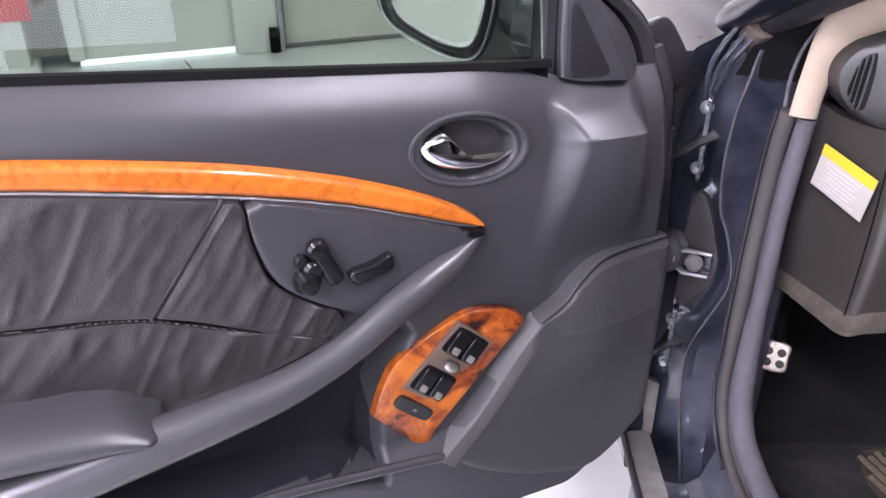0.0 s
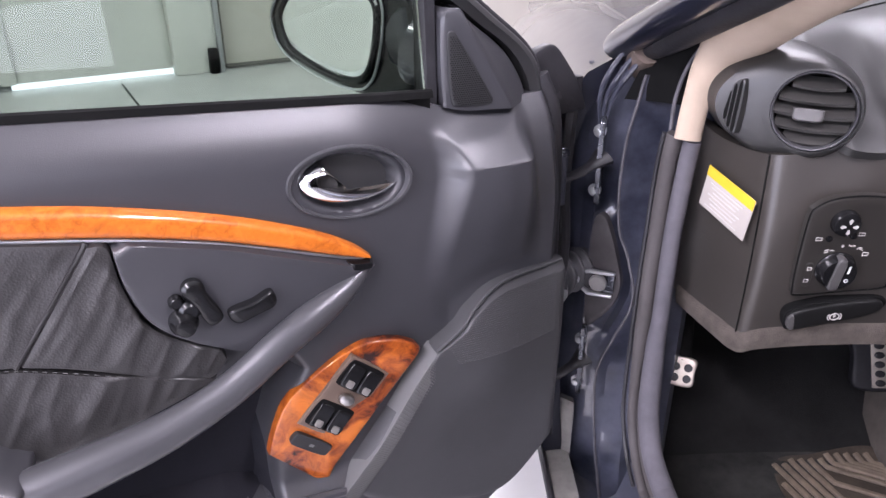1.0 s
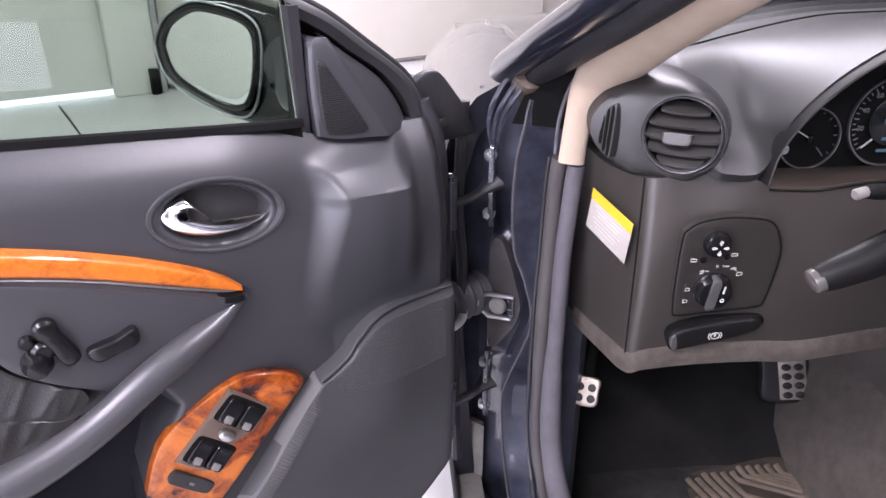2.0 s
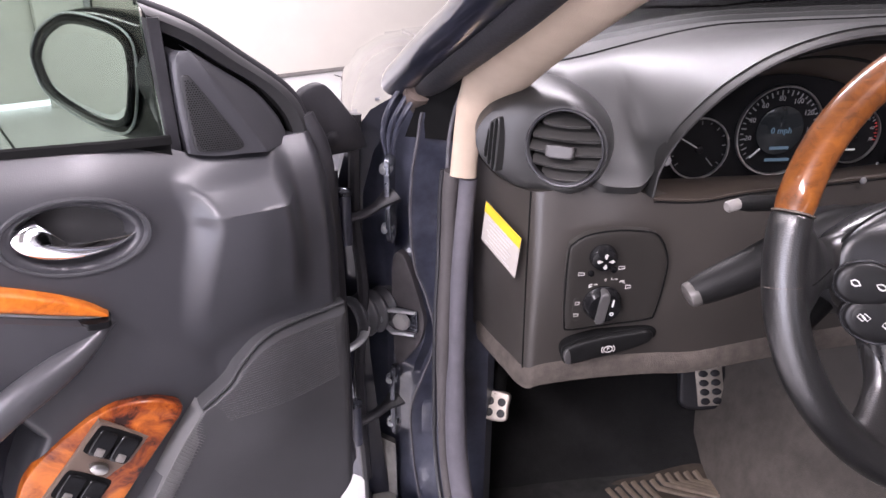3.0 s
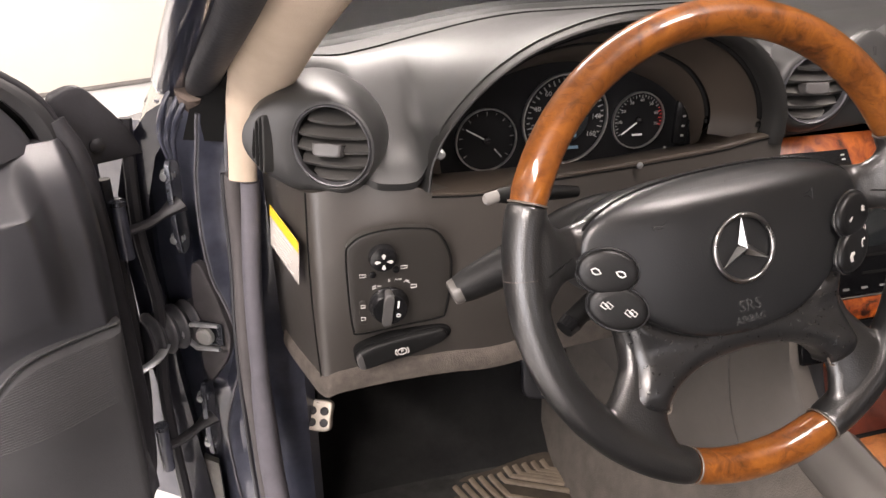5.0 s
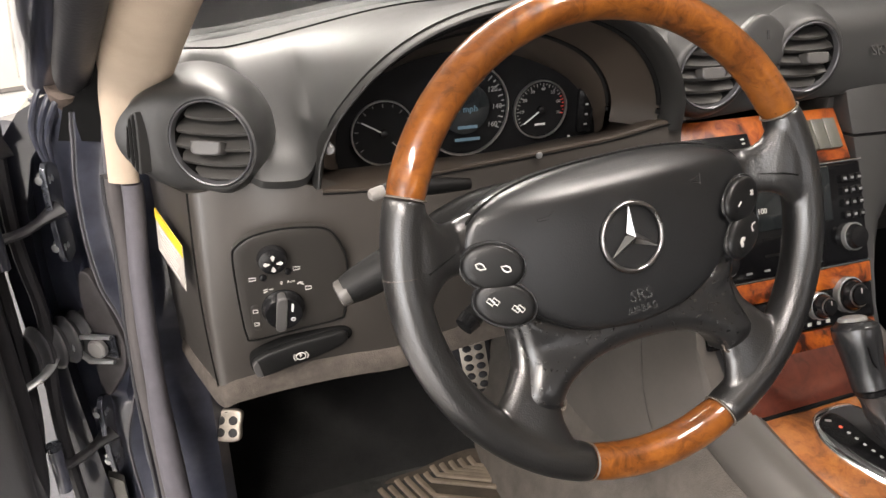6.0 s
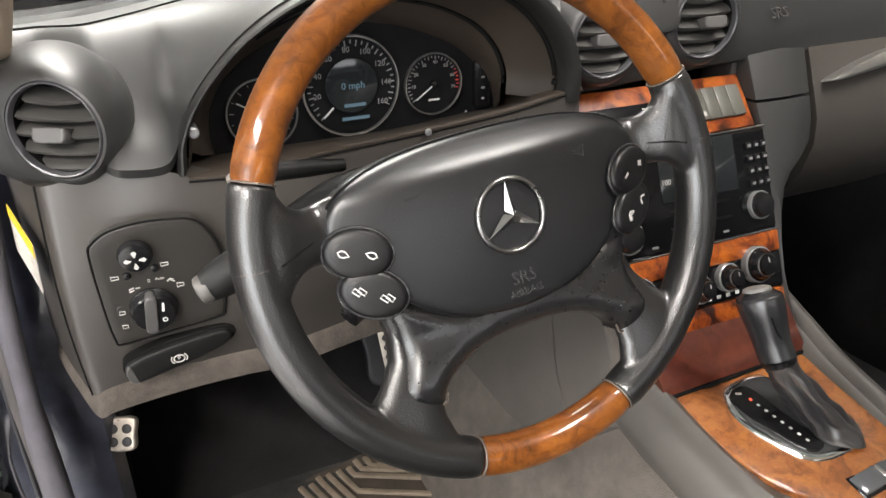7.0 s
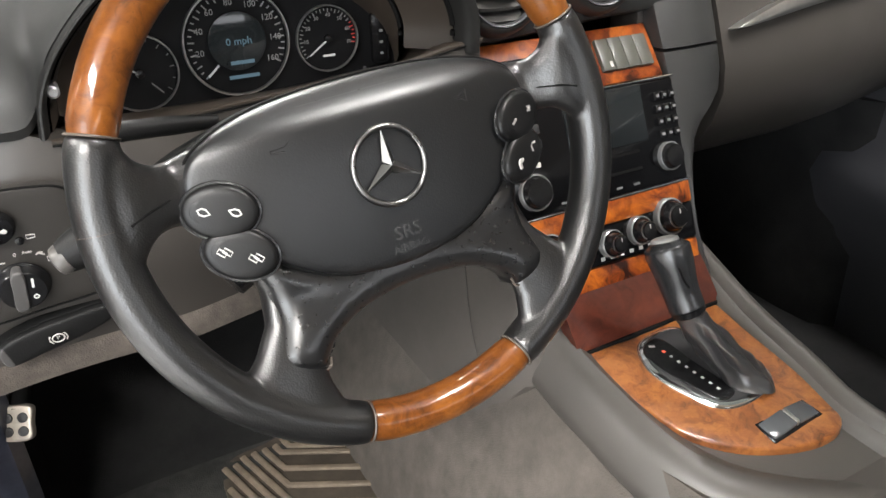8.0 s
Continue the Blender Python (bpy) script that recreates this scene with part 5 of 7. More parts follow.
# ---- dashboard ----
def vent(parent, centre, normal, r, tab_at, label, collar=False):
    """A round air outlet: bright ring, dark throat, blades and a finger tab."""
    z = Vector(normal).normalized()
    x = Vector((0, 0, 1)).cross(z).normalized()
    m = frame_to(centre, x, (0, 0, 1))
    v = part("air_vent", lathe([(r * 0.97, -0.05), (r * 0.93, -0.006), (r * 0.955, 0.0008)], 48, m, cap=False), MATT, parent, label)
    part("ring", lathe([(r * 0.93, -0.004), (r * 0.955, 0.0018), (r * 0.985, 0.0026), (r * 1.015, 0.001), (r * 1.02, -0.004)], 64, m, cap=False), SATIN, v, "satin grey vent ring")
    part("throat", lathe([(r * 0.96, -0.045), (r * 0.5, -0.046)], 32, m), MATT, v)
    # slanting blades, bowed a little, with the gaps dark between them
    for k in range(5):
        y = (k - 2) * r * 0.355
        half = math.sqrt(max(0.0001, (r * 0.93) ** 2 - y * y))
        rows = []
        for dy, dz in ((-0.0052, 0.0005), (-0.0036, -0.0008), (0.0010, 0.0060), (0.0042, 0.0150)):
            rows.append([m @ Vector((half * (2 * i / 12 - 1), y + dy - 0.0022 * (1 - (2 * i / 12 - 1) ** 2), -0.004 - dz)) for i in range(13)])
        part("blade", shell(rows, m.to_3x3() @ Vector((0, -0.0016, -0.0016))), BLADE, v)
    tx, ty = tab_at
    t = part("tab", plate([(-r * 0.36, 0.0035), (-r * 0.33, -0.0050), (0, -0.0062), (r * 0.33, -0.0050), (r * 0.36, 0.0035), (r * 0.30, 0.0058), (-r * 0.30, 0.0058)], 0.0045, 0.014, lambda x, y, h: m @ pose(tx, ty, 0, -18, 0, 0) @ Vector((x, y, h)), 0.0022, 0.0, 40), SATIN_KNOB, v, "grey finger tab")
    if collar:
        part("collar", lathe([(r * 0.99, -0.002), (r * 1.03, 0.0012), (r * 1.10, 0.0008), (r * 1.20, -0.003), (r * 1.34, -0.012), (r * 1.50, -0.028)], 64, m, cap=False), DASH, v)
    return m


def arch_points(n, grow=0.0, drop=0.0, near=None):
    """The hood's arch over the instruments in x and z, from its lower left end to its lower right end; near is the growth at its left end."""
    c = [(0.505, 0.876), (0.510, 0.905), (0.528, 0.938), (0.565, 0.976), (0.612, 1.005), (0.668, 1.023), (0.725, 1.029), (0.785, 1.022), (0.838, 1.000), (0.873, 0.966), (0.890, 0.928), (0.890, 0.893)]
    pts = spline([(x, 0, z) for x, z in c], n)
    mid = Vector((0.70, 0, 0.90))
    out = []
    for i, p in enumerate(pts):
        g = grow if near is None else near + (grow - near) * smooth01(0.12, 0.72, i / (n - 1))
        out.append(mid + (p - mid) * (1 + g) - Vector((0, 0, drop)))
    return out


# edge of the black instrument face, from its lower left end to its lower right end
FACE = [(0.545, 0.862), (0.543, 0.885), (0.550, 0.912), (0.573, 0.940), (0.615, 0.962), (0.672, 0.972), (0.727, 0.966), (0.767, 0.953), (0.795, 0.939), (0.815, 0.922), (0.829, 0.903), (0.838, 0.884), (0.840, 0.868)]


def dashboard():
    dash = thing("dashboard", "dark grey moulded dashboard with round vents", "dashboard")
    # top pad
    front = [(0.385, 0.93), (0.42, 0.925), (0.452, 0.903), (0.478, 0.897), (0.500, 0.899), (0.513, 0.914), (0.528, 0.940), (0.565, 0.978), (0.612, 1.007), (0.668, 1.025), (0.725, 1.031), (0.785, 1.024), (0.838, 1.002), (0.873, 0.968), (0.890, 0.942), (0.905, 0.945), (0.94, 0.978), (1.0, 0.990), (1.05, 0.992), (1.15, 0.985), (1.3, 0.97), (1.5, 0.96), (1.75, 0.94)]
    fs = spline([(x, z, 0) for x, z in front], 200)

    def far_y(x):
        return 0.88 + 0.16 * math.sin(math.pi * max(0, min(1, (x - 0.32) / 1.5)))

    def pad_point(p, v):
        x = p.x
        y0 = 0.655 + 0.10 * smooth01(0.462, 0.41, x) + 0.008 * smooth01(0.495, 0.53, x) + 0.02 * smooth01(0.885, 0.91, x)
        y = y0 + (far_y(x) - y0) * v
        g = 0.972 + 0.032 * smooth01(0.40, 0.70, x) - 0.03 * smooth01(1.45, 1.78, x)
        return Vector((x, y, p.y + (g - p.y) * smooth01(0.0, 0.60, v) - 0.012 * smooth01(0.88, 1.0, v) - 0.011 * max(0.0, 1 - v / 0.10) ** 2 * smooth01(0.525, 0.495, x)))
    rows = [[pad_point(p, v) for p in fs] for v in (0.0, 0.01, 0.02, 0.035, 0.05, 0.07, *(0.1 + 0.9 * j / 22 for j in range(23)))]
    part("top_pad", shell(rows, (0, 0.004, -0.008)), DASH, dash, "grained dark grey dash top")
    part("pad_joint", tube([pad_point(p, 1 - 0.10 / (far_y(p.x) - 0.66)) + Vector((0, 0, 0.0005)) for p in fs[3:]], 0.0013, 6), MATT, dash, "joint of the demister panel")
    # hood over the instruments
    n = 70
    A = arch_points(n)
    secs = []
    for y, g, near in ((0.690, -0.004, -0.004), (0.664, 0.002, 0.002), (0.656, -0.004, -0.002), (0.651, -0.020, -0.008), (0.650, -0.045, -0.016), (0.652, -0.072, -0.024), (0.658, -0.098, -0.034), (0.668, -0.116, -0.042)):
        secs.append([Vector((p.x, y, p.z)) for p in arch_points(n, g, 0, near)])
    part("instrument_hood", skin(secs), HOOD, dash, "smooth rolled hood over the dials")
    face = spline([(x, 0, z) for x, z in FACE], n)
    lining = []
    for y, g, near in ((0.668, -0.124, -0.050), (0.674, -0.150, -0.058), (0.688, -0.225, -0.072), (0.703, -0.305, -0.085)):
        lining.append([Vector((p.x, y, p.z)) for p in arch_points(n, g, 0, near)])
    flange = [[Vector((p.x, 0.7075, p.z)) for p in arch_points(n, -0.325, 0, -0.088)], [Vector((f.x * 0.4 + p.x * 0.6, 0.7150, f.z * 0.4 + p.z * 0.6)) for f, p in zip(face, arch_points(n, -0.335, 0, -0.09))], [Vector((f.x, 0.7430, f.z)) for f in face]]
    part("hood_lining", skin(lining), HOOD_WALL, dash, "brown lining inside the dial hood")
    part("dial_flange", skin(flange), HOOD_WALL, dash, "brown flange round the dials")
    # dark gaps beside the lining
    for y, g, near, r0 in ((0.6695, -0.121, -0.047, 0.0030), (0.7065, -0.317, -0.086, 0.0024)):
        q = arch_points(n, g, 0, near)
        part("hood_gap", tube([Vector((p.x, y, p.z)) for p in q[20:67]], r0, 6), MATT, dash)
    # sloping shelf below the dials, with a thin gap above the lower panel
    lipz = spline([(0.512, 0.874, 0), (0.56, 0.8715, 0), (0.61, 0.8780, 0), (0.71, 0.8850, 0), (0.808, 0.8935, 0), (0.86, 0.902, 0), (0.893, 0.906, 0)], 30)
    rows = [[Vector((p.x, y, (p.y + d) if y < 0.70 else 0.862 + 0.008 * smooth01(0.70, 0.83, p.x) + 0.036 * smooth01(0.835, 0.880, p.x))) for p in lipz] for y, d in ((0.6585, -0.0060), (0.6562, -0.0030), (0.6566, -0.0012), (0.6590, 0.0), (0.744, 0.0))]
    part("dial_shelf", shell(rows, (0, 0.003, -0.004)), HOOD_WALL, dash, "brown-grey shelf below the dials")
    part("shelf_gap", tube([Vector((p.x, 0.6556, p.y - 0.0042)) for p in lipz], 0.0009, 6), MATT, dash)
    part("shelf_screw", lathe([(0.0035, 0.0), (0.003, 0.0015), (0.001, 0.002)], 14, frame_to((0.724, 0.652, 0.884), (1, 0, 0), (0, 0, 1))), ZINC, dash)
    # lower face, wrapping round to the end panel
    bot = [(0.366, 0.815, 0.660), (0.377, 0.765, 0.662), (0.391, 0.715, 0.664), (0.3985, 0.690, 0.666), (0.4045, 0.678, 0.670), (0.418, 0.673, 0.677), (0.46, 0.668, 0.684), (0.500, 0.661, 0.690), (0.535, 0.656, 0.693), (0.58, 0.652, 0.694), (0.66, 0.652, 0.705), (0.78, 0.652, 0.715), (0.89, 0.655, 0.72)]
    top = [(0.362, 0.815, 0.880), (0.374, 0.755, 0.872), (0.386, 0.715, 0.872), (0.3965, 0.690, 0.874), (0.4045, 0.680, 0.876), (0.418, 0.676, 0.878), (0.45, 0.672, 0.882), (0.488, 0.662, 0.882), (0.530, 0.656, 0.8685), (0.58, 0.656, 0.8695), (0.66, 0.656, 0.8772), (0.78, 0.656, 0.8870), (0.89, 0.657, 0.9015)]
    B, T = spline(bot, 110), spline(top, 110)
    rows = []
    for j in range(24):
        v = j / 23
        rows.append([b.lerp(t, v) + Vector((-0.004, -0.012, 0)) * math.sin(math.pi * v) * smooth01(3, 40, i) for i, (b, t) in enumerate(zip(B, T))])
    part("lower_face", shell(rows, (0.012, 0.02, 0)), DASH_LOW, dash, "dark grey lower dash panel")
    # gap between the end cover and the front panel
    at = [min(range(110), key=lambda i: abs(T[i].x - 0.3985))] * 24
    part("end_cover_gap", tube([rows[j][at[j]] + Vector((-0.0004, -0.0004, 0)) for j in range(24)], 0.0009, 6, up=(1, 0, 0)), MATT, dash)
    # flocked lower lip and underside
    lip = B[4:]
    inward = [Vector((0.92, 0.38, 0)).lerp(Vector((0, 1, 0)), smooth01(20, 34, i + 4)) for i in range(len(lip))]
    rows = [[p + d * a + Vector((0, 0, z - 0.006 * smooth01(0.0, 26, i) * (z < 0))) for i, (p, d) in enumerate(zip(lip, inward))] for a, z in ((0.003, 0.012), (-0.0035, 0.003), (-0.0045, -0.004), (-0.002, -0.014), (0.006, -0.017), (0.03, -0.012), (0.12, 0.02), (0.20, 0.05))]
    part("under_lip", shell(rows, (0.001, 0.004, 0.004)), FLOCK, dash, "flocked grey lower lip")
    for k in range(4):
        part("lip_slot", block(0.016, 0.012, 0.004, pose(0.555 + 0.022 * k, 0.668, 0.684 + 0.002 * k, 0, -8, 0), 0.001), MATT, dash)
    # pod of the end vent
    vn = Vector((-0.50, -0.86, 0.10)).normalized()
    vc = Vector((0.4235, 0.672, 0.921))
    pm = frame_to(vc, Vector((0, 0, 1)).cross(vn), (0, 0, 1))
    prof = [(0.0375, -0.006), (0.0385, 0.001), (0.041, 0.000), (0.0455, -0.006), (0.050, -0.018), (0.0535, -0.034), (0.055, -0.055), (0.055, -0.080), (0.052, -0.11), (0.042, -0.14)]
    rows = []
    px = pm.to_3x3() @ Vector((1, 0, 0))
    for r, h in prof:
        f = smooth01(0.0, 0.032, -h)
        ax = px.lerp(Vector((1, -0.06, 0)), 0.9 * f).normalized()
        row = []
        for k in range(72):
            a = 2 * math.pi * k / 72
            c, q = math.cos(a), math.sin(a)
            wide = 1 + (0.53 - 0.24 * smooth01(0.022, 0.052, -h)) * smooth01(0.039, 0.054, r) * max(0, -c) ** 1.3 + 0.10 * smooth01(0.045, 0.055, r) * max(0, c)
            low = 1 + 0.12 * smooth01(0.040, 0.053, r) * max(0, -q) - 0.05 * f * max(0, q)
            row.append(vc + ax * (r * wide * c) + Vector((0, -h * 1.05, 0)) + vn * (0.001 if h > -0.002 else 0) + Vector((0, 0, r * low * q)))
        rows.append(row)
    part("vent_pod", skin(rows, closed=True), DASH, dash, "rounded pod round the end vent")
    vent(dash, vc, vn, 0.0375, (-0.004, -0.004), "round air vent with five blades")
    # little side outlet
    sm = frame_to((0.3610, 0.7060, 0.9186), Vector((0.62, -0.78, 0)), (0.12, 0.0, 1))
    so = part("side_outlet", plate([(-0.0100, -0.002), (-0.0075, 0.013), (-0.002, 0.022), (0.0065, 0.0270), (0.0085, 0.018), (0.0090, 0.0), (0.0085, -0.018), (0.0065, -0.0270), (-0.002, -0.022), (-0.0075, -0.014)], 0.0010, 0.03, lambda x, y, h: sm @ Vector((x, y, h)), 0.002, 0, 48), DASH, dash, "narrow side window outlet")
    for x, l in ((-0.0055, 0.013), (-0.0005, 0.019), (0.0045, 0.0225)):
        part("slot", plate([(x - 0.0015, -l), (x + 0.0015, -l), (x + 0.0018, 0), (x + 0.0015, l), (x - 0.0012, l), (x - 0.0018, 0)], 0.0016, 0.003, lambda p, y, h: sm @ Vector((p, y, h)), 0.0004, 0, 24), MATT, so)
    # dials
    rows = [[Vector((p.x, 0.742, 0.852 + (p.z - 0.852) * v)) for p in face] for v in (0.0, 0.3, 0.6, 1.0)]
    cl = part("dial_face", shell(rows, (0, 0.01, 0)), DIAL, dash, "black instrument face")
    def dial(x, z, r, ticks, a0, a1, needle, reds=0):
        m = frame_to((x, 0.7395, z), (1, 0, 0), (0, 0.0, 1))
        d = part("dial", lathe([(r * 0.985, 0.0), (r, 0.0025), (r * 1.03, 0.0025), (r * 1.04, -0.001)], 56, m, cap=False), STEEL, cl, "round dial with a bright rim")
        bm, rm = bmesh.new(), bmesh.new()
        for k in range(ticks):
            a = radians(a0 + (a1 - a0) * k / (ticks - 1))
            l = 0.12 if k % 2 == 0 else 0.07
            block(r * l, r * 0.028, 0.0005, m @ pose(math.cos(a) * r * (0.93 - l / 2), math.sin(a) * r * (0.93 - l / 2), 0.0008, 0, 0, math.degrees(a)), 0, bm=rm if k >= ticks - reds else bm)
        part("scale", bm, DIAL_PRINT, cl, smooth=False)
        if reds:
            part("red_scale", rm, RED, cl, smooth=False)
        else:
            rm.free()
        a = radians(needle)
        part("needle", block(r * (0.30 if r > 0.04 else 0.78), r * 0.035, 0.001, m @ pose(math.cos(a) * r * (0.72 if r > 0.04 else 0.42), math.sin(a) * r * (0.72 if r > 0.04 else 0.42), 0.003, 0, 0, needle), 0), WHITE, cl, smooth=False)
        if r < 0.04:
            part("hub", lathe([(r * 0.13, 0), (r * 0.12, 0.004), (r * 0.04, 0.005)], 20, m), BLACK, cl)
        return m
    md = dial(0.5925, 0.8955, 0.0325, 13, 215, -35, 150)
    part("needle", block(0.0125, 0.0011, 0.001, md @ pose(0.0125, -0.0140, 0.003, 0, 0, -48), 0), DIAL_PRINT, cl, smooth=False)
    ms = dial(0.681, 0.912, 0.0475, 33, 222, -30, 222)
    mt = dial(0.768, 0.905, 0.0305, 29, 215, -12.5, 215, reds=6)
    for k, t in enumerate(("20", "40", "60", "80", "100", "120", "140", "160")):
        a = radians(222 - 31.5 * (k + 1))
        lettering("number", t, 0.0078, DIAL_PRINT, cl, ms @ pose(math.cos(a) * 0.0355, math.sin(a) * 0.0355, 0.0012))
    for k, t in enumerate(("10", "20", "30", "40", "50", "60", "70")):
        a = radians(215 - 32.5 * (k + 1))
        lettering("number", t, 0.0052, DIAL_PRINT, cl, mt @ pose(math.cos(a) * 0.0222, math.sin(a) * 0.0222, 0.0012))
    bar("label_bar", 0.012, 0.002, WHITE, cl, mt @ pose(0, -0.016, 0.0012))
    part("display", lathe([(0.027, 0.0), (0.0265, 0.0018), (0.026, 0.002), (0, 0.002)], 40, ms @ pose(0, 0.001, 0)), LCD, cl, "dim round display")
    lettering("reading", "0 mph", 0.0095, LCD_LIT, cl, ms @ pose(0.001, 0.001, 0.003))
    for y, w in ((-0.018, 0.022), (-0.031, 0.028)):
        bar("odometer_bar", w, 0.0032, LCD_LIT, cl, ms @ pose(0.002, y, 0.0026))
    fuel = part("fuel_strip", block(0.018, 0.004, 0.050, pose(0.822, 0.738, 0.900), 0.004), BLACK, cl)
    for k in range(4):
        bar("fuel_mark", 0.0035, 0.0022, DIAL_PRINT, fuel, frame_to((0.823, 0.7353, 0.885 + 0.011 * k), (1, 0, 0), (0, 0, 1)))
    bar("pump_mark", 0.003, 0.0045, DIAL_PRINT, cl, frame_to((0.803, 0.7353, 0.872), (1, 0, 0), (0, 0, 1)))
    part("trip_knob", lathe([(0.0048, -0.02), (0.0048, 0.002), (0.003, 0.004)], 20, frame_to((0.522, 0.664, 0.908), (1, 0, 0), (0, 0, 1))), ZINC, dash, "small grey trip knob")
    # light switch panel
    fm = frame_to((0.472, 0.6445, 0.790), (1, -0.06, 0.0), (0.0, -0.10, 1))
    SWITCH_EDGE = [(-0.0447, 0.0357), (-0.0404, 0.0465), (-0.0276, 0.0547), (-0.0059, 0.0588), (0.0175, 0.0584), (0.0390, 0.0534), (0.0512, 0.0328), (0.0544, 0.0100), (0.0503, -0.0355), (0.0426, -0.0440), (0.004, -0.0490), (-0.0350, -0.0540), (-0.0413, -0.0468), (-0.0439, -0.0129)]
    part("panel_gap", loop_tube(ring_spline([fm @ Vector((x * 1.008, y * 1.008, 0.0006)) for x, y in SWITCH_EDGE], 80), 0.0009, 6), MATT, dash)
    sp = part("switch_panel", plate(SWITCH_EDGE, 0.0012, 0.01, lambda x, y, h: fm @ Vector((x, y, h)), 0.0022, 0, 72), SWITCH_FACE, dash, "dark light switch panel")
    part("light_knob", lathe([(0.0195, 0.0), (0.0195, 0.002), (0.0178, 0.004), (0.0172, 0.010), (0.0160, 0.0118)], 40, fm @ pose(-0.0062, -0.0215, 0.001)), BLACK, sp, "black rotary light switch")
    kb = part("knob_grip", plate([(-0.0055, -0.0175), (0.0055, -0.0175), (0.0065, 0.0), (0.0055, 0.0175), (-0.0055, 0.0175), (-0.0065, 0)], 0.0150, 0.012, lambda x, y, h: fm @ pose(-0.0085, -0.0215, 0.0, 0, 0, -6) @ Vector((x * 0.75, y * 0.95, h)), 0.003, 0, 40), SATIN_KNOB, sp)
    part("joystick", lathe([(0.0135, 0.0), (0.0135, 0.003), (0.012, 0.0075), (0.006, 0.0095), (0.0, 0.0095)], 32, fm @ pose(-0.0115, 0.0325, 0.002)), BLACK, sp, "round mirror joystick")
    for a in (0, 90, 180, 270):
        am = fm @ pose(-0.0115, 0.0325, 0.0127, 0, 0, a)
        tri = bmesh.new()
        tri.faces.new([tri.verts.new(am @ Vector((x, y, 0))) for x, y in ((0.0028, -0.0005), (0.0068, -0.0021), (0.0088, 0.0), (0.0068, 0.0021), (0.0028, 0.0005))])
        part("arrow", tri, PALE_PRINT, sp, smooth=False)
    # printed symbols: small outlines and bars
    for x, y, w, h in ((-0.0304, 0.0127, 0.0058, 0.0034), (0.0088, 0.0188, 0.0058, 0.0034), (0.0180, -0.0034, 0.0052, 0.0040), (-0.0310, -0.0217, 0.0040, 0.0036), (-0.0311, -0.0359, 0.0040, 0.0036)):
        part("icon", loop_tube([fm @ Vector((x + w / 2 * ex, y + h / 2 * ey, 0.0016)) for ex, ey in ((-1, -1), (1, -0.7), (1, 0.7), (-1, 1))], 0.0005, 5, up=(0, -1, 0)), PALE_PRINT, sp)
    for x, y, w, ang in ((-0.0200, 0.0002, 0.004, 20), (-0.0200, -0.0022, 0.004, 20), (-0.0150, 0.0000, 0.0035, 0), (0.0100, 0.0030, 0.004, 30), (0.0125, 0.0018, 0.004, -30), (0.0115, 0.0034, 0.004, -5)):
        bar("icon", w, 0.0009, PALE_PRINT, sp, fm @ pose(x, y, 0.0016, 0, 0, ang))
    lettering("off_mark", "0", 0.0046, PALE_PRINT, sp, fm @ pose(-0.0056, 0.0051, 0.0014))
    lettering("auto_mark", "Auto", 0.0034, PALE_PRINT, sp, fm @ pose(0.003, 0.0058, 0.0014))
    for x, y in ((-0.0211, 0.0133), (0.001, 0.0168)):
        part("select_button", lathe([(0.0034, 0), (0.0031, 0.002), (0.001, 0.0025)], 16, fm @ pose(x, y, 0.001)), BLACK, sp)
    part("fog_button", plate([(-0.0345, -0.0160), (-0.0280, -0.0165), (-0.0265, -0.029), (-0.0275, -0.0420), (-0.0340, -0.0415), (-0.0350, -0.029)], 0.0016, 0.004, lambda x, y, h: fm @ Vector((x, y, h)), 0.001, 0, 32), SWITCH_FACE, sp)
    bar("knob_mark", 0.0019, 0.0085, WHITE, sp, fm @ pose(0.0016, -0.0155, 0.0126, 0, 0, -6))
    part("knob_sun", loop_tube([fm @ Vector((0.0014 + 0.0017 * math.cos(a), -0.0280 + 0.0017 * math.sin(a), 0.0126)) for a in (2 * math.pi * k / 12 for k in range(12))], 0.0007, 5), WHITE, sp)
    # parking brake release
    gm = fm @ pose(0.0054, -0.0753, 0.0015, 4, 0, 8)
    grip = [(-0.0440, -0.0125), (-0.0455, 0.0010), (-0.0385, 0.0085), (-0.0150, 0.0135), (0.0165, 0.0150), (0.0400, 0.0140), (0.0480, 0.0070), (0.0430, -0.0010), (0.0200, -0.0075), (-0.0100, -0.0115), (-0.0380, -0.0155)]
    part("grip_recess", plate([(x * 1.07 + 0.001, y * 1.14 - 0.0005) for x, y in grip], -0.0006, 0.01, lambda x, y, h: gm @ Vector((x, y, h)), 0.002, 0, 60), MATT, dash)
    pb = part("brake_release", plate(grip, 0.0048, 0.03, lambda x, y, h: gm @ Vector((x, y, h)), 0.0045, 0.001, 60), STALK, dash, "black parking brake release handle")
    part("grip_tip", plate([(-0.0445, -0.0120), (-0.0455, 0.0000), (-0.0420, 0.0060), (-0.0395, 0.0045), (-0.0385, -0.0080), (-0.0390, -0.0150)], 0.0054, 0.01, lambda x, y, h: gm @ Vector((x, y, h)), 0.002, 0, 30), SATIN_KNOB, pb)
    loop_ring = loop_tube([gm @ Vector((0.0046 * math.cos(a), 0.0040 * math.sin(a), 0.0062)) for a in (2 * math.pi * k / 24 for k in range(24))], 0.0006, 5)
    part("icon_ring", loop_ring, PALE_PRINT, pb)
    lettering("icon_letter", "P", 0.0058, PALE_PRINT, pb, gm @ pose(0, 0, 0.0060))
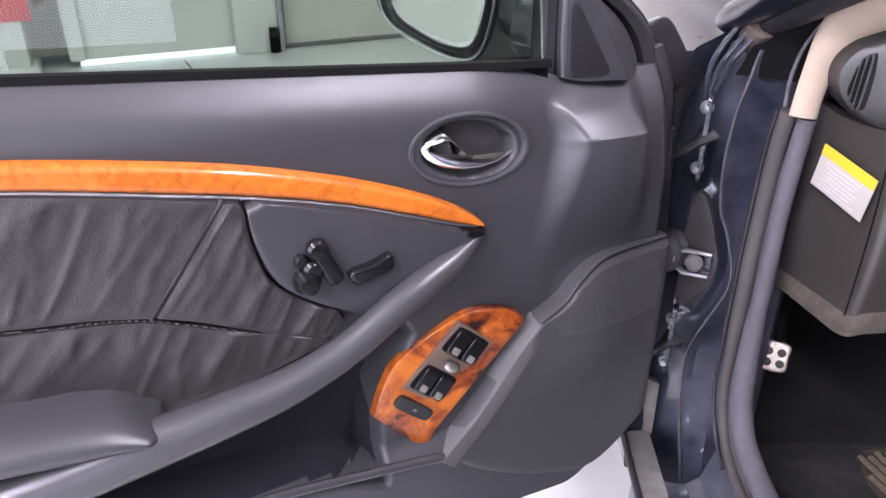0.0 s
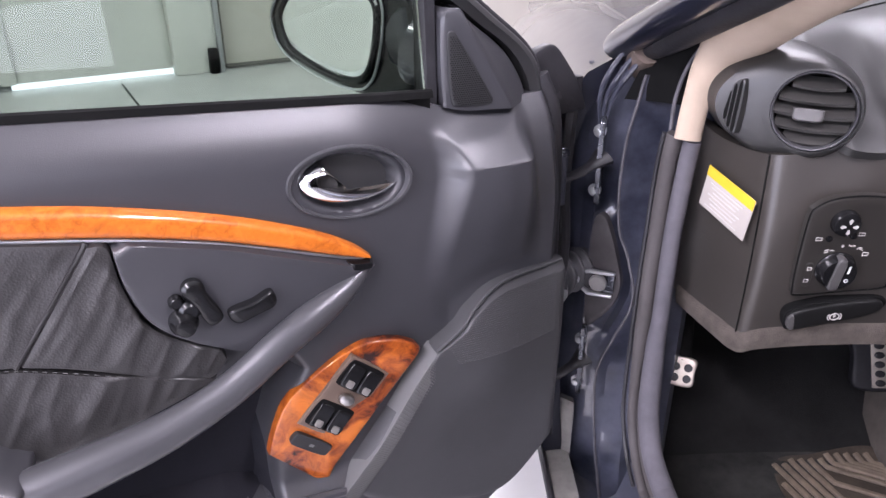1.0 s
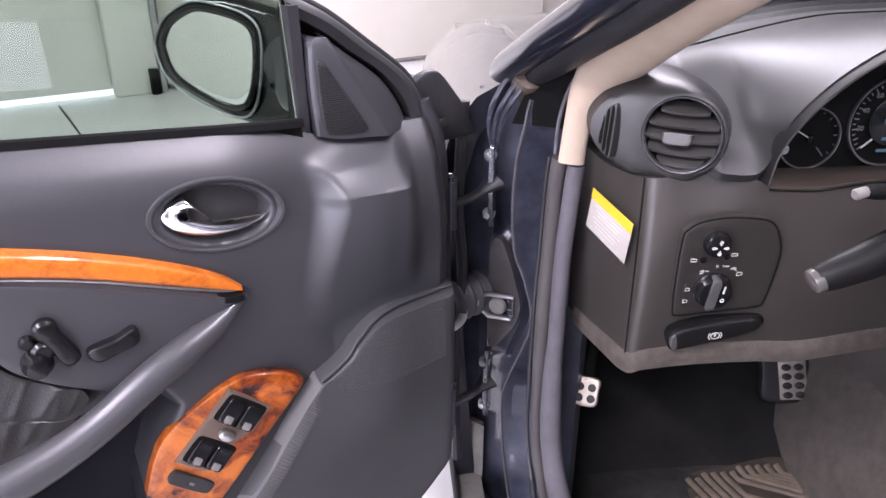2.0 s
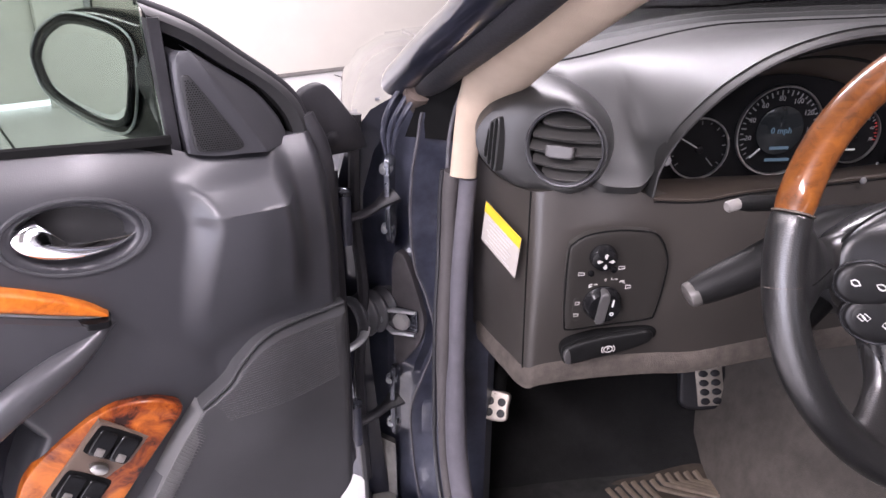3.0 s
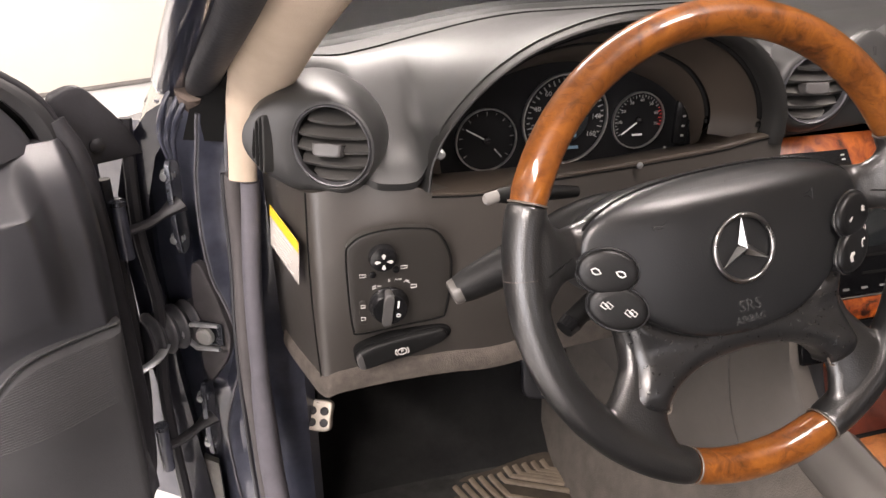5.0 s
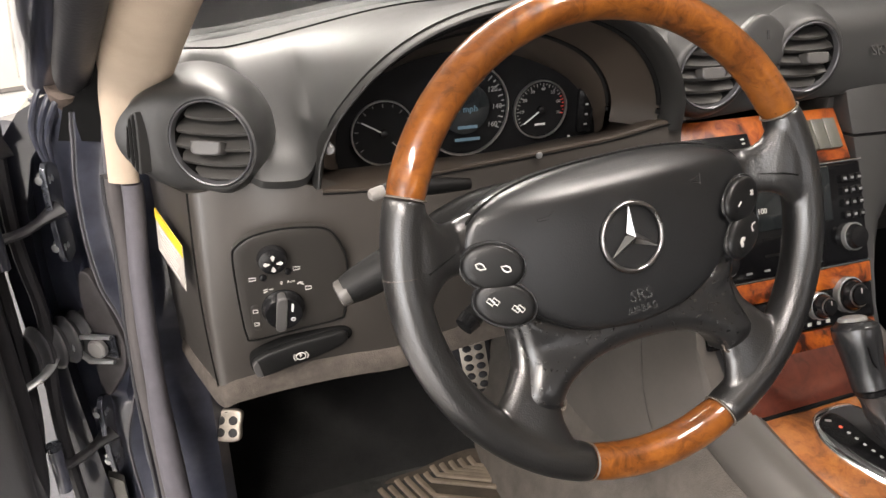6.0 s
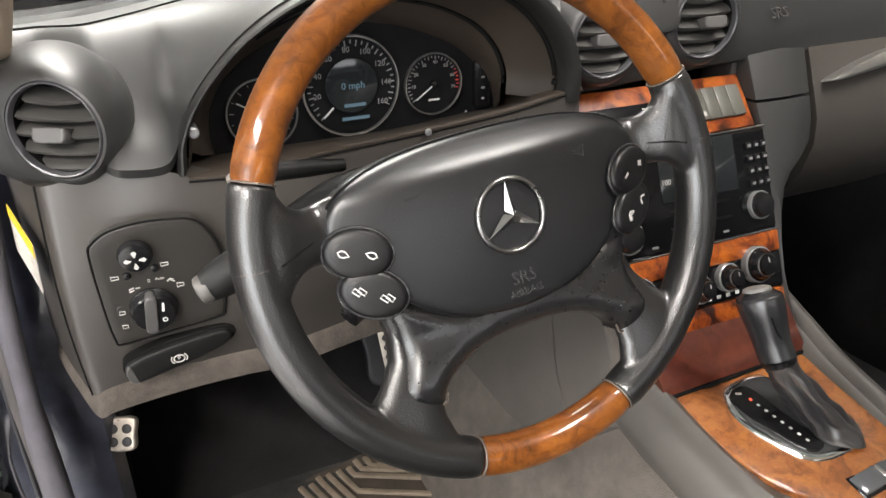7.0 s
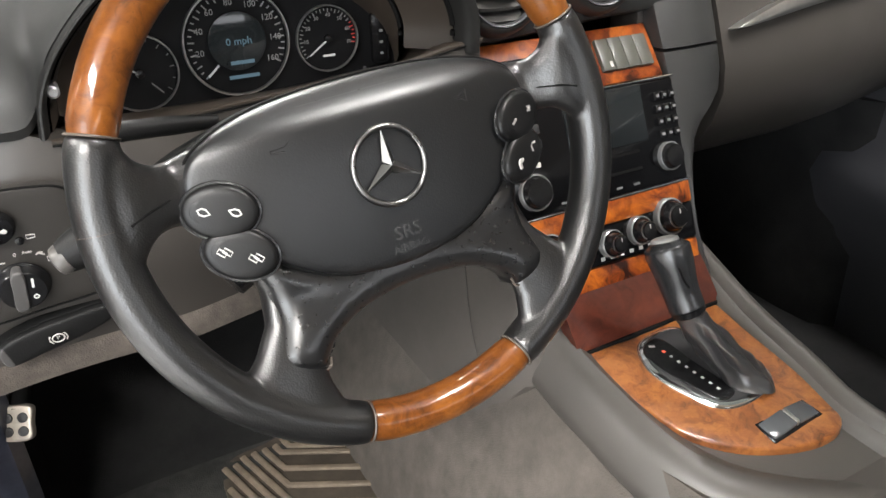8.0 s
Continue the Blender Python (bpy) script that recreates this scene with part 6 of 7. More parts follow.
    for q in (-1, 1):
        part("icon_bracket", tube([gm @ Vector((q * 0.0068 * math.cos(a), 0.0062 * math.sin(a), 0.0062)) for a in (-0.7, -0.35, 0, 0.35, 0.7)], 0.0006, 5), PALE_PRINT, pb)
    # airbag word on the passenger side
    lettering("airbag_mark", "SRS", 0.017, FAINT, dash, frame_to((1.148, 0.6605, 0.958), (1, 0.0, 0.02), (0, 0.5, 1)))
    # passenger dash face and glove box
    rows = [[Vector((x, y + 0.05 * smooth01(1.4, 1.75, x), z)) for x in [1.206 + 0.04 * k for k in range(15)]] for y, z in ((0.666, 0.922), (0.656, 0.90), (0.6425, 0.868), (0.631, 0.84), (0.628, 0.81), (0.638, 0.77), (0.664, 0.73), (0.71, 0.70))]
    gb = part("glove_box", shell(rows, (0, 0.02, 0)), DASH_LOW, dash, "dark grey glove box lid")
    hm = frame_to((1.345, 0.646, 0.893), (1, 0.05, 0.06), (0, 0.3, 1))
    part("glove_handle", plate([(-0.125, -0.006), (-0.06, 0.010), (0.02, 0.017), (0.11, 0.016), (0.12, 0.0), (0.02, -0.002)], 0.008, 0.02, lambda x, y, h: hm @ Vector((x, y, h)), 0.005, 0.002, 50), STEEL, gb, "satin metal glove box handle")
    part("side_filler", block(0.12, 0.05, 0.24, pose(1.165, 0.70, 0.80), 0.01), DASH_LOW, dash)
    # panels beside the stack, with rolled edges
    def side(name, sect):
        rows = []
        for z, xl, xr in sect:
            y = 0.594 + 0.424 * (z - 0.754)
            rows.append([Vector((x, y + q, z)) for x, q in ((xl, 0.006), (xl + 0.0015, 0.001), (xl + 0.004, 0.0), ((xl + xr) / 2, -0.0025), (xr - 0.005, 0.0), (xr - 0.0015, 0.0025), (xr, 0.009))])
        part(name, shell(rows, (0, 0.05, 0)), DASH, dash, "dark grey panel beside the stack")
    side("side_panel", [(0.922, 1.1125, 1.203), (0.90, 1.1135, 1.203), (0.869, 1.116, 1.202)])
    side("side_panel", [(0.8655, 1.1165, 1.202), (0.84, 1.118, 1.200), (0.818, 1.119, 1.192), (0.803, 1.1195, 1.176), (0.79, 1.120, 1.158), (0.775, 1.120, 1.145), (0.75, 1.118, 1.136), (0.72, 1.117, 1.130), (0.69, 1.116, 1.127), (0.65, 1.118, 1.132), (0.61, 1.12, 1.142)])


def sticker():
    # warning label on the end panel of the dash
    m = frame_to((0.3755, 0.7155, 0.8125), Vector((0.26, -0.95, -0.15)), (0, 0.10, 1))
    s = thing("warning_sticker", "white warning sticker with a yellow band", "sticker")
    part("paper", block(0.080, 0.047, 0.0006, m, 0), PAPER, s, smooth=False)
    part("yellow_band", block(0.080, 0.0115, 0.0008, m @ pose(0, 0.0178, 0.0003), 0), YELLOW, s, smooth=False)
    for k in range(7):
        bar("text_bar", 0.056 - 0.008 * (k % 3), 0.0012, PALE_PRINT, s, m @ pose(-0.002, 0.0075 - 0.0044 * k, 0.0006))


dashboard()
sticker()


# ---- steering wheel and column ----
WC = Vector((0.6975, 0.4629, 0.8804))
WT = radians(18.65)
WUP = Vector((-0.0024, math.sin(WT), math.cos(WT)))
WM = frame_to(WC, (1, 0.0075, 0), WUP) @ pose(0, 0, 0, 0, 0, 5.5)


def both(half):
    """A closed outline from its right half, which runs from the top of the axis to its bottom."""
    return half + [(-x, y) for x, y in reversed(half) if x > 1e-6]


def hub_height(x, y):
    """The crowned front of the wheel's middle: it falls away to both sides and towards the top."""
    return 0.0105 - 8.0 * abs(x) ** 3 - 1.6 * max(0.0, y - 0.01) ** 2 - 0.5 * min(0.0, y) ** 2


def steering_wheel():
    w = thing("steering_wheel", "burl and black leather steering wheel, four spokes", "steering wheel", WM)
    R, r = 0.170, 0.0138
    here = lambda x, y, h: Vector((x, y, h))

    def rim(a0, a1, fat=1.0):
        """A stretch of the rim."""
        n = max(10, int(abs(a1 - a0) / 2.5))
        rows = []
        for i in range(n + 1):
            end = 1.0 - 0.07 * (i in (0, n))
            row = []
            for k in range(24):
                q = 2 * math.pi * k / 24
                a = radians(a0 + (a1 - a0) * i / n)
                c = Vector((math.cos(a), math.sin(a), 0))
                row.append(c * (R + r * fat * end * math.cos(q)) + Vector((0, 0, 1.12 * r * fat * end * math.sin(q))))
            rows.append(row)
        return skin(rows, closed=True, cap=True)

    def joint(a, mat, fat):
        c = Vector((math.cos(radians(a)), math.sin(radians(a)), 0))
        part("rim_joint", loop_tube([c * (R + r * fat * math.cos(q)) + Vector((0, 0, 1.12 * r * fat * math.sin(q))) for q in (2 * math.pi * k / 24 for k in range(24))], 0.0008, 6, up=(c.y, -c.x, 0)), mat, w)

    part("rim_wood", rim(22.2, 157.8, 0.99), WOOD_WHEEL, w, "glossy amber burl rim top")
    part("rim_wood", rim(-110.8, -69.2, 0.99), WOOD_WHEEL, w, "glossy amber burl rim bottom")
    for a in (22.0, 158.0, 249.0, -69.0):
        joint(a, STITCH_LINE, 1.0)
    for a in (175.6, 4.4):
        joint(a, STITCH_LINE, 1.015)

    # hub shell: it carries the cover and reaches out into the upper spokes
    top_half = [(0.0, 0.0615), (0.035, 0.0608), (0.066, 0.0580), (0.090, 0.0530), (0.108, 0.0455), (0.1195, 0.0370), (0.1240, 0.0230), (0.1215, 0.0080), (0.1160, -0.0050), (0.1110, -0.0200), (0.0900, -0.0260), (0.0700, -0.0330), (0.040, -0.0420), (0.0, -0.0450)]

    def shell_height(x, y):
        lift = smooth01(0.114, 0.156, abs(x)) * 0.0225
        return hub_height(min(abs(x), 0.125), y) - 0.0040 + lift - 0.010 * smooth01(0.046, 0.062, y) * smooth01(0.135, 0.11, abs(x))
    part("hub_shell", relief(both(top_half), shell_height, here, 0.010, 0.020, 0.0040, 150, -0.05), YOKE, w, "smooth black hub shell", sharp=80)
    # leather grips: rim, upper spoke and lower arm of each side are one stitched, flowing skin
    def grip_top(x):
        return shell_height(x, 0.02)

    def loft(stations, power=2.5, seg=28):
        """A closed body through stations (one edge, other edge, top, half thickness)."""
        rows = []
        for a, b, top, half in stations:
            a, b = Vector((*a, 0)), Vector((*b, 0))
            row = []
            for k in range(seg):
                c, d = math.cos(2 * math.pi * k / seg), math.sin(2 * math.pi * k / seg)
                c, d = math.copysign(abs(c) ** (2 / power), c), math.copysign(abs(d) ** (2 / power), d)
                row.append((a + b) / 2 + (b - a) / 2 * c + Vector((0, 0, top - half + half * d)))
            rows.append(row)
        return skin(rows, closed=True, cap=True)
    upper = ((0.106, 0.0440, -0.0020), (0.115, 0.0425, -0.0010), (0.124, 0.0405, 0.0010), (0.134, 0.0405, 0.0028), (0.1415, 0.0450, 0.0022), (0.147, 0.0545, -0.0010), (0.152, 0.0640, -0.0060), (0.158, 0.0660, -0.0140), (0.164, 0.0560, -0.0120))
    lower = (((0.084, -0.036), (0.0990, -0.033)), ((0.083, -0.055), (0.0975, -0.055)), ((0.079, -0.085), (0.1020, -0.074)), ((0.0735, -0.105), (0.115, -0.090)), ((0.0745, -0.121), (0.128, -0.101)), ((0.071, -0.135), (0.138, -0.106)), ((0.063, -0.148), (0.137, -0.120)))
    for q, a0, a1 in ((1, -68.8, 21.8), (-1, 158.2, 248.8)):
        grip = rim(a0, a1, 1.07)
        add(grip, loft([((q * x, u), (q * x, l), grip_top(x) + 0.0005, 0.0105) for x, u, l in upper]))
        add(grip, loft([((q * a[0], a[1]), (q * b[0], b[1]), z, 0.0105) for (a, b), z in zip(lower, (-0.008, -0.006, 0.0005, 0.0060, 0.0090, 0.0110, 0.0115))]))
        ob = part("leather_grip", grip, WHEEL_LEATHER, w, "worn black leather rim and spokes")
        rm = ob.modifiers.new("fuse", "REMESH")
        rm.mode, rm.voxel_size, rm.use_smooth_shade = "VOXEL", 0.0014, True
        sm = ob.modifiers.new("soften", "SMOOTH")
        sm.factor, sm.iterations = 0.5, 14
    # stitched line across each upper spoke, level with the rim's joint
    for q in (-1, 1):
        line = spline([(q * x, y, grip_top(x) - 0.0004) for x, y in ((0.1560, 0.0125), (0.1460, 0.0160), (0.1360, 0.0180), (0.1270, 0.0200))], 12)
        part("spoke_joint", tube(line, 0.0009, 6), MATT, w)
    # airbag cover
    pad = [(0.0, 0.0600), (0.035, 0.0592), (0.065, 0.0563), (0.088, 0.0510), (0.107, 0.0430), (0.1175, 0.0335), (0.1225, 0.0205), (0.1190, 0.0080), (0.1130, -0.0060), (0.1020, -0.0200), (0.0850, -0.0345), (0.0735, -0.0432), (0.0580, -0.0530), (0.035, -0.0612), (0.0, -0.0655)]
    part("airbag_cover", relief(both(pad), lambda x, y: hub_height(x, y) - 0.012 * smooth01(0.030, 0.062, y) ** 2, here, 0.0045, 0.014, 0.0038, 140), PAD_SKIN, w, "black grained airbag cover", sharp=80)
    part("cover_gap", loop_tube([(x * 1.004, y * 1.004, hub_height(x, y) - 0.0052 - 0.012 * smooth01(0.030, 0.062, y) ** 2) for x, y in ((p.x, p.y) for p in ring_spline([(*p, 0) for p in both(pad)], 120))], 0.0012, 6), MATT, w)
    # lower spokes: smooth yoke that runs out in two tongues, set in leather arms that flow into the rim
    yoke = [(0.0, -0.045), (0.040, -0.050), (0.070, -0.042), (0.097, -0.022), (0.1000, -0.0360), (0.0965, -0.0530), (0.0955, -0.0720), (0.0995, -0.0860), (0.1020, -0.0945), (0.0975, -0.1045), (0.0860, -0.1110), (0.0735, -0.1115), (0.0705, -0.1050), (0.0600, -0.0945), (0.037, -0.0850), (0.0, -0.0815)]

    def yoke_height(x, y):
        return 0.0040 + 0.0065 * smooth01(-0.055, -0.105, y) + 0.002 * smooth01(-0.065, -0.045, y) - 4.0 * abs(x) ** 3 * smooth01(-0.09, -0.05, y)
    part("lower_yoke", relief(both(yoke), yoke_height, here, 0.014, 0.014, 0.0036, 170), YOKE, w, "smooth black lower spokes", sharp=80)
    tongue = ring_spline([(*p, 0) for p in both(yoke)], 170)
    for q in (-1, 1):
        seam = [p for p in tongue if p.y < -0.084 and q * p.x > 0.070]
        seam.sort(key=lambda p: math.atan2(p.y + 0.09, q * p.x - 0.07))
        part("tongue_gap", tube([(p.x * 1.004, p.y * 1.004, yoke_height(p.x, p.y) - 0.0085) for p in seam], 0.0009, 6), STITCH_LINE, w)
        # thumb buttons in pairs, tilted outwards with the cover
        for bx, by, ang, rx, ry in ((0.1068, 0.0045, -17.0, 0.0222, 0.0163), (0.1035, -0.0232, -27.5, 0.0222, 0.0155)):
            z0 = hub_height(bx, by) + 0.0008
            bmx = pose(q * bx, by, z0, 0, 17 * q, 0) @ pose(0, 0, 0, 0, 0, ang * -q)
            e = [(rx * math.cos(t), ry * math.sin(t)) for t in (2 * math.pi * k / 14 for k in range(14))]
            b = part("thumb_button", plate(e, 0.0046, 0.014, lambda x, y, h: bmx @ Vector((x, y, h)), 0.0036, 0.0012, 48), BUTTON_SKIN, w, "black thumb button")
            part("button_groove", loop_tube([bmx @ Vector((x * 1.035, y * 1.045, 0.0002)) for x, y in ((p.x, p.y) for p in ring_spline([(*p, 0) for p in e], 48))], 0.0012, 6), LEVER, w)
            for t in (-1, 1):
                cm = bmx @ pose(t * 0.0092, 0, 0.0057, 0, 0, 17 * q if by > -0.01 else 20 * q)
                c = Vector((0, 0, 0))
                if t < 0:
                    part("finger_dimple", lathe([(0.0078, 0.0), (0.0072, 0.0003), (0.0, 0.0004)], 24, cm @ pose(0, 0, -0.0007), 1.0, 0.95), BUTTON_SKIN, b)
                if q > 0:
                    if by > -0.01:
                        bar("icon", 0.0052, 0.0016, PALE_PRINT, b, cm)
                        if t > 0:
                            bar("icon", 0.0014, 0.0048, PALE_PRINT, b, cm @ pose(0, 0, 0.0001))
                    else:
                        part("icon", tube([cm @ Vector(p) for p in ((-0.0034, -0.0018, 0), (-0.0012, 0.0012, 0), (0.0014, 0.0014, 0), (0.0036, -0.0010, 0))], [0.0010, 0.0006, 0.0006, 0.0010] if t > 0 else [0.0014, 0.0018, 0.0018, 0.0014], 6, flat=0.4), PALE_PRINT, b)
                    continue
                if by < -0.01:
                    for ox, oy in ((-0.0012, -0.0010), (0.0014, 0.0012)):
                        part("icon", loop_tube([cm @ (c + Vector((ox + ex, oy + ey, 0))) for ex, ey in ((-0.0026, -0.0014), (0.0026, -0.0014), (0.0026, 0.0014), (-0.0026, 0.0014))], 0.00046, 5), WHITE, b)
                    continue
                part("icon", loop_tube([cm @ Vector((sx, sy, 0)) for sx, sy in ((-0.0042 * t, 0), (-0.0012 * t, 0.0019), (0.0014 * t, 0.0019), (0.0034 * t, 0), (0.0014 * t, -0.0019), (-0.0012 * t, -0.0019))], 0.00062, 5), WHITE, b)
    # bright round emblem of three rays
    ez = 0.0118
    em = part("emblem", loop_tube([(0.0248 * math.cos(a), 0.0005 + 0.0248 * math.sin(a), ez + 0.001) for a in (2 * math.pi * k / 60 for k in range(60))], 0.0019, 12), EMBLEM, w, "plain chrome ring with three rays")
    part("emblem_base", lathe([(0.0262, -0.003), (0.0255, 0.0006), (0.0235, -0.0006), (0.0, -0.0008)], 48, pose(0, 0.0005, ez - 0.0010)), BUTTON_SKIN, em)
    for a in (90, 210, 330):
        m = pose(0, 0.0005, ez, 0, 0, a)
        bm = bmesh.new()
        v = [bm.verts.new(m @ Vector(p)) for p in ((0, 0, 0.0048), (0.0240, 0, 0.0018), (0.0036, 0.0042, 0.0), (0.0036, -0.0042, 0.0), (-0.003, 0, 0.0))]
        for f in ((0, 1, 2), (0, 3, 1), (0, 2, 4), (0, 4, 3), (1, 3, 2), (2, 3, 4)):
            bm.faces.new([v[k] for k in f])
        part("ray", bm, EMBLEM, em, smooth=False)
    lettering("airbag_word", "SRS", 0.0130, FAINT, w, pose(0.001, -0.0440, hub_height(0, -0.044) + 0.0005))
    lettering("airbag_word", "AIRBAG", 0.0076, FAINT, w, pose(0.001, -0.0545, hub_height(0, -0.0545) + 0.0003))
    # small embossed horns
    for q in (-1, 1):
        zz = hub_height(0.0625, 0.0285) - 0.0001
        part("horn_mark", loop_tube([(q * 0.0625 + x, 0.0285 + y, zz) for x, y in ((-0.0070, -0.0006), (-0.0030, -0.0008), (0.0020, -0.0012), (0.0058, -0.0042), (0.0062, 0.0042), (0.0020, 0.0014), (-0.0030, 0.0010), (-0.0070, 0.0010))], 0.0004, 5), FAINT, w)


def column():
    c = thing("steering_column", "dark plastic steering column shroud with stalks", "steering column")
    ax = Vector((0, math.cos(WT), -math.sin(WT)))
    p0 = WC + ax * 0.05 - WUP * 0.012
    part("shroud", tube([p0 + ax * d for d in (0.0, 0.01, 0.06, 0.12, 0.20)], [0.050, 0.056, 0.060, 0.062, 0.062], 24, flat=0.86, up=(0, 0, 1)), PANEL_DARK, c, "dark grey column shroud")
    st = spline([(0.655, 0.545, 0.896), (0.60, 0.541, 0.876), (0.548, 0.538, 0.852), (0.503, 0.539, 0.832)], 18)
    s = part("indicator_stalk", tube(st, [0.008, 0.010, 0.013, 0.0155, 0.0172, 0.0180, 0.0182, 0.0182, 0.0180, 0.0176, 0.0172, 0.0168, 0.0163, 0.0157, 0.0150, 0.0143, 0.0134, 0.0114], 16, flat=1.0), STALK, c, "black indicator stalk")
    d = (st[-1] - st[-2]).normalized()
    part("stalk_tip", tube([st[-1] - d * 0.002, st[-1] + d * 0.003, st[-1] + d * 0.0055, st[-1] + d * 0.0065], [0.0128, 0.0128, 0.0118, 0.0095], 18, flat=0.8), STALK_TIP, s, "dark grey stalk end")
    for k, (l, z) in enumerate(((0.30, 0.0075), (0.16, 0.0080), (0.34, -0.004), (0.20, -0.005))):
        q = st[-1].lerp(st[6], l + 0.25)
        bar("stalk_mark", 0.004, 0.0022, PALE_PRINT, s, frame_to(q + Vector((0, -0.0125 + 0.2 * abs(z), z)), (1, 0, 0.35), (0, 0.3, 1)))
    up = spline([(0.62, 0.576, 0.893), (0.585, 0.571, 0.897), (0.542, 0.563, 0.901)], 10)
    u = part("cruise_stalk", tube(up, [0.005, 0.0055, 0.006, 0.0065, 0.007, 0.007, 0.007, 0.007, 0.007, 0.0055], 12), STALK, c, "small black cruise stalk")
    part("stalk_tip", tube([up[-1] + Vector((0.002, 0, 0)), up[-1] + Vector((-0.009, -0.003, -0.001)), up[-1] + Vector((-0.011, -0.0035, -0.0012))], [0.0050, 0.0050, 0.0036], 16), TIP, u)
    lw = part("adjust_stalk", tube([(0.66, 0.575, 0.80), (0.615, 0.557, 0.774)], [0.008, 0.010], 12), STALK, c, "steering adjust stalk")
    part("stalk_tip", tube([(0.616, 0.5575, 0.7745), (0.608, 0.554, 0.770)], [0.0105, 0.009], 14), BLACK, lw)


steering_wheel()
column()

# ---- centre stack and console ----
STACK = frame_to((1.006, 0.598, 0.754), (1, 0.0, 0), (0, 0.39, 0.92))


def centre_stack():
    s = thing("centre_stack", "centre stack with round vents, radio and burl", "centre stack")
    st = lambda x, y, h=0.0: STACK @ Vector((x, y, h))
    part("stack_body", shell([[st(x, y, h) for x, h in ((-0.122, -0.05), (-0.118, -0.006), (-0.10, -0.004), (0.10, -0.004), (0.116, -0.006), (0.124, -0.05))] for y in (-0.14, -0.05, 0.05, 0.08, 0.094)], STACK.to_3x3() @ Vector((0, 0, -0.03))), PANEL_DARK, s)
    # vent housing
    rows = []
    for dy, dz in ((0.050, -0.056), (0.016, -0.056), (0.003, -0.050), (0.0, -0.042), (0.002, -0.015), (0.004, 0.015), (0.008, 0.034), (0.020, 0.046), (0.046, 0.055), (0.09, 0.056)):
        rows.append([Vector((x, 0.6690 - 0.04 * (min(x, 1.10) - 0.91) + dy + 0.05 * smooth01(1.4, 1.75, x), 0.9465 + 0.085 * (min(x, 1.07) - 0.9168) + 0.02 * max(0, min(x, 1.3) - 1.07) - 0.02 * smooth01(1.35, 1.75, x) + dz + 0.012 * smooth01(0.90, 0.875, x) * (dz < 0))) for x in [0.868 + 0.0232 * k for k in range(39)]])
    part("vent_housing", shell(rows, (0, 0.012, 0)), DASH, s, "grey rolled housing of the vents and passenger side")
    vn = Vector((-0.12, -0.97, 0.20))
    vent(s, (0.9168, 0.654, 0.949), vn, 0.0362, (0.0, 0.0), "round air vent with five blades", True)
    vent(s, (1.0340, 0.6495, 0.9585), vn, 0.0362, (0.010, -0.001), "round air vent with five blades", True)
    bp = frame_to((0.9775, 0.6575, 0.975), (1, -0.04, 0.07), (0, 0.2, 1))
    part("vent_switch_panel", plate([(-0.022, -0.02), (-0.026, 0.012), (0, 0.030), (0.026, 0.012), (0.022, -0.02), (0, -0.026)], 0.003, 0.01, lambda x, y, h: bp @ Vector((x, y, h)), 0.003, 0.001, 48), DASH, s)
    bar("panel_mark", 0.003, 0.009, FAINT, s, bp @ pose(0.004, 0.008, 0.0045))
    # burl band with buttons and a display slot
    BAND = STACK @ pose(0, 0.0965, 0, -15, 0, 0)
    w1 = part("burl_band", block(0.2290, 0.0640, 0.010, BAND @ pose(-0.0060, 0.0320, -0.004), 0.003), WOOD_BAND, s, "glossy dark red burl band")
    part("display_slot", block(0.088, 0.034, 0.004, BAND @ pose(-0.068, 0.0270, 0.0005), 0.002), BLACK, w1)
    for k in range(2):
        bar("slot_mark", 0.004, 0.0016, PALE_PRINT, w1, BAND @ pose(-0.034, 0.0370 - 0.005 * k, 0.0030))
    for k in range(4):
        part("band_button", block(0.0171, 0.036, 0.008, BAND @ pose(0.0370 + 0.0174 * k, 0.0320, 0.0015), 0.0012), BUTTON, w1, "grey-green button")
    bar("button_mark", 0.0036, 0.0060, PALE_PRINT, w1, BAND @ pose(0.0400, 0.0205, 0.0058))
    # radio
    rd = part("radio", block(0.230, 0.113, 0.02, STACK @ pose(0, 0.0370, -0.005), 0.003), RADIO_FACE, s, "glossy black radio")
    part("radio_screen", block(0.105, 0.062, 0.003, STACK @ pose(0.015, 0.062, 0.005), 0.002), LCD, rd)
    for i in range(3):
        for j in range(4):
            part("key", block(0.0082, 0.0088, 0.004, STACK @ pose(0.0870 + 0.0105 * i, 0.0755 - 0.0138 * j, 0.006), 0.0015), BLACK, rd)
            bar("key_mark", 0.004, 0.003, DIM_PRINT, rd, STACK @ pose(0.0870 + 0.0105 * i, 0.0755 - 0.0138 * j, 0.0085))
    for x, y, q in ((0.092, 0.009, 0.0150), (-0.088, 0.006, 0.0175)):
        part("radio_knob", lathe([(q, 0), (q, 0.004), (q * 0.9, 0.006), (q * 0.8, 0.012), (q * 0.6, 0.0125)], 32, STACK @ pose(x, y, 0.004)), BLACK, rd)
        part("knob_ring", lathe([(q * 0.93, 0.0048), (q * 0.98, 0.0060), (q * 1.06, 0.0056), (q * 1.10, 0.0)], 32, STACK @ pose(x, y, 0.004), cap=False), RING, rd)
    for y, ww in ((0.0225, 0.085), (0.004, 0.085)):
        bar("disc_slot", ww, 0.003, MATT, rd, STACK @ pose(0.01, y, 0.0056))
    for k in range(5):
        bar("label_bar", 0.008, 0.0024, DIM_PRINT, rd, STACK @ pose(-0.055 + 0.024 * k, -0.0115, 0.0056))
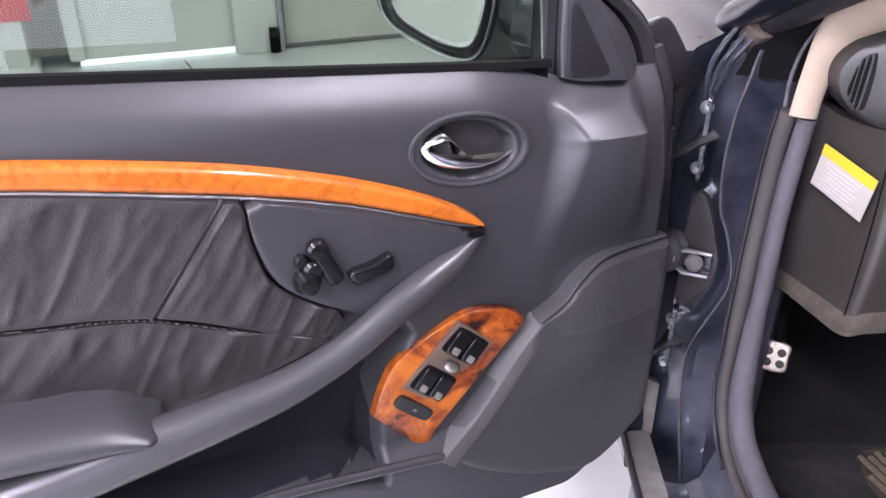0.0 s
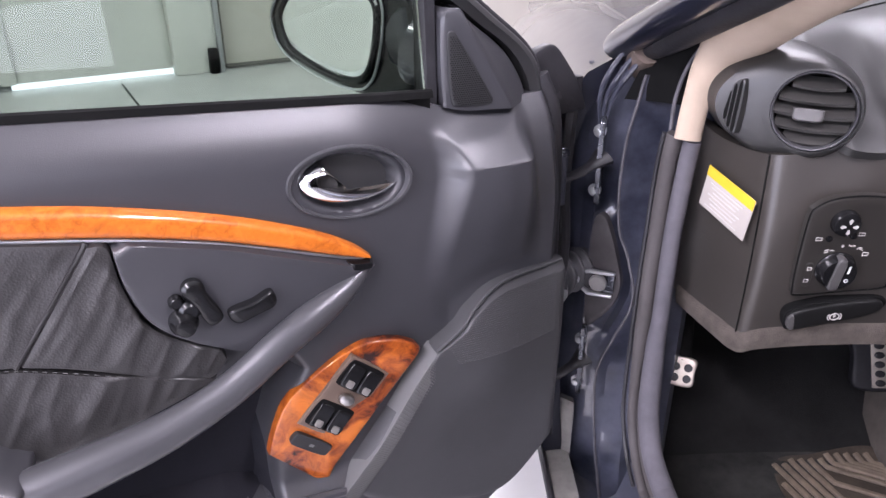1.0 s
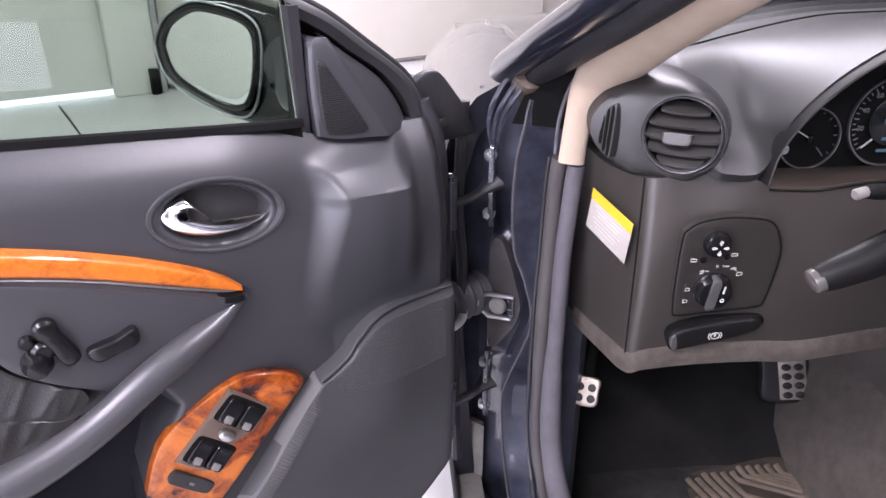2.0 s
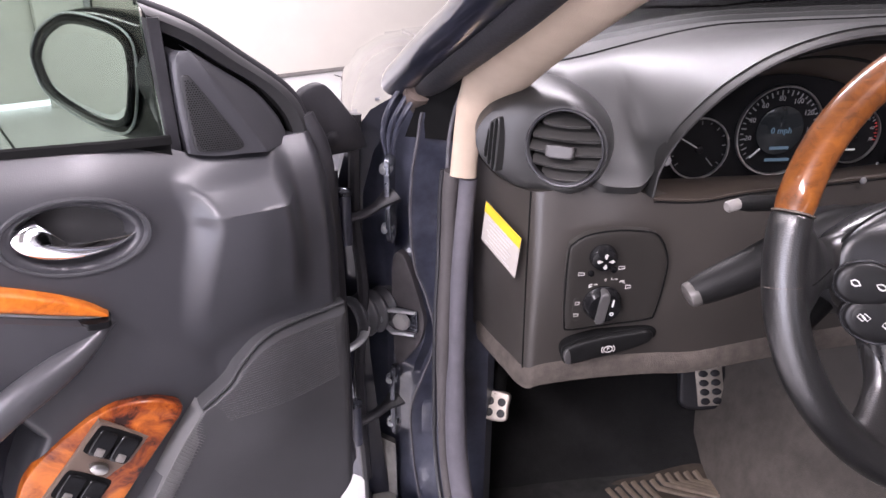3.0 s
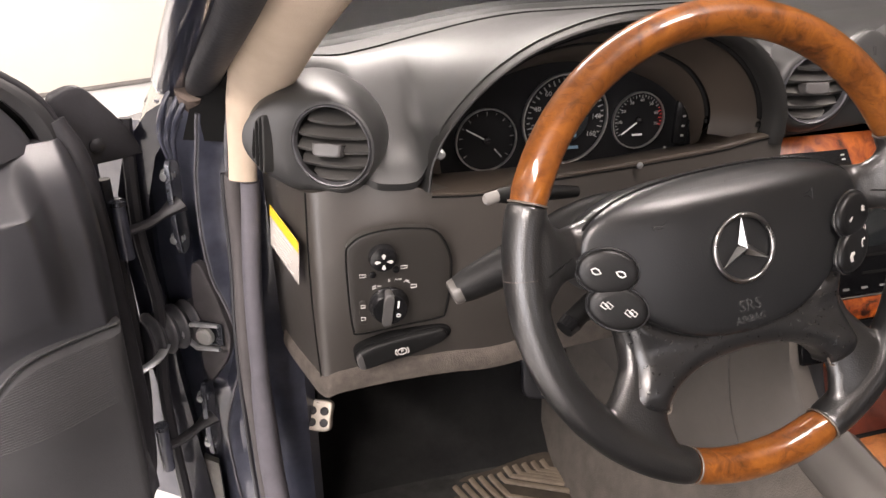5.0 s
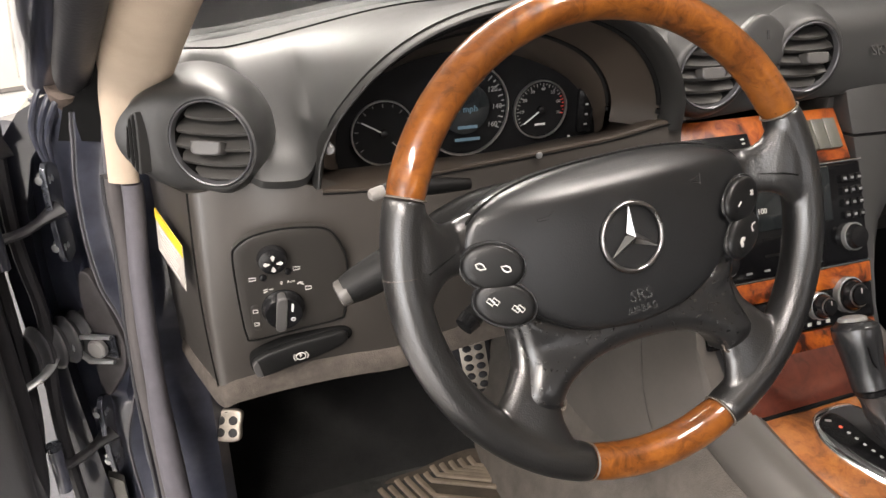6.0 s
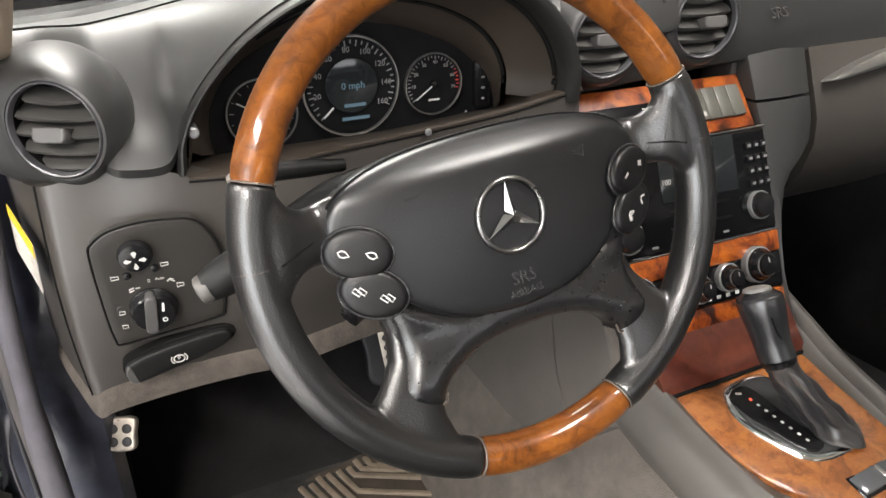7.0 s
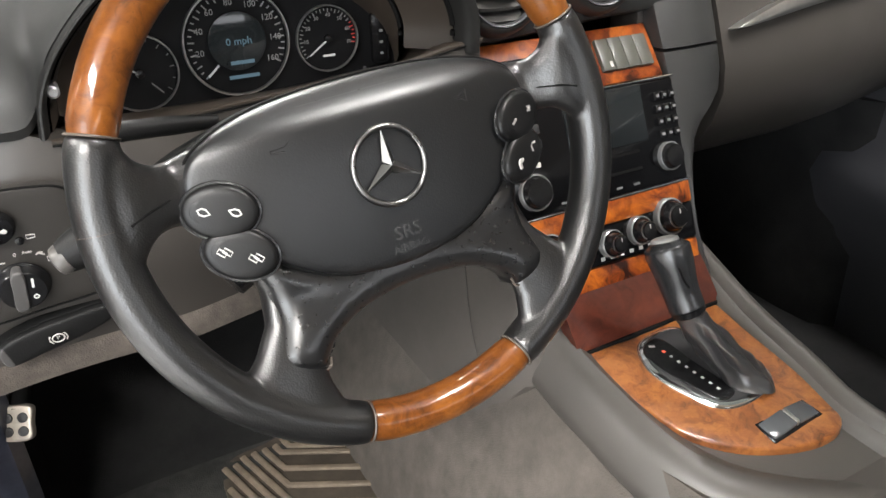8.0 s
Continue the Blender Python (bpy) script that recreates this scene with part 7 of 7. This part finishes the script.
    for x, y in ((-0.100, 0.052), (-0.082, 0.052), (-0.098, 0.032), (-0.080, 0.032)):
        bar("label_bar", 0.010, 0.005, WHITE, rd, STACK @ pose(x, y, 0.0056))
    lettering("display_number", "100", 0.0085, PALE_PRINT, rd, STACK @ pose(-0.031, 0.053, 0.0076))
    for k in range(6):
        part("side_key", block(0.016, 0.010, 0.004, STACK @ pose(-0.098 + 0.020 * (k % 2), 0.082 - 0.015 * (k // 2), 0.006), 0.0015), PANEL_DARK, rd)
    part("bright_strip", block(0.232, 0.0022, 0.004, STACK @ pose(0, -0.0205, 0.004), 0.0008), CHROME, s)
    part("bright_strip", block(0.232, 0.0022, 0.004, STACK @ pose(0, 0.0950, 0.004), 0.0008), CHROME, s)
    # climate controls between two burl bands
    part("burl_band", block(0.230, 0.024, 0.014, STACK @ pose(0, -0.0335, -0.002), 0.002), WOOD_RED, s)
    hv = part("climate_panel", block(0.230, 0.040, 0.014, STACK @ pose(0, -0.0660, -0.003), 0.002), RADIO_FACE, s, "black climate control panel")
    for x, y, q in ((0.0770, -0.0555, 0.0190), (0.0330, -0.0610, 0.0145), (-0.0070, -0.0660, 0.0140), (-0.085, -0.058, 0.0190)):
        km = STACK @ pose(x, y, 0.003)
        part("climate_knob", lathe([(q * 0.92, 0), (q * 0.92, 0.008), (q * 0.86, 0.012), (q * 0.74, 0.017), (q * 0.66, 0.0175)], 36, km), BLACK, hv)
        part("knob_ring", lathe([(q * 0.92, 0.004), (q * 0.98, 0.0085), (q * 1.08, 0.0075), (q * 1.12, 0.0)], 36, km, cap=False), RING, hv)
        part("knob_cap", lathe([(q * 0.62, 0.0172), (q * 0.58, 0.0205), (q * 0.1, 0.0212)], 28, km), BLACK, hv)
        part("cap_ring", lathe([(q * 0.60, 0.0180), (q * 0.67, 0.0186), (q * 0.70, 0.0170)], 30, km, cap=False), EMBLEM, hv)
        bar("knob_mark", 0.001, q * 0.30, PALE_PRINT, hv, km @ pose(0, q * 0.3, 0.0210))
    for k in range(6):
        bar("icon", 0.005, 0.004, WHITE, hv, STACK @ pose(-0.02 + 0.013 * k, -0.080, 0.0046))
    part("burl_band", block(0.196, 0.026, 0.014, STACK @ pose(0.015, -0.100, -0.002), 0.002), WOOD_RED, s)




def cz(y):
    return 0.598 + 0.15 * (y - 0.44)


def console():
    c = thing("centre_console", "grey centre console with glossy burl top", "console")
    # grey flanks that rise round the burl
    left = spline([(0.911, 0.600, 0.652), (0.914, 0.58, 0.640), (0.918, 0.548, 0.624), (0.920, 0.477, 0.608), (0.926, 0.391, 0.594), (0.952, 0.335, 0.585), (1.003, 0.290, 0.580), (1.06, 0.26, 0.578), (1.12, 0.24, 0.578)], 40)
    rows = []
    for dx, dy, dz in ((0.016, 0.014, -0.004), (0.006, 0.004, 0.002), (-0.004, -0.003, 0.000), (-0.016, -0.010, -0.009), (-0.030, -0.016, -0.034), (-0.0335, -0.018, -0.045), (-0.0315, -0.017, -0.051), (-0.022, -0.012, -0.053)):
        rows.append([p + Vector((dx, dy * smooth01(0.45, 0.30, p.y), dz)) for p in left])
    part("console_flank", shell(rows, (0.02, 0.01, -0.01)), FLANK, c, "soft grey console flank")
    right = spline([(1.150, 0.60, 0.66), (1.142, 0.54, 0.642), (1.132, 0.475, 0.625), (1.126, 0.40, 0.610), (1.118, 0.34, 0.600), (1.13, 0.26, 0.592), (1.15, 0.1, 0.590)], 30)
    rows = [[p + Vector((dx, 0, dz)) for p in right] for dx, dz in ((-0.015, -0.020), (-0.011, -0.008), (-0.006, -0.002), (0.0, 0.0), (0.006, -0.002), (0.011, -0.008), (0.015, -0.020), (0.019, -0.045), (0.024, -0.10), (0.03, -0.33))]
    part("console_flank", shell(rows, (-0.01, 0.0, -0.01)), FLANK, c)
    rows = [[Vector((x, y, z)) for x in (0.99, 1.06, 1.15)] for y, z in ((0.30, 0.570), (0.27, 0.580), (0.1, 0.582), (-0.3, 0.585))]
    part("rear_console", shell(rows, (0, 0, -0.05)), FLANK, c)
    part("console_deck", plate([(0.918, 0.56), (1.03, 0.57), (1.14, 0.56), (1.14, 0.40), (1.14, 0.27), (1.06, 0.27), (0.99, 0.30), (0.935, 0.36), (0.918, 0.45)], -0.006, 0.02, lambda x, y, h: Vector((x, y, cz(y) + h)), 0.002, 0, 60), FLANK, c)
    # burl top
    to = lambda x, y, h: Vector((x, y, cz(y) + h))
    part("burl_top", plate([(0.931, 0.512), (0.985, 0.513), (1.045, 0.515), (1.110, 0.520), (1.122, 0.47), (1.122, 0.40), (1.102, 0.345), (1.072, 0.331), (1.027, 0.338), (0.980, 0.361), (0.948, 0.398), (0.933, 0.454)], 0.002, 0.012, to, 0.003, 0.003, 96), WOOD_TOP, c, "glossy amber burl console top")
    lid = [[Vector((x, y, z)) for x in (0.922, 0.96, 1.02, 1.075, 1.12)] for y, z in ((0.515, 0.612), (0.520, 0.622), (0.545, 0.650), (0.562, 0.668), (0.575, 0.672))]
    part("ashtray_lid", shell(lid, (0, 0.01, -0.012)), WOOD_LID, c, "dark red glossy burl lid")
    part("lid_gap", tube([(0.915, 0.514, 0.611), (1.12, 0.516, 0.613)], 0.0025, 6), MATT, c)
    pl = [(0.975, 0.486), (0.990, 0.502), (1.020, 0.507), (1.044, 0.500), (1.066, 0.460), (1.082, 0.420), (1.070, 0.399), (1.030, 0.391), (0.998, 0.399), (0.978, 0.432), (0.970, 0.462)]
    sel = part("selector_plate", plate(pl, 0.007, 0.01, to, 0.003, 0, 72), CHROME, c, "chrome selector surround")
    cxy = (1.025, 0.447)
    part("selector_inner", plate([(cxy[0] + (x - cxy[0]) * 0.88, cxy[1] + (y - cxy[1]) * 0.90) for x, y in pl], 0.0085, 0.006, to, 0.002, 0, 60), PANEL_DARK, sel)
    part("gate_strip", plate([(0.982, 0.487), (0.998, 0.496), (1.012, 0.490), (1.018, 0.45), (1.026, 0.412), (1.018, 0.402), (1.002, 0.405), (0.988, 0.435), (0.980, 0.465)], 0.0095, 0.006, to, 0.002, 0, 60), BLACK, sel, "black gear indicator strip")
    for k in range(8):
        x, y = 0.999 + 0.0018 * k, 0.476 - 0.0088 * k
        bar("gear_mark", 0.0024, 0.0030, LED_RED if k == 0 else WHITE, sel, pose(x, y, cz(y) + 0.0100))
    bar("mode_mark", 0.006, 0.0026, PALE_PRINT, sel, pose(0.993, 0.487, cz(0.487) + 0.0100, 0, 0, -25))
    # window lift style rocker in the burl
    am = frame_to((1.049, 0.362, cz(0.362) + 0.0005), (1, 0.05, 0), (0, 1, 0.15))
    rk = part("rocker_panel", block(0.072, 0.026, 0.006, am, 0.002), BLACK, c, "small black rocker panel")
    part("rocker", block(0.032, 0.020, 0.005, am @ pose(-0.017, 0, 0.004, 0, -8, 0), 0.002), ROCKER, rk)
    part("rocker", block(0.032, 0.020, 0.005, am @ pose(0.017, 0, 0.004, 0, 8, 0), 0.002), ROCKER, rk)
    part("rocker_centre", block(0.007, 0.018, 0.009, am @ pose(0.0, 0, 0.004), 0.002), STEEL, rk)


def gear_lever():
    g = thing("gear_lever", "black leather gear lever in a chrome gate", "gear lever")
    p = spline([(1.052, 0.424, 0.600), (1.045, 0.429, 0.612), (1.030, 0.437, 0.630), (1.014, 0.450, 0.653), (1.004, 0.459, 0.670)], 26)
    rows = []
    for k, c in enumerate(p):
        f = k / 25
        r = 0.0165 * (1 - f) ** 1.6 + 0.0160
        deep = 0.17 * math.sin(math.pi * min(1, f * 1.1)) ** 0.7 + 0.03
        row = []
        for q in range(56):
            a = 2 * math.pi * q / 56
            w = 1 + deep * math.cos(5 * a + 2.2 * f + 0.6) + 0.4 * deep * math.cos(9 * a - 3.0 * f)
            row.append(c + Vector((r * w * 0.86 * math.cos(a), r * w * 1.12 * math.sin(a), -0.30 * r * math.sin(a) * f + 0.0015 * math.sin(f * 22 + 2 * a))))
        rows.append(row)
    part("gaiter", skin(rows, closed=True, cap=True), GAITER, g, "soft black leather gaiter in folds")
    part("collar", tube([(1.0045, 0.4585, 0.669), (1.0030, 0.4605, 0.6745)], 0.0166, 28), BLACK, g)
    k = spline([(1.0033, 0.460, 0.673), (1.0005, 0.4695, 0.690), (0.998, 0.4795, 0.710), (0.9965, 0.487, 0.7235), (0.996, 0.4915, 0.732)], 26)
    rad = [0.0160 + 0.0042 * smooth01(4, 18, i) - 0.0055 * smooth01(20, 25, i) ** 2 for i in range(26)]
    part("knob", tube(k, rad, 28, flat=1.12), LEVER, g, "dark grey gear knob with a satin sheen")
    part("knob_seam", tube(spline([(0.985, 0.4615, 0.722), (0.992, 0.4575, 0.706), (1.001, 0.4535, 0.694), (1.004, 0.4500, 0.680)], 12), 0.0009, 6), MATT, g)
    part("knob_cap", lathe([(0.0146, -0.001), (0.0136, 0.0018), (0.010, 0.003), (0.002, 0.0033)], 28, frame_to((0.9958, 0.4925, 0.7335), (1, 0, 0), (0, 0.86, -0.42)), 1.0, 0.85), CAP, g, "bright knob cap")


centre_stack()
console()
gear_lever()


# ---- floor, pedals and seats ----
def cabin_floor():
    rows = []
    for y, z in ((1.22, 0.74), (1.13, 0.58), (1.06, 0.43), (0.98, 0.315), (0.90, 0.275), (0.6, 0.265), (0.2, 0.265), (-1.2, 0.27)):
        rows.append([Vector((x, y, z + (0.06 if x < 0.385 else 0))) for x in (0.37, 0.39, 0.5, 0.6, 0.7, 0.8, 0.86, 1.2, 1.74)])
    solo("cabin_floor", shell(rows, (0, 0.01, -0.03)), CARPET_SHADED, "carpeted footwell floor with shade in its colour", "floor", "structure")
    rows = []
    for y in (1.15, 1.0, 0.85, 0.7, 0.55, 0.45, 0.3, 0.1, -0.3):
        o = 0.06 * smooth01(0.5, 0.3, y)
        rows.append([Vector((x, y, z)) for x, z in ((0.775 + o, 0.262), (0.795 + o, 0.34), (0.822 + o * 0.8, 0.42), (0.850 + o * 0.6, 0.48), (0.868 + o * 0.5, 0.520), (0.880 + o * 0.5, 0.548), (0.893 + o * 0.5, 0.580))])
    t = thing("tunnel_lining", "worn grey carpet lining of the tunnel side", "carpet")
    part("carpet", shell(rows, (0.02, 0, -0.01)), CARPET, t)
    rows = []
    for x, z in ((0.846, 0.45), (0.855, 0.52), (0.863, 0.57), (0.871, 0.62), (0.878, 0.68), (0.884, 0.75), (0.886, 0.86)):
        yf = 0.600 + 0.424 * (z - 0.754) + 0.10 * smooth01(0.60, 0.48, z)
        rows.append([Vector((x + q * smooth01(0.69, 0.62, z), y, z)) for y, q in ((1.10, 0), (0.9, 0), (0.78, 0), (0.70, 0), (yf + 0.03, 0.006), (yf + 0.006, 0.016), (yf, 0.026))])
    part("knee_panel", shell(rows, (0.02, 0, 0)), KNEE, t, "smooth grey side panel of the footwell")
    part("panel_seam", tube(spline([(0.8765, 0.665, 0.670), (0.869, 0.640, 0.605), (0.8635, 0.615, 0.572), (0.8600, 0.59, 0.55)], 14), 0.0006, 6), FLANK, t)
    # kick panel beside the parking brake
    solo("kick_panel", shell([[Vector((0.372, y, z)) for y in (0.88, 0.98, 1.2)] for z in (0.30, 0.5, 0.70)], (-0.02, 0, 0)), CARPET_SHADED, "carpeted kick panel with shade in its colour", "panel", "structure")
    solo("kick_panel", shell([[Vector((x, y, z)) for x, y in ((1.700, 0.70), (1.672, 0.735), (1.664, 0.80), (1.664, 1.2))] for z in (0.27, 0.5, 0.70)], (0.02, 0, 0)), CARPET_SHADED, "carpeted kick panel with shade in its colour", "panel", "structure")
    # matt black here paints in the deep shade under the dash
    solo("firewall_lining", shell([[Vector((x, 1.20, z)) for x in (0.36, 1.0, 1.75)] for z in (0.55, 0.75, 0.95)], (0, 0.02, 0)), MATT, "bulkhead lining blackened for footwell shade", "panel", "structure")


def floor_mat():
    m = thing("floor_mat", "dark car mat with a tan ribbed heel pad", "floor mat")
    fr = lambda x, y, h: Vector((x, y, 0.272 + 0.35 * max(0, y - 0.90) + h))
    part("mat", plate([(0.42, 0.40), (0.40, 0.7), (0.42, 0.93), (0.52, 0.965), (0.70, 0.965), (0.79, 0.94), (0.78, 0.7), (0.79, 0.40), (0.6, 0.37)], 0.006, 0.012, fr, 0.004, 0, 60), MAT_PILE, m)
    part("heel_pad", plate([(0.602, 0.60), (0.603, 0.75), (0.606, 0.895), (0.68, 0.918), (0.775, 0.930), (0.785, 0.90), (0.79, 0.75), (0.785, 0.60)], 0.009, 0.008, fr, 0.002, 0, 60), MAT_BASE, m, "tan rubber heel pad")
    # bent ribs: steep on the driver's side, turning across towards the tunnel
    for k in range(36):
        x0 = 0.30 + 0.0160 * k
        pts = []
        bend = 0.905 - 2.2 * max(0.0, 0.688 - x0)
        x, y = x0, 0.915
        for q in range(70):
            if 0.6045 < x < 0.786 and 0.605 < y < 0.903 + 0.14 * (x - 0.6):
                pts.append(fr(x, y, 0.0112))
            if y > bend:
                x, y = x + 0.0026, y - 0.0085
            else:
                x, y = x + 0.0075, y - 0.0040
        if len(pts) > 3:
            part("rib", tube(pts, 0.0050, 8, flat=0.7), MAT_RIB, m)


def pedals():
    b = thing("brake_pedal", "steel brake pedal with black rubber studs", "pedal")
    m = frame_to((0.790, 0.985, 0.428), (1, -0.16, 0.10), (0.12, 0.42, 0.90))
    part("pad", plate([(-0.036, -0.052), (0.036, -0.052), (0.038, 0.0), (0.036, 0.060), (-0.036, 0.060), (-0.038, 0)], 0.0, 0.016, lambda x, y, h: m @ Vector((x, y, h)), 0.006, 0, 48), RUBBER, b)
    f = part("steel_face", block(0.044, 0.108, 0.004, m @ pose(0.009, 0.003, 0.002), 0.0015), PEDAL_STEEL, b, "brushed steel pedal face")
    for i in range(2):
        for j in range(7):
            part("stud", lathe([(0.0070, 0.0), (0.0068, 0.003), (0.005, 0.004)], 14, m @ pose(-0.001 + 0.0195 * i, -0.043 + 0.0152 * j, 0.0035), 1.1, 0.8), RUBBER, f)
    part("pedal_arm", tube([m @ Vector((-0.012, 0.02, -0.012)), (0.77, 1.10, 0.62), (0.75, 1.10, 0.80)], 0.012, 10), MATT, b)
    p = thing("parking_pedal", "small bright parking brake pedal", "pedal")
    m = frame_to((0.4005, 0.816, 0.526), (0.9, -0.40, 0.02), (0.10, 0.45, 0.89))
    f = part("steel_face", plate([(-0.0165, -0.021), (0.015, -0.022), (0.018, 0.0), (0.017, 0.021), (-0.016, 0.021), (-0.018, 0)], 0.0, 0.008, lambda x, y, h: m @ Vector((x * 0.94, y * 0.86 - 0.001, h)), 0.003, 0, 48), PEDAL_STEEL, p, "bright pedal face with four studs")
    for i in (-1, 1):
        for j in (-1, 1):
            part("stud", lathe([(0.0056, 0.0), (0.0054, 0.0015), (0.003, 0.002)], 18, m @ pose(0.0080 * i, -0.0025 + 0.0075 * j, 0.0)), RUBBER, f)
    part("pedal_arm", tube([m @ Vector((0, 0.01, -0.008)), (0.44, 0.93, 0.60), (0.45, 1.0, 0.75)], 0.010, 10), MATT, p)


def seats():
    for x0, x1 in ((0.44, 0.90), (1.22, 1.68)):
        s = thing("bucket_seat", "black leather front seat with side bolsters", "seat", group="front seats")
        rows = []
        for j in range(10):
            v = j / 9
            y = 0.10 - 0.62 * v
            rows.append([Vector((x0 + (x1 - x0) * i / 12, y, 0.44 + 0.03 * math.sin(math.pi * v) - 0.03 * v + 0.025 * abs(2 * i / 12 - 1) ** 2 - 0.05 * (1 - min(1, v * 8)))) for i in range(13)])
        part("cushion", shell(rows, (0, 0, -0.14)), LEATHER, s)
        rows = [[Vector((x0 + (x1 - x0) * i / 12, -0.50 - 0.20 * j / 8 + 0.03 * abs(2 * i / 12 - 1) ** 2, 0.42 + 0.60 * j / 8)) for i in range(13)] for j in range(9)]
        part("backrest", shell(rows, (0, -0.10, -0.02)), LEATHER, s)


cabin_floor()
floor_mat()
pedals()
seats()
